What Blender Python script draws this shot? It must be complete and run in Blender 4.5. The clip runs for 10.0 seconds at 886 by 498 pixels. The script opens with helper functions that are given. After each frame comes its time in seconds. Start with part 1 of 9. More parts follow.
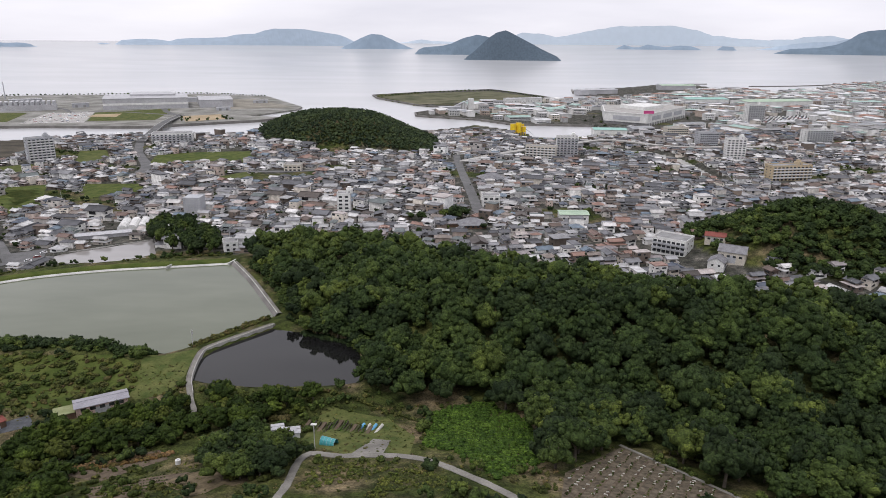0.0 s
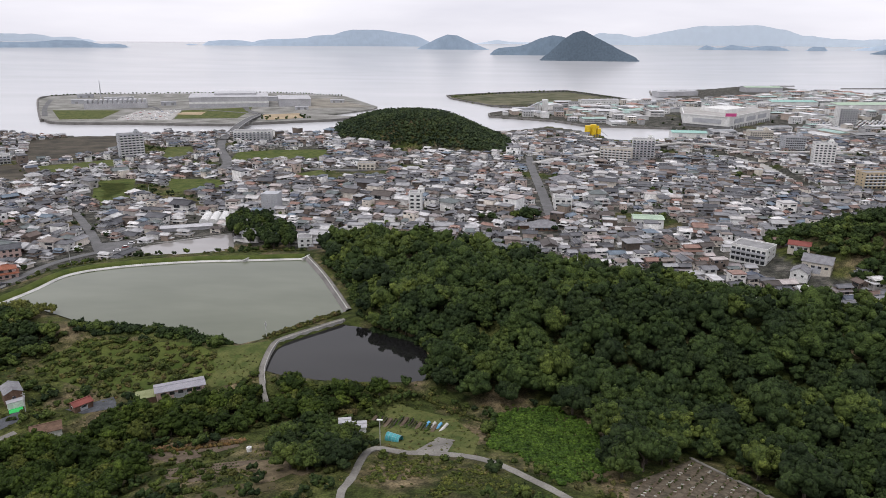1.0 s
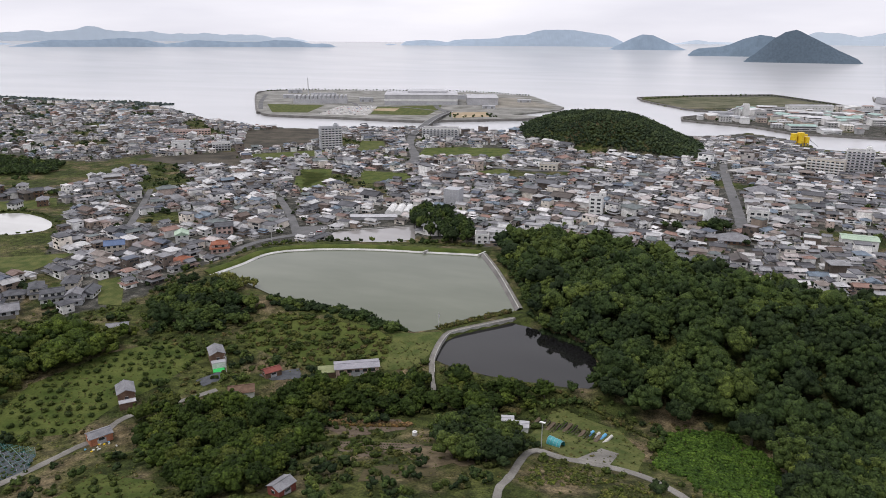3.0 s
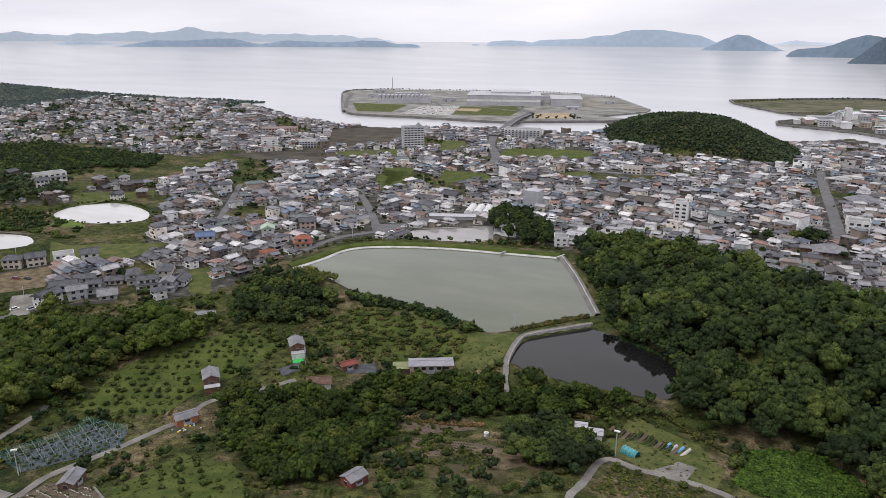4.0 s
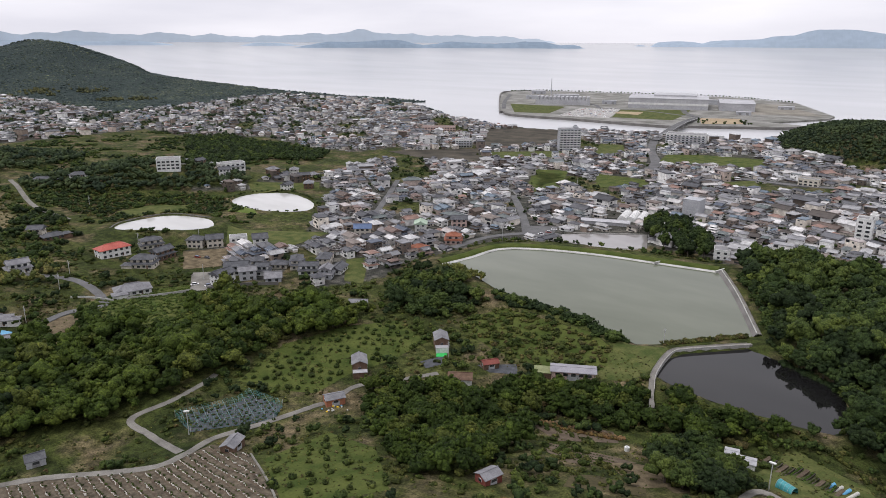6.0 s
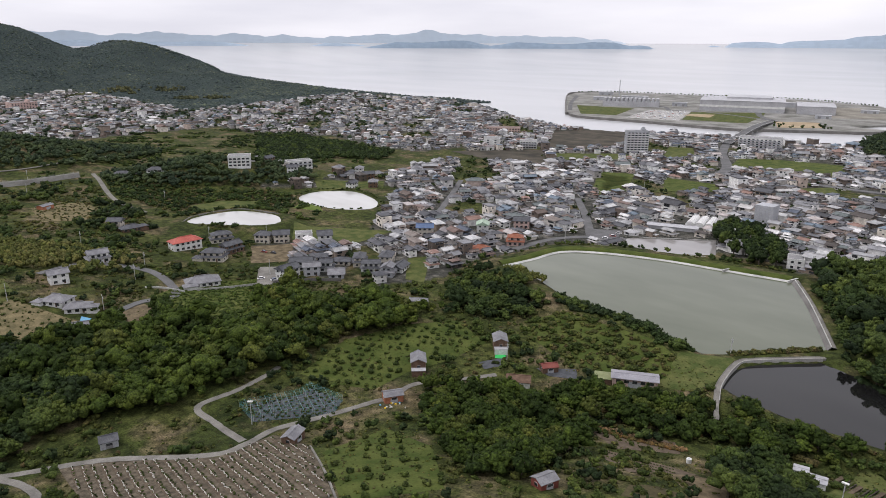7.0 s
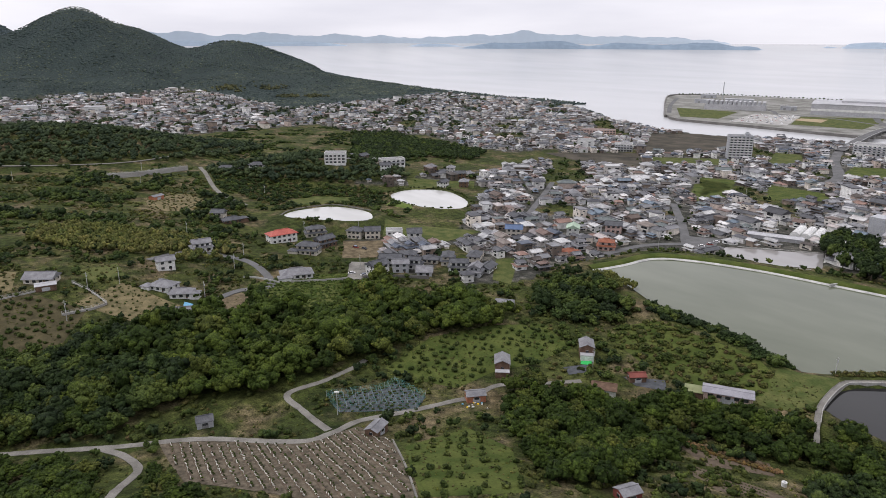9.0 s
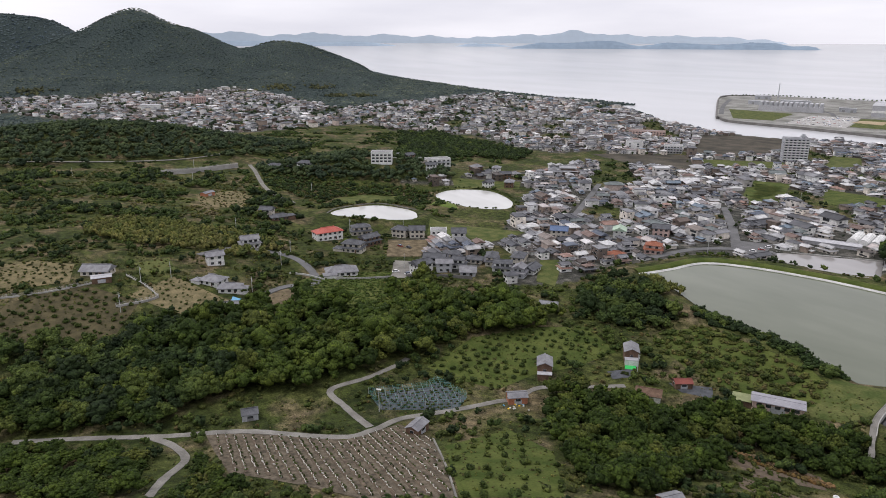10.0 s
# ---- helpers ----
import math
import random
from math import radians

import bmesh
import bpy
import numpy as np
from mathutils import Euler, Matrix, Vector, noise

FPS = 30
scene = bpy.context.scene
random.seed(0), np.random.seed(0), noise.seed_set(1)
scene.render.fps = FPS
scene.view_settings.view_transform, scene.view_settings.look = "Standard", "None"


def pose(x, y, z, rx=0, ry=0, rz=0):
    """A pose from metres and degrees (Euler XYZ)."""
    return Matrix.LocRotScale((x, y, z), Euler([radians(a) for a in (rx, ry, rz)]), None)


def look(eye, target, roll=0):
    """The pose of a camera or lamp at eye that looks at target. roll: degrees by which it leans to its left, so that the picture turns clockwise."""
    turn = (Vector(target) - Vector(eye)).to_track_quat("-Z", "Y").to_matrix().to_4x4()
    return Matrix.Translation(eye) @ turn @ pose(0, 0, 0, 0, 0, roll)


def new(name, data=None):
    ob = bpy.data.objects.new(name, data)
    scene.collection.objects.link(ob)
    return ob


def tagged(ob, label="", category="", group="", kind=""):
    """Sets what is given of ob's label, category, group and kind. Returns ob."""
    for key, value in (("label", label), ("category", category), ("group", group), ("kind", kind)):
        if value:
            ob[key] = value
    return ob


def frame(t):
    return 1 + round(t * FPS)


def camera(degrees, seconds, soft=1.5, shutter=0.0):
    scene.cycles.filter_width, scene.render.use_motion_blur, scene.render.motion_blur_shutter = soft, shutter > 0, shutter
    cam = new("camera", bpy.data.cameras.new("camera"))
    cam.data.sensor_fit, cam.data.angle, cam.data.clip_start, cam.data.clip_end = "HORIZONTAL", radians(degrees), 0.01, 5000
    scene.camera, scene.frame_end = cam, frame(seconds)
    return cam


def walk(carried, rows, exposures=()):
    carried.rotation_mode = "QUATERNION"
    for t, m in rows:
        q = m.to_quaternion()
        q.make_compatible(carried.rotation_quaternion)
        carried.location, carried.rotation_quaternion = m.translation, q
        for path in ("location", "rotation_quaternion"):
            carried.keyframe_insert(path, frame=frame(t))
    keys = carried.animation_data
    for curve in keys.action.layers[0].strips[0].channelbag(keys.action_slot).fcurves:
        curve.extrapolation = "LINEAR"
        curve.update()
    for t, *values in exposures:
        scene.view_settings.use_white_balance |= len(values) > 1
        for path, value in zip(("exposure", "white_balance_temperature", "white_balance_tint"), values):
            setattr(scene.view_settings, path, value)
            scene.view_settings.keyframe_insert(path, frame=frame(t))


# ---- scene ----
# ---- camera: a drone that hovers 140 m above the sea and turns to its left ----
cam = camera(64.87, 10.0, soft=0.7)
walk(cam, [
    (0, pose(0, 0, 140, 73.26, -0.47, 0.00)),
    (0.5, pose(0, 0, 140, 73.27, -0.45, 2.06)),
    (1, pose(0, 0, 140, 73.26, -0.37, 5.94)),
    (1.5, pose(0, 0, 140, 73.24, -0.35, 10.53)),
    (2, pose(0, 0, 140, 73.23, -0.37, 14.35)),
    (2.5, pose(0, 0, 140, 73.20, -0.34, 17.64)),
    (4, pose(0, 0, 140, 73.17, -0.30, 27.58)),
    (4.5, pose(0, 0, 140, 73.17, -0.27, 30.88)),
    (5, pose(0, 0, 140, 73.17, -0.23, 34.13)),
    (5.5, pose(0, 0, 140, 73.19, -0.22, 37.28)),
    (6, pose(0, 0, 140, 73.20, -0.18, 40.25)),
    (7.5, pose(0, 0, 140, 73.24, -0.17, 47.50)),
    (8, pose(0, 0, 140, 73.25, -0.19, 49.04)),
    (8.5, pose(0, 0, 140, 73.25, -0.17, 50.86)),
    (9, pose(0, 0, 140, 73.24, -0.15, 53.07)),
    (9.5, pose(0, 0, 140, 73.25, -0.12, 55.17)),
    (10, pose(0, 0, 140, 73.23, -0.10, 56.83)),
], exposures=[(0.0, 0.08, 6340, 15), (10.0, 0.08, 6340, 15)])

# ---- overcast daylight ----
world = bpy.data.worlds.new("overcast_sky")
scene.world = world
world.use_nodes = True
wn, wl = world.node_tree.nodes, world.node_tree.links
wn.clear()
w_out, w_back = wn.new("ShaderNodeOutputWorld"), wn.new("ShaderNodeBackground")
w_sky = wn.new("ShaderNodeTexSky")
w_sky.sky_type, w_sky.sun_disc = "NISHITA", False
w_sky.sun_elevation, w_sky.sun_rotation = radians(65), radians(216)
w_sky.air_density, w_sky.dust_density = 1.0, 3.0
w_grey = wn.new("ShaderNodeHueSaturation")          # cloud takes most of the blue away
w_grey.inputs["Saturation"].default_value = 0.12
w_co, w_map, w_noise = wn.new("ShaderNodeTexCoord"), wn.new("ShaderNodeMapping"), wn.new("ShaderNodeTexNoise")
w_map.inputs["Scale"].default_value = (1.2, 1.2, 7.0)
w_noise.inputs["Scale"].default_value, w_noise.inputs["Detail"].default_value = 2.2, 5
w_ramp = wn.new("ShaderNodeValToRGB")               # layers of cloud
w_ramp.color_ramp.elements[0].position, w_ramp.color_ramp.elements[0].color = 0.3, (0.78, 0.79, 0.82, 1)
w_ramp.color_ramp.elements[1].position, w_ramp.color_ramp.elements[1].color = 0.7, (1, 1, 1, 1)
w_even = wn.new("ShaderNodeMix")                    # cloud evens out the brightness
w_even.data_type = "RGBA"
w_even.inputs["Factor"].default_value = 0.75
w_even.inputs["B"].default_value = (7.7, 7.65, 7.8, 1)
w_mul = wn.new("ShaderNodeMix")
w_mul.data_type, w_mul.blend_type = "RGBA", "MULTIPLY"
w_mul.inputs["Factor"].default_value = 1.0
wl.new(w_sky.outputs[0], w_grey.inputs["Color"])
wl.new(w_grey.outputs[0], w_even.inputs["A"])
wl.new(w_co.outputs["Generated"], w_map.inputs["Vector"])
wl.new(w_map.outputs[0], w_noise.inputs["Vector"])
wl.new(w_noise.outputs["Fac"], w_ramp.inputs[0])
wl.new(w_even.outputs["Result"], w_mul.inputs["A"])
wl.new(w_ramp.outputs[0], w_mul.inputs["B"])
wl.new(w_mul.outputs["Result"], w_back.inputs["Color"])
w_back.inputs["Strength"].default_value = 0.15
wl.new(w_back.outputs[0], w_out.inputs["Surface"])
sun_data = bpy.data.lights.new("sun", "SUN")
sun_data.energy, sun_data.angle, sun_data.color = 1.25, radians(18), (1.0, 0.96, 0.9)
sun = new("sun", sun_data)
sun.matrix_world = look((0, 0, 500), (110, 150, 100))

# ---- materials ----
def nodes_of(name, rough=0.8, metal=0.0, spec=0.3):
    m = bpy.data.materials.new(name)
    m.use_nodes = True
    n, l = m.node_tree.nodes, m.node_tree.links
    b = n["Principled BSDF"]
    b.inputs["Roughness"].default_value = rough
    b.inputs["Metallic"].default_value = metal
    b.inputs["Specular IOR Level"].default_value = spec
    return m, n, l, b


def ramp_node(n, stops, constant=False):
    """A colour ramp with evenly spread or given stops."""
    r = n.new("ShaderNodeValToRGB")
    if constant:
        r.color_ramp.interpolation = "CONSTANT"
    el = r.color_ramp.elements
    while len(el) > 1:
        el.remove(el[-1])
    for i, s in enumerate(stops):
        p, c = s if len(s) == 2 else (i / max(1, len(stops) - (0 if constant else 1)), s)
        e = el[0] if i == 0 else el.new(p)
        e.position, e.color = p, (*c, 1)
    return r


def mixed(n, l, kind, fac, a, b):
    m = n.new("ShaderNodeMix")
    m.data_type, m.blend_type = "RGBA", kind
    for value, socket in ((fac, m.inputs["Factor"]), (a, m.inputs["A"]), (b, m.inputs["B"])):
        if isinstance(value, bpy.types.NodeSocket):
            l.new(value, socket)
        elif isinstance(value, tuple):
            socket.default_value = (*value, 1)
        else:
            socket.default_value = value
    return m.outputs["Result"]


def noise_node(n, l, scale, detail=4, vector=None, stretch=None):
    t = n.new("ShaderNodeTexNoise")
    t.inputs["Scale"].default_value, t.inputs["Detail"].default_value = scale, detail
    if vector is None:
        vector = n.new("ShaderNodeNewGeometry").outputs["Position"]
    if stretch:
        mp = n.new("ShaderNodeMapping")
        mp.inputs["Scale"].default_value = stretch
        l.new(vector, mp.inputs["Vector"])
        vector = mp.outputs[0]
    l.new(vector, t.inputs["Vector"])
    return t.outputs["Fac"]


def bumped(n, l, b, height, strength, distance):
    k = n.new("ShaderNodeBump")
    k.inputs["Strength"].default_value, k.inputs["Distance"].default_value = strength, distance
    l.new(height, k.inputs["Height"])
    l.new(k.outputs[0], b.inputs["Normal"])


def tone_of(n, l):
    """A random number for each thing: its own, and that of its faces where many share one mesh."""
    a = n.new("ShaderNodeAttribute")
    a.attribute_name = "tone"
    o = n.new("ShaderNodeObjectInfo")
    s, f = n.new("ShaderNodeMath"), n.new("ShaderNodeMath")
    f.operation = "FRACT"
    l.new(a.outputs["Fac"], s.inputs[0])
    l.new(o.outputs["Random"], s.inputs[1])
    l.new(s.outputs[0], f.inputs[0])
    return f.outputs[0]


def surface(name, low, high, scale=0.3, fine=3.0, rough=0.85, bump=0.3, bump_size=0.1, spec=0.3, metal=0.0, stretch=None):
    """Plain material between two colours, with patches at one scale and grain at a finer one."""
    m, n, l, b = nodes_of(name, rough, metal, spec)
    patch = ramp_node(n, [(0.33, low), (0.67, high)])
    l.new(noise_node(n, l, scale, 4, stretch=stretch), patch.inputs[0])
    grain = noise_node(n, l, fine, 5)
    g = ramp_node(n, [(0.25, (0.72, 0.72, 0.72)), (0.75, (1.15, 1.15, 1.15))])
    l.new(grain, g.inputs[0])
    l.new(mixed(n, l, "MULTIPLY", 1.0, patch.outputs[0], g.outputs[0]), b.inputs["Base Color"])
    if bump:
        bumped(n, l, b, grain, bump, bump_size)
    return m


def palette(name, colours, scale=0.8, fine=4.0, rough=0.7, spec=0.35, bump=0.0, tiles=0.0):
    """One of several colours for each thing, weathered."""
    m, n, l, b = nodes_of(name, rough, 0.0, spec)
    pick = ramp_node(n, colours, True)
    l.new(tone_of(n, l), pick.inputs[0])
    w = ramp_node(n, [(0.3, (0.74, 0.735, 0.73)), (0.7, (1.24, 1.24, 1.24))])
    l.new(noise_node(n, l, scale, 5), w.inputs[0])
    c = mixed(n, l, "MULTIPLY", 1.0, pick.outputs[0], w.outputs[0])
    g = ramp_node(n, [(0.3, (0.8, 0.8, 0.8)), (0.7, (1.1, 1.1, 1.1))])
    l.new(noise_node(n, l, fine, 3), g.inputs[0])
    c = mixed(n, l, "MULTIPLY", 1.0, c, g.outputs[0])
    l.new(c, b.inputs["Base Color"])
    if tiles:
        wv = n.new("ShaderNodeTexWave")
        wv.bands_direction = "Z"
        wv.inputs["Scale"].default_value = tiles
        wv.inputs["Distortion"].default_value = 0.4
        l.new(n.new("ShaderNodeNewGeometry").outputs["Position"], wv.inputs["Vector"])
        bumped(n, l, b, wv.outputs["Fac"], 0.5, 0.08)
    return m


def foliage(name, colours, rough=0.75, grain=1.5, depth=0.7, vary=1.0, even=0.0):
    """Leaves: one green for each plant, lighter and darker from clump to clump."""
    m, n, l, b = nodes_of(name, rough, 0.0, 0.08)
    pick = ramp_node(n, colours)
    l.new(tone_of(n, l), pick.inputs[0])
    leaf = n.new("ShaderNodeNewGeometry")
    v = ramp_node(n, [(0.0, (0.72, 0.74, 0.72)), (0.6, (1.0, 1.0, 1.0)), (1.0, (1.35, 1.3, 1.18))])
    l.new(leaf.outputs["Random Per Island"], v.inputs[0])
    c = mixed(n, l, "MULTIPLY", vary, pick.outputs[0], v.outputs[0])
    # simulated leaf-scale light and dark, put into the colour along the bump
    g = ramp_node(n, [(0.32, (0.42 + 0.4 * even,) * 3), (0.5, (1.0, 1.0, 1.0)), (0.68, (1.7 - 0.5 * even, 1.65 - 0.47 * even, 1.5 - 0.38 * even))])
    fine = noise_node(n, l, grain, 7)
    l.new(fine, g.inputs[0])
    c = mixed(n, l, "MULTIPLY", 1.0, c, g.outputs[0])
    w = ramp_node(n, [(0.35, (0.72, 0.76, 0.78)), (0.65, (1.3, 1.24, 1.1))])      # sprays of older and younger leaves
    l.new(noise_node(n, l, grain / 9, 5), w.inputs[0])
    l.new(mixed(n, l, "MULTIPLY", 1.0, c, w.outputs[0]), b.inputs["Base Color"])
    bumped(n, l, b, fine, 1.0, depth)
    return m


def water(name, low, high, rough, wave, size, scale=0.02):
    m, n, l, b = nodes_of(name, rough, 0.0, 0.5)
    b.inputs["IOR"].default_value = 1.33
    c = ramp_node(n, [(0.3, low), (0.7, high)])
    l.new(noise_node(n, l, scale, 3, stretch=(1, 2.5, 1)), c.inputs[0])
    l.new(c.outputs[0], b.inputs["Base Color"])
    if wave:
        bumped(n, l, b, noise_node(n, l, size, 4), wave, 0.1)
    return m


def ground_material():
    m, n, l, b = nodes_of("ground", 0.95, 0.0, 0.1)
    grass = ramp_node(n, [(0.3, (0.028, 0.039, 0.012)), (0.5, (0.045, 0.057, 0.016)), (0.7, (0.078, 0.087, 0.028))])
    l.new(noise_node(n, l, 0.035, 6), grass.inputs[0])
    dry = ramp_node(n, [(0.35, (0.09, 0.07, 0.04)), (0.65, (0.16, 0.13, 0.08))])
    l.new(noise_node(n, l, 0.2, 5), dry.inputs[0])
    bare = ramp_node(n, [(0.48, (0, 0, 0)), (0.66, (1, 1, 1))])
    l.new(noise_node(n, l, 0.05, 6), bare.inputs[0])
    c = mixed(n, l, "MIX", bare.outputs[0], grass.outputs[0], dry.outputs[0])
    town = ramp_node(n, [(0.3, (0.035, 0.037, 0.03)), (0.52, (0.07, 0.069, 0.063)), (0.72, (0.16, 0.152, 0.138))])
    l.new(noise_node(n, l, 0.12, 5), town.inputs[0])
    a = n.new("ShaderNodeAttribute")
    a.attribute_name = "town"
    c = mixed(n, l, "MIX", a.outputs["Fac"], c, town.outputs[0])
    # distance haze is put into the blue-grey ground colour of the far woods
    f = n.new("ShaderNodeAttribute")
    f.attribute_name = "hazed_wood"
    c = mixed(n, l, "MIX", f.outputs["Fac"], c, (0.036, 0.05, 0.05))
    tuft = ramp_node(n, [(0.38, (0.6, 0.62, 0.6)), (0.62, (1.3, 1.28, 1.2))])
    l.new(noise_node(n, l, 0.28, 6), tuft.inputs[0])
    c = mixed(n, l, "MULTIPLY", 1.0, c, tuft.outputs[0])
    fine = noise_node(n, l, 1.6, 6)
    g = ramp_node(n, [(0.3, (0.5, 0.5, 0.5)), (0.7, (1.45, 1.45, 1.45))])
    l.new(fine, g.inputs[0])
    l.new(mixed(n, l, "MULTIPLY", 1.0, c, g.outputs[0]), b.inputs["Base Color"])
    bumped(n, l, b, fine, 1.0, 0.7)
    return m


M_GROUND = ground_material()
# pale base puts part of the sea's sky reflection into its colour
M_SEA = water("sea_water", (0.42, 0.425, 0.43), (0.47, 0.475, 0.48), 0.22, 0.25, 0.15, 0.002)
M_POND = water("green_pond_water", (0.095, 0.107, 0.07), (0.13, 0.142, 0.1), 0.06, 0.05, 0.5)
M_DARK_POND = water("clear_dark_water", (0.008, 0.008, 0.008), (0.012, 0.012, 0.012), 0.03, 0.02, 0.6)
M_GREY_POND = water("grey_pond_water", (0.24, 0.23, 0.22), (0.29, 0.28, 0.27), 0.08, 0.03, 0.6)
M_PALE_POND = water("pale_pond_water", (0.42, 0.42, 0.4), (0.5, 0.5, 0.48), 0.1, 0.03, 0.6)
M_ROAD = surface("worn_concrete_road", (0.14, 0.133, 0.118), (0.235, 0.225, 0.2), 0.15, 2.0, 0.9, 0.2, 0.03)
M_ASPHALT = surface("old_asphalt", (0.1, 0.1, 0.1), (0.15, 0.15, 0.15), 0.1, 2.0, 0.9, 0.2, 0.02)
M_CONCRETE = surface("weathered_concrete", (0.3, 0.29, 0.27), (0.42, 0.41, 0.39), 0.1, 1.5, 0.85, 0.2, 0.03)
M_LINING = surface("dark_concrete_lining", (0.13, 0.125, 0.115), (0.2, 0.19, 0.18), 0.08, 1.5, 0.9, 0.2, 0.05)
M_EDGE = surface("pale_concrete_edge", (0.36, 0.36, 0.34), (0.56, 0.56, 0.53), 0.2, 2.0, 0.8, 0.1, 0.02)
M_GRASS = surface("mown_grass", (0.052, 0.074, 0.02), (0.115, 0.122, 0.042), 0.16, 1.1, 0.95, 0.7, 0.2, 0.1)
M_DRYGRASS = surface("dry_grass", (0.1, 0.09, 0.045), (0.2, 0.165, 0.09), 0.2, 1.2, 0.95, 0.7, 0.2, 0.1)
M_FIELD = surface("green_crop", (0.042, 0.068, 0.014), (0.105, 0.118, 0.034), 0.15, 0.9, 0.95, 0.7, 0.3, 0.1)
M_ORCHARD = surface("orchard_grass", (0.042, 0.064, 0.013), (0.09, 0.108, 0.028), 0.12, 1.3, 0.95, 0.7, 0.2, 0.1)
M_LIMEGRASS = surface("bright_bank_grass", (0.085, 0.125, 0.025), (0.13, 0.17, 0.045), 0.15, 1.2, 0.95, 0.6, 0.2, 0.1)
M_BROWNGRASS = surface("brown_orchard_earth", (0.05, 0.045, 0.024), (0.1, 0.085, 0.045), 0.2, 1.4, 0.95, 0.6, 0.15, 0.1)
M_SOIL = surface("tilled_soil", (0.045, 0.042, 0.034), (0.1, 0.088, 0.068), 0.05, 1.0, 0.95, 0.6, 0.2, 0.1)
M_SAND = surface("bare_sand", (0.32, 0.25, 0.16), (0.42, 0.34, 0.23), 0.05, 1.0, 0.95, 0.3, 0.1, 0.1)
M_DRYSOIL = surface("dry_straw_soil", (0.085, 0.068, 0.042), (0.2, 0.16, 0.1), 0.25, 1.6, 0.95, 0.7, 0.15, 0.1)
M_PLOTSOIL = surface("straw_covered_soil", (0.06, 0.05, 0.036), (0.155, 0.13, 0.095), 0.5, 2.4, 0.95, 0.7, 0.15, 0.1)
M_ROOF = palette("roof_tiles", [(0.075, 0.077, 0.084), (0.12, 0.122, 0.13), (0.055, 0.056, 0.061), (0.22, 0.2, 0.2), (0.09, 0.092, 0.1), (0.38, 0.38, 0.385), (0.085, 0.072, 0.064),
                                (0.155, 0.157, 0.167), (0.44, 0.43, 0.42), (0.1, 0.102, 0.11), (0.48, 0.48, 0.48), (0.175, 0.177, 0.186), (0.085, 0.1, 0.13), (0.23, 0.232, 0.242), (0.12, 0.09, 0.075),
                                (0.48, 0.48, 0.475), (0.62, 0.61, 0.6), (0.16, 0.11, 0.092), (0.12, 0.14, 0.138), (0.3, 0.302, 0.31), (0.07, 0.06, 0.054), (0.195, 0.197, 0.206), (0.24, 0.15, 0.12),
                                (0.13, 0.133, 0.142), (0.085, 0.087, 0.095), (0.33, 0.33, 0.33), (0.2, 0.17, 0.15), (0.065, 0.067, 0.075), (0.11, 0.112, 0.12), (0.14, 0.18, 0.22), (0.4, 0.36, 0.345)],
                 0.3, 1.6, 0.6, 0.35)
M_WALL = palette("house_walls", [(0.74, 0.73, 0.7), (0.56, 0.53, 0.49), (0.82, 0.82, 0.8), (0.26, 0.21, 0.17), (0.62, 0.57, 0.5), (0.78, 0.77, 0.75), (0.42, 0.4, 0.38),
                                 (0.16, 0.13, 0.11), (0.66, 0.65, 0.63), (0.74, 0.68, 0.6), (0.11, 0.09, 0.075), (0.82, 0.81, 0.79), (0.5, 0.41, 0.36)], 0.35, 2.0, 0.85, 0.2)
M_WHITE = surface("white_render", (0.6, 0.6, 0.58), (0.75, 0.75, 0.73), 0.15, 1.5, 0.8, 0.05, 0.02)
M_GLASS = surface("dark_window_glass", (0.02, 0.022, 0.025), (0.06, 0.065, 0.07), 0.4, 2.0, 0.12, 0.0, 0.02, 0.5)
M_METAL = surface("pale_sheet_metal", (0.36, 0.36, 0.375), (0.46, 0.46, 0.475), 0.05, 0.8, 0.45, 0.1, 0.03, 0.5)
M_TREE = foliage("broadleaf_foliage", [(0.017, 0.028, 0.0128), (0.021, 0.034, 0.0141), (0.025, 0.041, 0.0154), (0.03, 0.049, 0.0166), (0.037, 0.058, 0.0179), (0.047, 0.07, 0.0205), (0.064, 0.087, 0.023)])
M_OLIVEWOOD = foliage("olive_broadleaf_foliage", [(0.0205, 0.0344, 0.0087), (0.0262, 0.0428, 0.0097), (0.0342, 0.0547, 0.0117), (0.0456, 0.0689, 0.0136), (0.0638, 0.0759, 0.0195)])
# greens turned towards blue: light haze of the middle distance put in
M_MIDWOOD = foliage("hazed_hill_woodland", [(0.03, 0.045, 0.027), (0.034, 0.051, 0.028), (0.039, 0.058, 0.029), (0.052, 0.072, 0.033)], grain=0.35, depth=0.5, vary=0.45, even=0.8)
M_SHRUB = foliage("shrub_foliage", [(0.033, 0.042, 0.0133), (0.045, 0.054, 0.0164), (0.06, 0.07, 0.0205), (0.078, 0.084, 0.0277), (0.085, 0.065, 0.0348)])
M_DRYLEAF = foliage("dried_brown_leaves", [(0.13, 0.085, 0.05), (0.17, 0.115, 0.065)])
M_BAMBOO = foliage("bamboo_foliage", [(0.075, 0.095, 0.03), (0.1, 0.112, 0.035), (0.135, 0.13, 0.05)], even=0.6)
M_KUDZU = foliage("bright_vine_foliage", [(0.042, 0.08, 0.014), (0.056, 0.1, 0.018)])
M_CITRUS = foliage("citrus_foliage", [(0.031, 0.047, 0.0133), (0.043, 0.062, 0.0164), (0.056, 0.07, 0.0226)])
M_LUSH = foliage("lush_brush", [(0.048, 0.07, 0.018), (0.066, 0.09, 0.024), (0.055, 0.085, 0.02)])
M_WEED = foliage("weeds", [(0.06, 0.07, 0.0226), (0.085, 0.1, 0.0256), (0.05, 0.068, 0.0205), (0.1, 0.09, 0.041), (0.07, 0.095, 0.0205)])
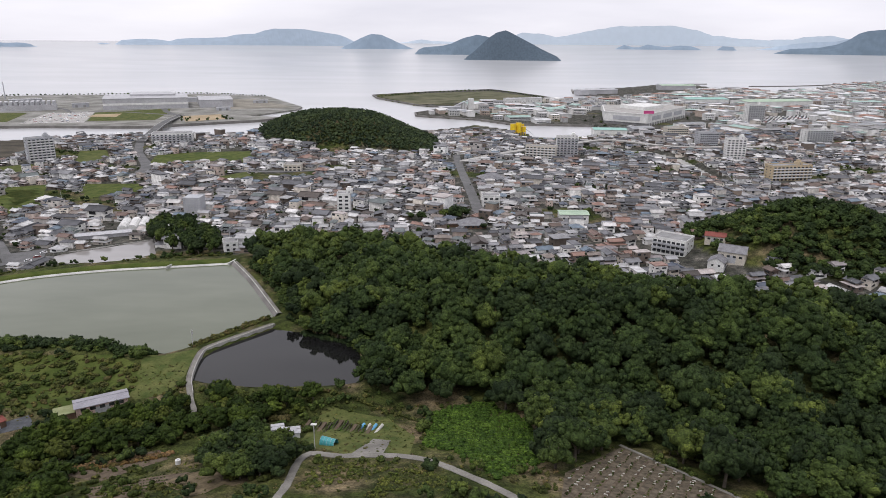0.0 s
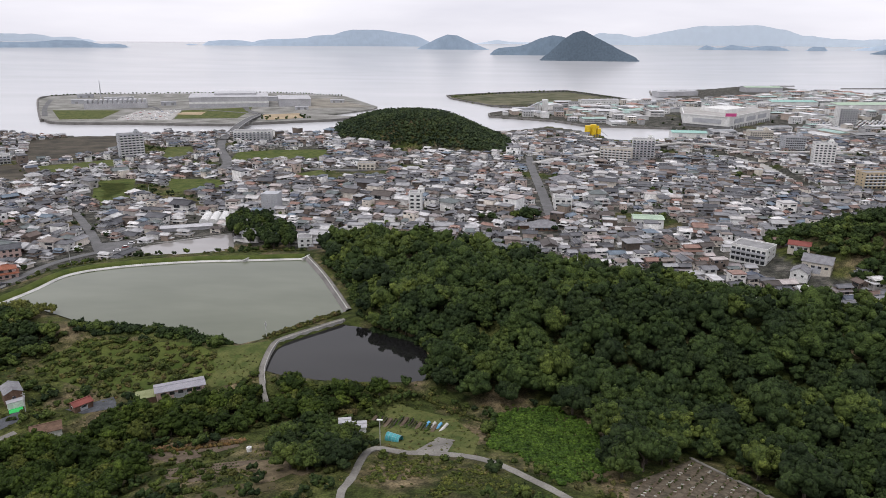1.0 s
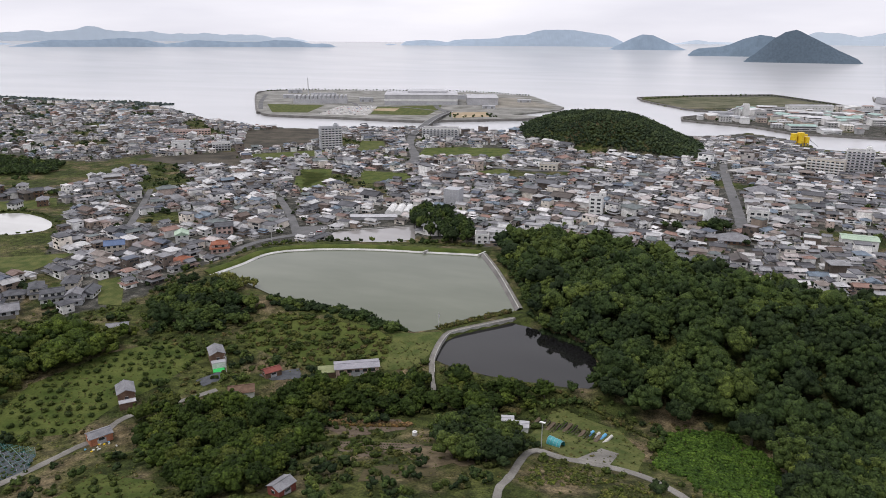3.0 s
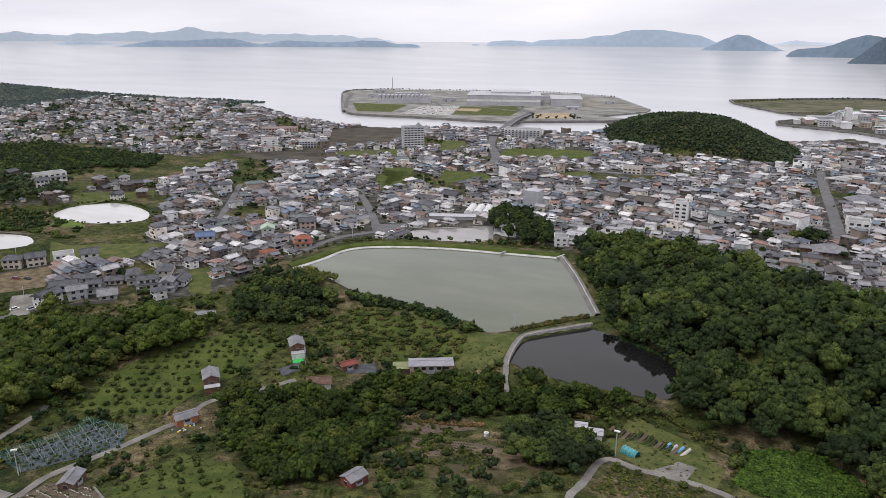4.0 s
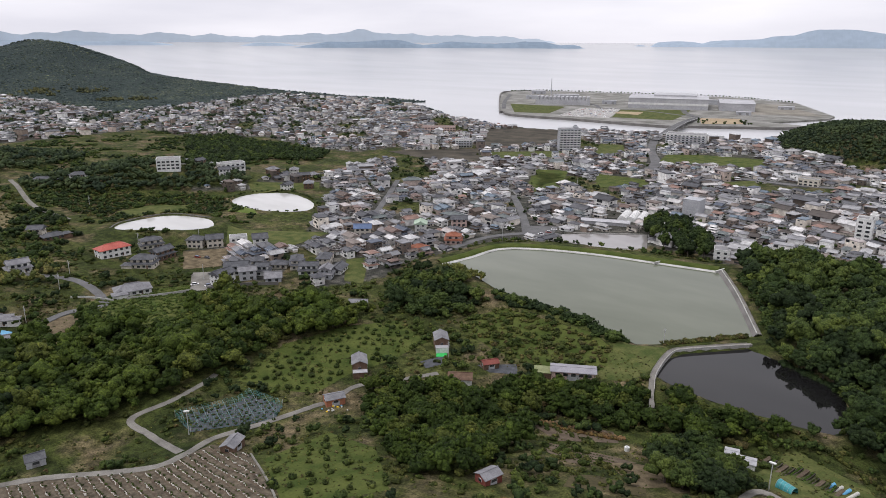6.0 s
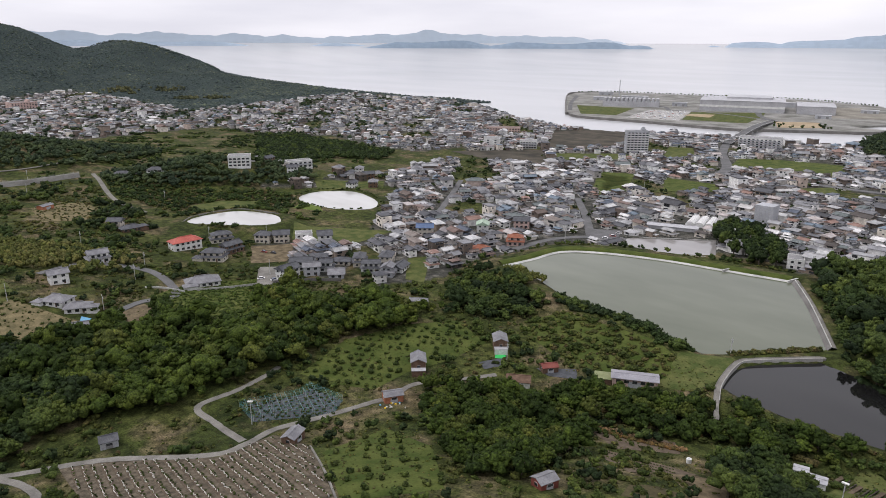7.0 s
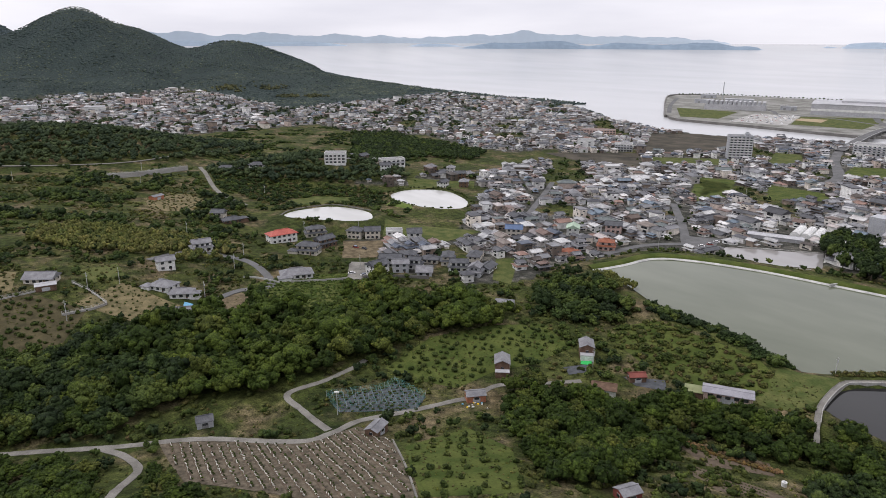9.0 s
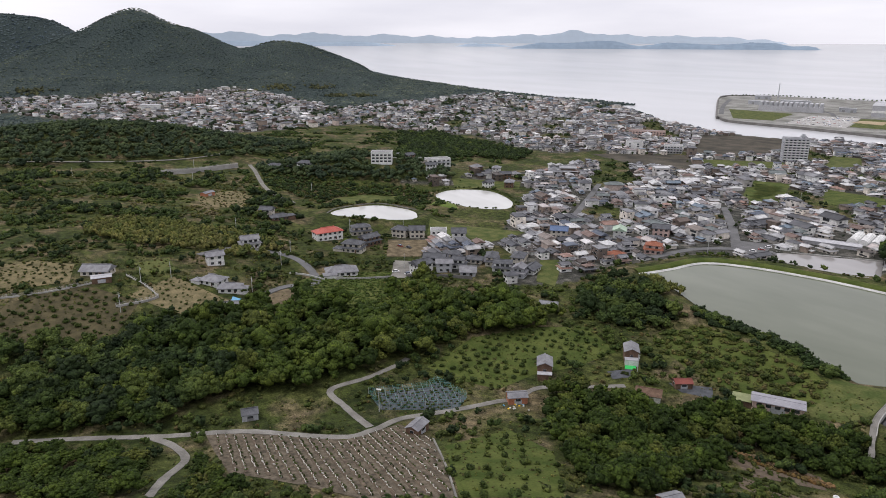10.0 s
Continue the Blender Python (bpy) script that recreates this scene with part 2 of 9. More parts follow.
# haze over the rear mountain, put into a blue-grey leaf colour
M_HAZEWOOD = foliage("hazed_mountain_woodland", [(0.075, 0.1, 0.12), (0.082, 0.107, 0.126)], grain=0.1, depth=0.5, vary=0.15, even=0.95)
M_BARK = surface("bark", (0.06, 0.05, 0.04), (0.11, 0.09, 0.07), 1.0, 6.0, 0.95, 0.5, 0.05)
# haze before the nearer mountain is put into these bluish greens
M_FARWOOD = foliage("hazed_far_woodland", [(0.034, 0.048, 0.052), (0.046, 0.065, 0.066), (0.062, 0.082, 0.076), (0.09, 0.107, 0.076)], grain=0.12, depth=0.8, vary=0.7, even=0.6)
M_FARBAMBOO = foliage("far_bamboo", [(0.08, 0.088, 0.048), (0.1, 0.104, 0.055)], grain=0.12, depth=1.0, vary=0.4)

# ---- the lie of the land ----
EYE_Z = 140.0          # the sea lies at 0


def pol(az, r):
    """East and north of a place seen az degrees to the left of straight ahead, r metres off."""
    a = math.radians(az)
    return -r * math.sin(a), r * math.cos(a)


def smooth(v, a, b):
    """0 at a, 1 at b, eased."""
    s = np.clip((np.asarray(v, float) - a) / (b - a), 0, 1)
    return s * s * (3 - 2 * s)


def inside(x, y, poly):
    """Whether places lie in a polygon."""
    x, y = np.asarray(x, float), np.asarray(y, float)
    hit = np.zeros(x.shape, bool)
    n = len(poly)
    for i in range(n):
        (x0, y0), (x1, y1) = poly[i], poly[(i + 1) % n]
        if y0 == y1:
            continue
        cross = (y0 > y) != (y1 > y)
        hit ^= cross & (x < (x1 - x0) * (y - y0) / (y1 - y0) + x0)
    return hit


def edge_distance(x, y, poly, closed=True):
    """Distance of places from a polygon's outline or from a line."""
    x, y = np.asarray(x, float), np.asarray(y, float)
    best = np.full(x.shape, 1e9)
    n = len(poly)
    for i in range(n if closed else n - 1):
        (x0, y0), (x1, y1) = poly[i], poly[(i + 1) % n]
        dx, dy = x1 - x0, y1 - y0
        s = np.clip(((x - x0) * dx + (y - y0) * dy) / max(dx * dx + dy * dy, 1e-9), 0, 1)
        best = np.minimum(best, np.hypot(x - x0 - s * dx, y - y0 - s * dy))
    return best


# rounded hills: azimuth, distance, height, half-length, half-width, turn of the long axis
HILLS = [
    (-9, 312, 12, 120, 44, -10),      # wooded ridge above the dark pond
    (-27, 300, 12, 60, 50, -27),
    (-29.5, 478, 31, 56, 44, -30),      # temple knoll
    (84, 865, 36, 170, 72, 84),       # wooded hills up the valley
    (63, 690, 20, 85, 40, 60),
]


# long ridges: azimuth, distance and height of the crest, then the widths of the near and far slopes and their steepness
RIDGES = [
    # wooded hill by the harbour
    ([(15.0, 1065, 0), (13.9, 1062, 13), (12.3, 1045, 26), (11.0, 1030, 33), (9.3, 1015, 37), (7.8, 1005, 38), (6.1, 990, 37), (4.7, 975, 32), (3.6, 962, 23),
      (2.5, 948, 16), (1.4, 925, 9), (0.2, 905, 4), (-0.8, 890, 0)], 112, 120, 0.8),
    # the big mountain and its shoulders
    ([(94.0, 2450, 6), (90.0, 2480, 20), (88.4, 2500, 45), (86.6, 2530, 87), (84.8, 2560, 120), (83.3, 2600, 152), (81.2, 2640, 214), (80.0, 2650, 242), (79.2, 2650, 246), (78.4, 2650, 226), (77.3, 2660, 195),
      (75.4, 2680, 163), (73.4, 2690, 124), (72.4, 2700, 112), (71.6, 2700, 113), (70.5, 2710, 125), (69.7, 2710, 127), (68.4, 2720, 120), (67.2, 2720, 106), (66.4, 2720, 92), (65.0, 2730, 78),
      (63.7, 2740, 61), (62.7, 2750, 33), (62.2, 2740, 8), (61.0, 2500, 0)], 720, 800, 1.15),
    # mountain behind
    ([(96.0, 3900, 225), (90.0, 3900, 235), (87.9, 3900, 238), (85.3, 3900, 222), (84.0, 3900, 196), (83.3, 3900, 163), (82.0, 3900, 110), (79.0, 3900, 0)], 500, 600, 1.1),
]


def ridge_part(x, y):
    """How far the long ridges rise out of the plain."""
    r, az = np.hypot(x, y), np.degrees(np.arctan2(-x, y))
    z = np.zeros(np.shape(x))
    for crest, near, back, steep in RIDGES:
        c = np.array(crest[::-1], float)
        lean = (2.2 * np.sin(r / 210 + az * 0.35) + 1.1 * np.sin(r / 90 + az * 0.8)) * np.clip(np.abs(r - c[:, 1].mean()) / 700, 0, 1) * (near > 300)
        top = sum(np.interp(az + lean + k, c[:, 0], c[:, 2], 0, 0 if c[-1, 0] < 20 else c[-1, 2]) for k in (-0.7, -0.45, -0.2, 0, 0.2, 0.45, 0.7)) / 7
        u = r - np.interp(az, c[:, 0], c[:, 1])
        spur = 1 + 0.1 * np.sin(az * 0.9 + r / 260) * (near > 300)
        u = np.abs(u) / np.where(u < 0, near * spur, back)
        z = z + top * np.where(steep < 1, 1 - u ** 2.2, 1 - u).clip(0, 1) ** max(steep, 1)
    return z


def rise(x, y):
    """The land without ponds and shores."""
    r = np.hypot(x, y)
    z = 3.0 + 8.0 * smooth(r, 1000, 400) + 22.0 * smooth(r, 235, 125)
    z = z + 14 * smooth(np.degrees(np.arctan2(-x, y)), 60, 88) * smooth(r, 250, 420) * smooth(r, 1100, 700)
    z = z + hill_part(x, y)
    # gullies and spurs on the mountain
    far_part = smooth(r, 1500, 1800) * smooth(z, 12, 50)
    return z + far_part * (7.0 * np.sin(x / 103 + 1.5 * np.sin(y / 141)) + 5.0 * np.sin(y / 67 + 2.0 * np.sin(x / 97)) + 2.0 * np.sin(x / 31 + y / 43))

# ---- outlines of the plan, metres east and north ----
LAND = [(2187, 3027), (1455, 2571), (1164, 2238), (958, 2025), (863, 2151), (842, 2333), (736, 2407), (548, 2187), (379, 2092), (358, 1957), (438, 1794), (348, 1702), (293, 1696), (257, 1828), (142, 2064), (-36, 1954), (-178, 1819), (-159, 1732), (-53, 1547), (20, 1501), (-53, 1378), (-49, 1327), (68, 1269), (118, 1204), (256, 1189), (267, 1095), (180, 1026), (136, 1035), (130, 1093), (98, 1140), (54, 1183), (16, 1135), (-23, 1111), (-39, 1119), (-200, 1133), (-292, 1091), (-194, 1100), (-270, 1051), (-307, 1034), (-347, 1024), (-396, 1032), (-441, 1028), (-485, 1016), (-523, 992), (-561, 967), (-606, 955), (-662, 956), (-730, 970), (-816, 1000), (-983, 1109), (-1086, 1159), (-1079, 1221), (-1216, 1229), (-1350, 1205), (-1638, 1217), (-2262, 1321), (-2804, 1472), (-3928, 1749), (-4629, -816), (-2350, -4070), (2350, -4070), (4700, 0), (1768, 1768)]
ISLE = [(-837, 1167), (-1078, 1506), (-1116, 1605), (-1054, 1686), (-903, 1731), (-760, 1774), (-607, 1806), (-428, 1744), (-292, 1475), (-291, 1425), (-355, 1293), (-290, 1279), (-311, 1226), (-365, 1191), (-439, 1143), (-456, 1122), (-511, 1115), (-576, 1114), (-645, 1112), (-689, 1105), (-764, 1103), (-808, 1137)]
POND_BIG = [(-251.1, 297.3), (-247.1, 318.9), (-244.1, 344.3), (-224.9, 360.6), (-191.5, 374.0), (-156.5, 381.7), (-123.2, 389.0), (-104.2, 356.8), (-79.3, 308.6), (-90.3, 292.4), (-106.3, 273.6), (-116.0, 267.6), (-140.4, 276.0), (-168.0, 279.9), (-196.4, 281.4), (-224.2, 293.9)]
POND_DARK = [(-96.5, 244.0), (-99.4, 259.5), (-95.6, 271.0), (-76.6, 293.6), (-58.7, 288.9), (-37.6, 276.3), (-28.5, 254.5), (-31.2, 242.2), (-40.7, 240.2), (-62.9, 237.6), (-86.2, 239.6)]
POND_PALE = [(-238.2, 408.2), (-191.1, 444.7), (-176.9, 412.8), (-198.7, 396.1), (-227.8, 394.1)]
POND_WEST = [(-472.0, 204.7), (-483.5, 220.3), (-480.6, 253.3), (-446.8, 267.0), (-423.0, 255.6), (-429.2, 239.7), (-448.5, 222.1)]
POND_ROUND = [(-501.8, 316.0), (-513.7, 345.8), (-490.4, 373.0), (-443.8, 361.5), (-423.4, 341.1), (-437.9, 322.1), (-463.3, 312.0)]


def rounded(poly):
    """An outline with its corners cut twice."""
    for _ in range(2):
        poly = [tuple(a + (b - a) * k for a, b in zip(p, q)) for p, q in zip(poly, poly[1:] + poly[:1]) for k in (0.22, 0.78)]
    return poly


POND_WEST_EDGE = POND_WEST[:4]
POND_WEST, POND_ROUND = rounded(POND_WEST), rounded(POND_ROUND)
CANAL = [(231.6, 944.1), (273.6, 916.5), (297.7, 854.4), (297.0, 766.7), (291.8, 683.1), (282.8, 671.9), (272.5, 732.6), (272.8, 809.0), (255.6, 878.4), (223.1, 923.5)]
FARM_ROAD = [(-249.0, -8.7), (-237.5, 13.7), (-223.7, 36.2), (-210.1, 59.0), (-185.1, 80.9), (-184.8, 93.1), (-188.8, 106.2), (-185.3, 125.3), (-182.6, 143.7), (-180.6, 150.1), (-182.3, 164.0), (-173.3, 178.8), (-165.4, 192.9)]
BRANCH_ROAD = [(-188.3, 93.8), (-209.1, 94.6), (-224.5, 95.5), (-226.0, 112.0), (-229.2, 126.7), (-232.4, 134.5)]
LOWER_ROAD = [(-226.9, 30.5), (-215.4, 35.4), (-200.2, 36.1), (-187.1, 27.3), (-175.5, 21.2)]
GARDEN_PATH = [(-39.6, 142.1), (-41.0, 150.0), (-40.4, 158.1), (-40.3, 181.5), (-28.8, 180.1), (-6.7, 176.7), (10.4, 159.6), (20.8, 146.9)]
DAM_PATH = [(-85.8, 217.0), (-91.9, 230.1), (-96.8, 243.3), (-99.8, 264.1), (-96.7, 273.0), (-76.4, 296.5)]
EAST_PATH = [(-74.7, 299.7), (-89.5, 331.3), (-115.1, 380.0), (-130.0, 411.0)]
BRIDGE_ROAD = [(-308.7, 698.5), (-324.5, 759.3), (-374.6, 858.4), (-414.5, 959.0)]
BRIDGE = [(-408.4, 944.9), (-422.9, 1023.1), (-476.8, 1288.1)]
AVENUE = [(29.4, 530.3), (25.9, 620.9), (19.9, 749.7), (17.1, 846.2)]
CROSS_ROAD = [(-309.5, 700.2), (-239.8, 720.4), (-167.4, 721.7), (-114.6, 736.5), (-49.8, 740.6), (31.3, 805.2)]
VIADUCT = [(22.9, 787.1), (81.8, 855.7), (163.3, 927.0), (234.3, 974.1), (309.8, 914.9), (424.0, 921.3)]
WEST_LANE = [(-525.1, 199.8), (-575.2, 198.1), (-643.4, 210.1), (-722.0, 228.8)]
HILL_LANE = [(-783.1, 8.2), (-762.4, 68.0), (-752.8, 117.4), (-754.6, 172.6), (-778.5, 233.7), (-812.1, 313.4)]
VALLEY_LANE = [(-400.0, 92.2), (-408.6, 117.8), (-380.3, 142.6), (-338.1, 138.8), (-336.6, 119.0), (-320.5, 89.9)]
STREET_B = [(-258.0, 395.9), (-289.5, 437.3), (-338.4, 495.3)]
STREET_C = [(-372.9, 359.3), (-423.9, 427.9), (-467.0, 483.7)]
STREET_D = [(-232.4, 406.7), (-256.3, 393.4), (-271.2, 367.2), (-271.9, 331.6)]
PLOT = [(-219.4, 46.7), (-200.4, 67.4), (-181.8, 81.4), (-185.2, 103.1), (-165.8, 105.2), (-121.7, 83.5), (-135.0, 64.3), (-177.3, 43.1)]
PLOT_EAST = [(35.0, 168.2), (58.2, 195.5), (80.7, 159.8), (29.1, 143.4)]
FIELD_LONG = [(-323, 756), (-343, 835), (-303, 861), (-241, 872), (-213, 792)]
FIELD_EAST = [(-224, 688), (-204, 718), (-189, 687), (-212, 656)]
GROVE_EAST = [(-197, 698), (-128, 729), (-124, 687), (-186, 657)]
FIELD_A = [(-334, 522), (-402, 630), (-370, 643), (-323, 546)]
FIELD_B = [(-304, 576), (-322, 621), (-284, 651), (-268, 615)]
FIELD_C = [(-488, 659), (-518, 707), (-456, 768), (-428, 734)]
FIELD_D = [(-530, 606), (-621, 624), (-550, 718), (-472, 627)]
SOIL_A = [(-559, 743), (-662, 894), (-583, 987), (-502, 859), (-506, 785)]
SOIL_B = [(-404, 762), (-452, 867), (-423, 876), (-384, 806)]
FIELD_F = [(-509, 347), (-547, 368), (-514, 425), (-487, 402)]
FIELD_G = [(-389, 241), (-422, 265), (-361, 306), (-353, 261)]
FIELD_H = [(-278, 244), (-306, 271), (-299, 283), (-266, 247)]
FIELD_W1 = [(-351, 538), (-402, 624), (-358, 618), (-327, 553)]
FIELD_W2 = [(-319, 605), (-337, 647), (-292, 649), (-272, 607)]
LOT_W = [(-327, 179), (-354, 196), (-343, 209), (-318, 204), (-315, 190)]
LOT_N = [(-363, 196), (-396, 215), (-381, 239), (-352, 214)]
PARKING = [(-251, 382), (-267, 413), (-250, 424), (-237, 394)]
TOWN = [(235, 290), (183, 300), (142, 292), (109, 301), (68, 360), (23, 395), (-22, 424), (-83, 444), (-109, 427), (-127, 409), (-150, 424), (-179, 417), (-226, 391), (-260, 361), (-264, 319), (-272, 292), (-266, 262), (-280, 224), (-314, 212), (-398, 217), (-382, 246), (-370, 291), (-428, 350), (-476, 410), (-513, 416), (-509, 388), (-533, 340), (-568, 305), (-586, 316), (-558, 380), (-555, 445), (-572, 534), (-553, 593), (-640, 667), (-642, 592), (-720, 582), (-853, 606), (-918, 533), (-1065, 539), (-1056, 245), (-1223, 172), (-1483, 80), (-1696, -60), (-1926, -66), (-1936, 158), (-2033, 440), (-2161, 598), (-1788, 638), (-1339, 620), (-1421, 891), (-1495, 1111), (-1283, 1146), (-1176, 1152), (-1058, 1138), (-962, 1085), (-830, 1023), (-764, 1014), (-676, 1028), (-590, 1055), (-473, 1069), (-521, 1022), (-372, 1018), (-316, 1022), (-231, 1086), (-77, 1097), (-22, 1066), (15, 1089), (94, 1088), (131, 995), (174, 986), (258, 1058), (288, 1093), (475, 1141), (809, 1093)]

# ---- woods, orchards and clearings ----
WOOD_MAIN = [(-29, 240), (-16, 227), (0, 230), (17, 233), (27, 192), (33, 169), (58, 199), (72, 183), (82, 162), (104, 162), (167, 172), (240, 297), (183, 300), (139, 286), (109, 301), (66, 352), (23, 392), (-22, 421), (-82, 442), (-109, 427), (-118, 401), (-99, 360), (-72, 302), (-54, 289), (-31, 275), (-27, 262)]
VINES = [(-4, 220), (4, 228), (19, 230), (30, 216), (36, 187), (24, 168), (15, 161), (4, 184), (-5, 189)]
WOOD_GARDEN = [(-75, 187), (-69, 203), (-52, 200), (-41, 180), (-43, 160), (-58, 162)]
WOOD_MID = [(-181, 166), (-164, 181), (-147, 187), (-131, 202), (-120, 193), (-103, 158), (-100, 126), (-117, 118), (-153, 146), (-172, 157)]
WOOD_STRIP = [(-131, 202), (-109, 220), (-90, 227), (-60, 230), (-44, 230), (-52, 215), (-75, 210), (-91, 199), (-111, 193)]
WOOD_POND = [(-251, 251), (-257, 289), (-230, 307), (-203, 286), (-192, 251), (-208, 233), (-227, 229)]
SHORE = [(-203, 281), (-165, 281), (-140, 274), (-115, 266), (-126, 260), (-162, 270), (-189, 266)]
SCRUB = [(-192, 251), (-184, 264), (-134, 263), (-117, 252), (-116, 234), (-140, 225), (-161, 225), (-182, 233)]
WOOD_VALLEY = [(-310, 42), (-319, 84), (-320, 123), (-317, 158), (-304, 187), (-271, 193), (-242, 213), (-232, 231), (-225, 206), (-237, 168), (-227, 138), (-227, 115), (-224, 93), (-241, 62), (-259, 31)]
WOOD_WEST = [(-261, -12), (-319, -9), (-309, 37), (-306, 80), (-281, 93), (-242, 70), (-235, 39)]
GREEN_WEST = [(-520, -1), (-778, 8), (-712, 130), (-674, 206), (-485, 193), (-429, 146), (-420, 125), (-479, 76)]
BAMBOO_WEST = [(-496, 45), (-500, 67), (-484, 92), (-453, 116), (-423, 139), (-405, 147), (-385, 135), (-390, 111), (-410, 91), (-432, 65), (-462, 42)]
GREEN_PONDS = [(-678, 214), (-617, 259), (-564, 280), (-546, 317), (-509, 319), (-419, 252), (-441, 209), (-520, 217), (-598, 207)]
WOOD_CLUMP = [(-187, 426), (-210, 484), (-186, 493), (-147, 440), (-139, 414), (-160, 408)]
ORCHARD = [(-235, 170), (-229, 202), (-215, 222), (-189, 213), (-188, 188), (-192, 169), (-190, 150), (-202, 143), (-221, 137)]
ORCHARD_LOW = [(-158, 104), (-161, 132), (-137, 130), (-109, 108), (-122, 85)]
ORCHARD_WEST = [(-322, -9), (-363, -7), (-378, 26), (-343, 50), (-312, 33)]
ORCHARD_BROWN = [(-352, 46), (-369, 72), (-324, 91), (-320, 66)]
TERRACE_A = [(-422, -4), (-421, 12), (-403, 29), (-379, 24), (-380, 8), (-385, -6)]
TERRACE_B = [(-394, 54), (-398, 76), (-378, 75), (-373, 59)]
TERRACE_C = [(-342, 127), (-349, 150), (-336, 184), (-289, 161), (-295, 138), (-318, 124)]
TERRACE_D = [(-332, 108), (-334, 121), (-318, 122), (-303, 112), (-310, 106)]
TERRACE_E = [(-577, 136), (-586, 173), (-550, 176), (-519, 156), (-524, 128)]
TERRACE_F = [(-532, 238), (-538, 267), (-518, 290), (-491, 274), (-496, 231)]
BRUSH_ROW = [(-114, 184), (-105, 188), (-94, 190), (-85, 191)]
WOOD_RIDGE = [(-953, 542), (-901, 569), (-771, 567), (-664, 567), (-619, 511), (-672, 486), (-671, 422), (-581, 328)]
LAWN = [(-116, 231), (-122, 262), (-102, 269), (-99, 244), (-101, 234)]
GARDEN = [(-45, 196), (-42, 227), (-18, 217), (-8, 199), (-9, 180), (-29, 183)]
WOOD_CORNER = [(-295, -21), (-275, 17), (-248, 40), (-231, 42), (-243, 13), (-260, -21)]
WOOD_LOW = [(-251, -21), (-226, 19), (-203, 24), (-175, 18), (-218, -21)]
WOOD_LOW_B = [(-206, 40), (-173, 40), (-147, 44), (-164, 26)]
LOW_SLOPE = [(-37, 154), (-36, 175), (-8, 173), (7, 155), (-12, 146)]
NET_PLOT = [(-206, 102), (-212, 132), (-189, 135), (-188, 114), (-200, 101)]

# ---- shapes ----
def mesh_of(name, verts, faces, materials, slots=None, tone=None, smooth_faces=False):
    """A mesh from arrays; faces all have the same number of corners, or are lists."""
    me = bpy.data.meshes.new(name)
    verts = np.asarray(verts, np.float32)
    if isinstance(faces, np.ndarray):
        n, k = faces.shape
        me.vertices.add(len(verts))
        me.vertices.foreach_set("co", verts.ravel())
        me.loops.add(n * k)
        me.loops.foreach_set("vertex_index", faces.ravel().astype(np.int32))
        me.polygons.add(n)
        me.polygons.foreach_set("loop_start", np.arange(0, n * k, k, dtype=np.int32))
        me.update(calc_edges=True)
    else:
        me.from_pydata(verts.tolist(), [], faces)
    for m in materials:
        me.materials.append(m)
    if slots is not None:
        me.polygons.foreach_set("material_index", np.asarray(slots, np.int32))
    if tone is not None:
        me.attributes.new("tone", "FLOAT", "FACE").data.foreach_set("value", np.asarray(tone, np.float32))
    me.polygons.foreach_set("use_smooth", np.full(len(me.polygons), smooth_faces, bool))
    me.validate()
    return me


def part(name, bm, material, parent=None, label=""):
    """One mesh object out of a bmesh, under a thing or a part."""
    me = bpy.data.meshes.new(name)
    bm.to_mesh(me)
    bm.free()
    me.materials.append(material)
    ob = new(name, me)
    ob.parent = parent
    return tagged(ob, label) if label else ob


def box(bm, x0, x1, y0, y1, z0, z1, m=None):
    """Adds a box to a bmesh."""
    vs = [bm.verts.new((x, y, z)) for z in (z0, z1) for x, y in ((x0, y0), (x1, y0), (x1, y1), (x0, y1))]
    if m is not None:
        for v in vs:
            v.co = m @ v.co
    for f in ((3, 2, 1, 0), (4, 5, 6, 7), (0, 1, 5, 4), (1, 2, 6, 5), (2, 3, 7, 6), (3, 0, 4, 7)):
        bm.faces.new([vs[i] for i in f])
    return bm


def boxed(*sizes, m=None):
    return box(bmesh.new(), *sizes, m=m)


def rod(bm, a, b, r0, r1=None, sides=6):
    """Adds a tapered round bar from a to b."""
    a, b = Vector(a), Vector(b)
    q = (b - a).to_track_quat("Z", "Y")
    r1 = r0 if r1 is None else r1
    rings = []
    for p, r in ((a, r0), (b, r1)):
        rings.append([bm.verts.new(p + q @ Vector((r * math.cos(2 * math.pi * i / sides), r * math.sin(2 * math.pi * i / sides), 0))) for i in range(sides)])
    for i in range(sides):
        j = (i + 1) % sides
        bm.faces.new((rings[0][i], rings[0][j], rings[1][j], rings[1][i]))
    bm.faces.new(rings[0][::-1])
    bm.faces.new(rings[1])
    return bm


def tube(bm, pts, r, sides=4):
    """Adds one bent bar through points."""
    rings = []
    for i, p in enumerate(pts):
        d = Vector(pts[min(i + 1, len(pts) - 1)]) - Vector(pts[max(i - 1, 0)])
        q = d.to_track_quat("Z", "Y")
        rings.append([bm.verts.new(Vector(p) + q @ Vector((r * math.cos(6.2832 * k / sides), r * math.sin(6.2832 * k / sides), 0))) for k in range(sides)])
    for a, b in zip(rings[:-1], rings[1:]):
        for k in range(sides):
            bm.faces.new((a[k], a[(k + 1) % sides], b[(k + 1) % sides], b[k]))
    return bm


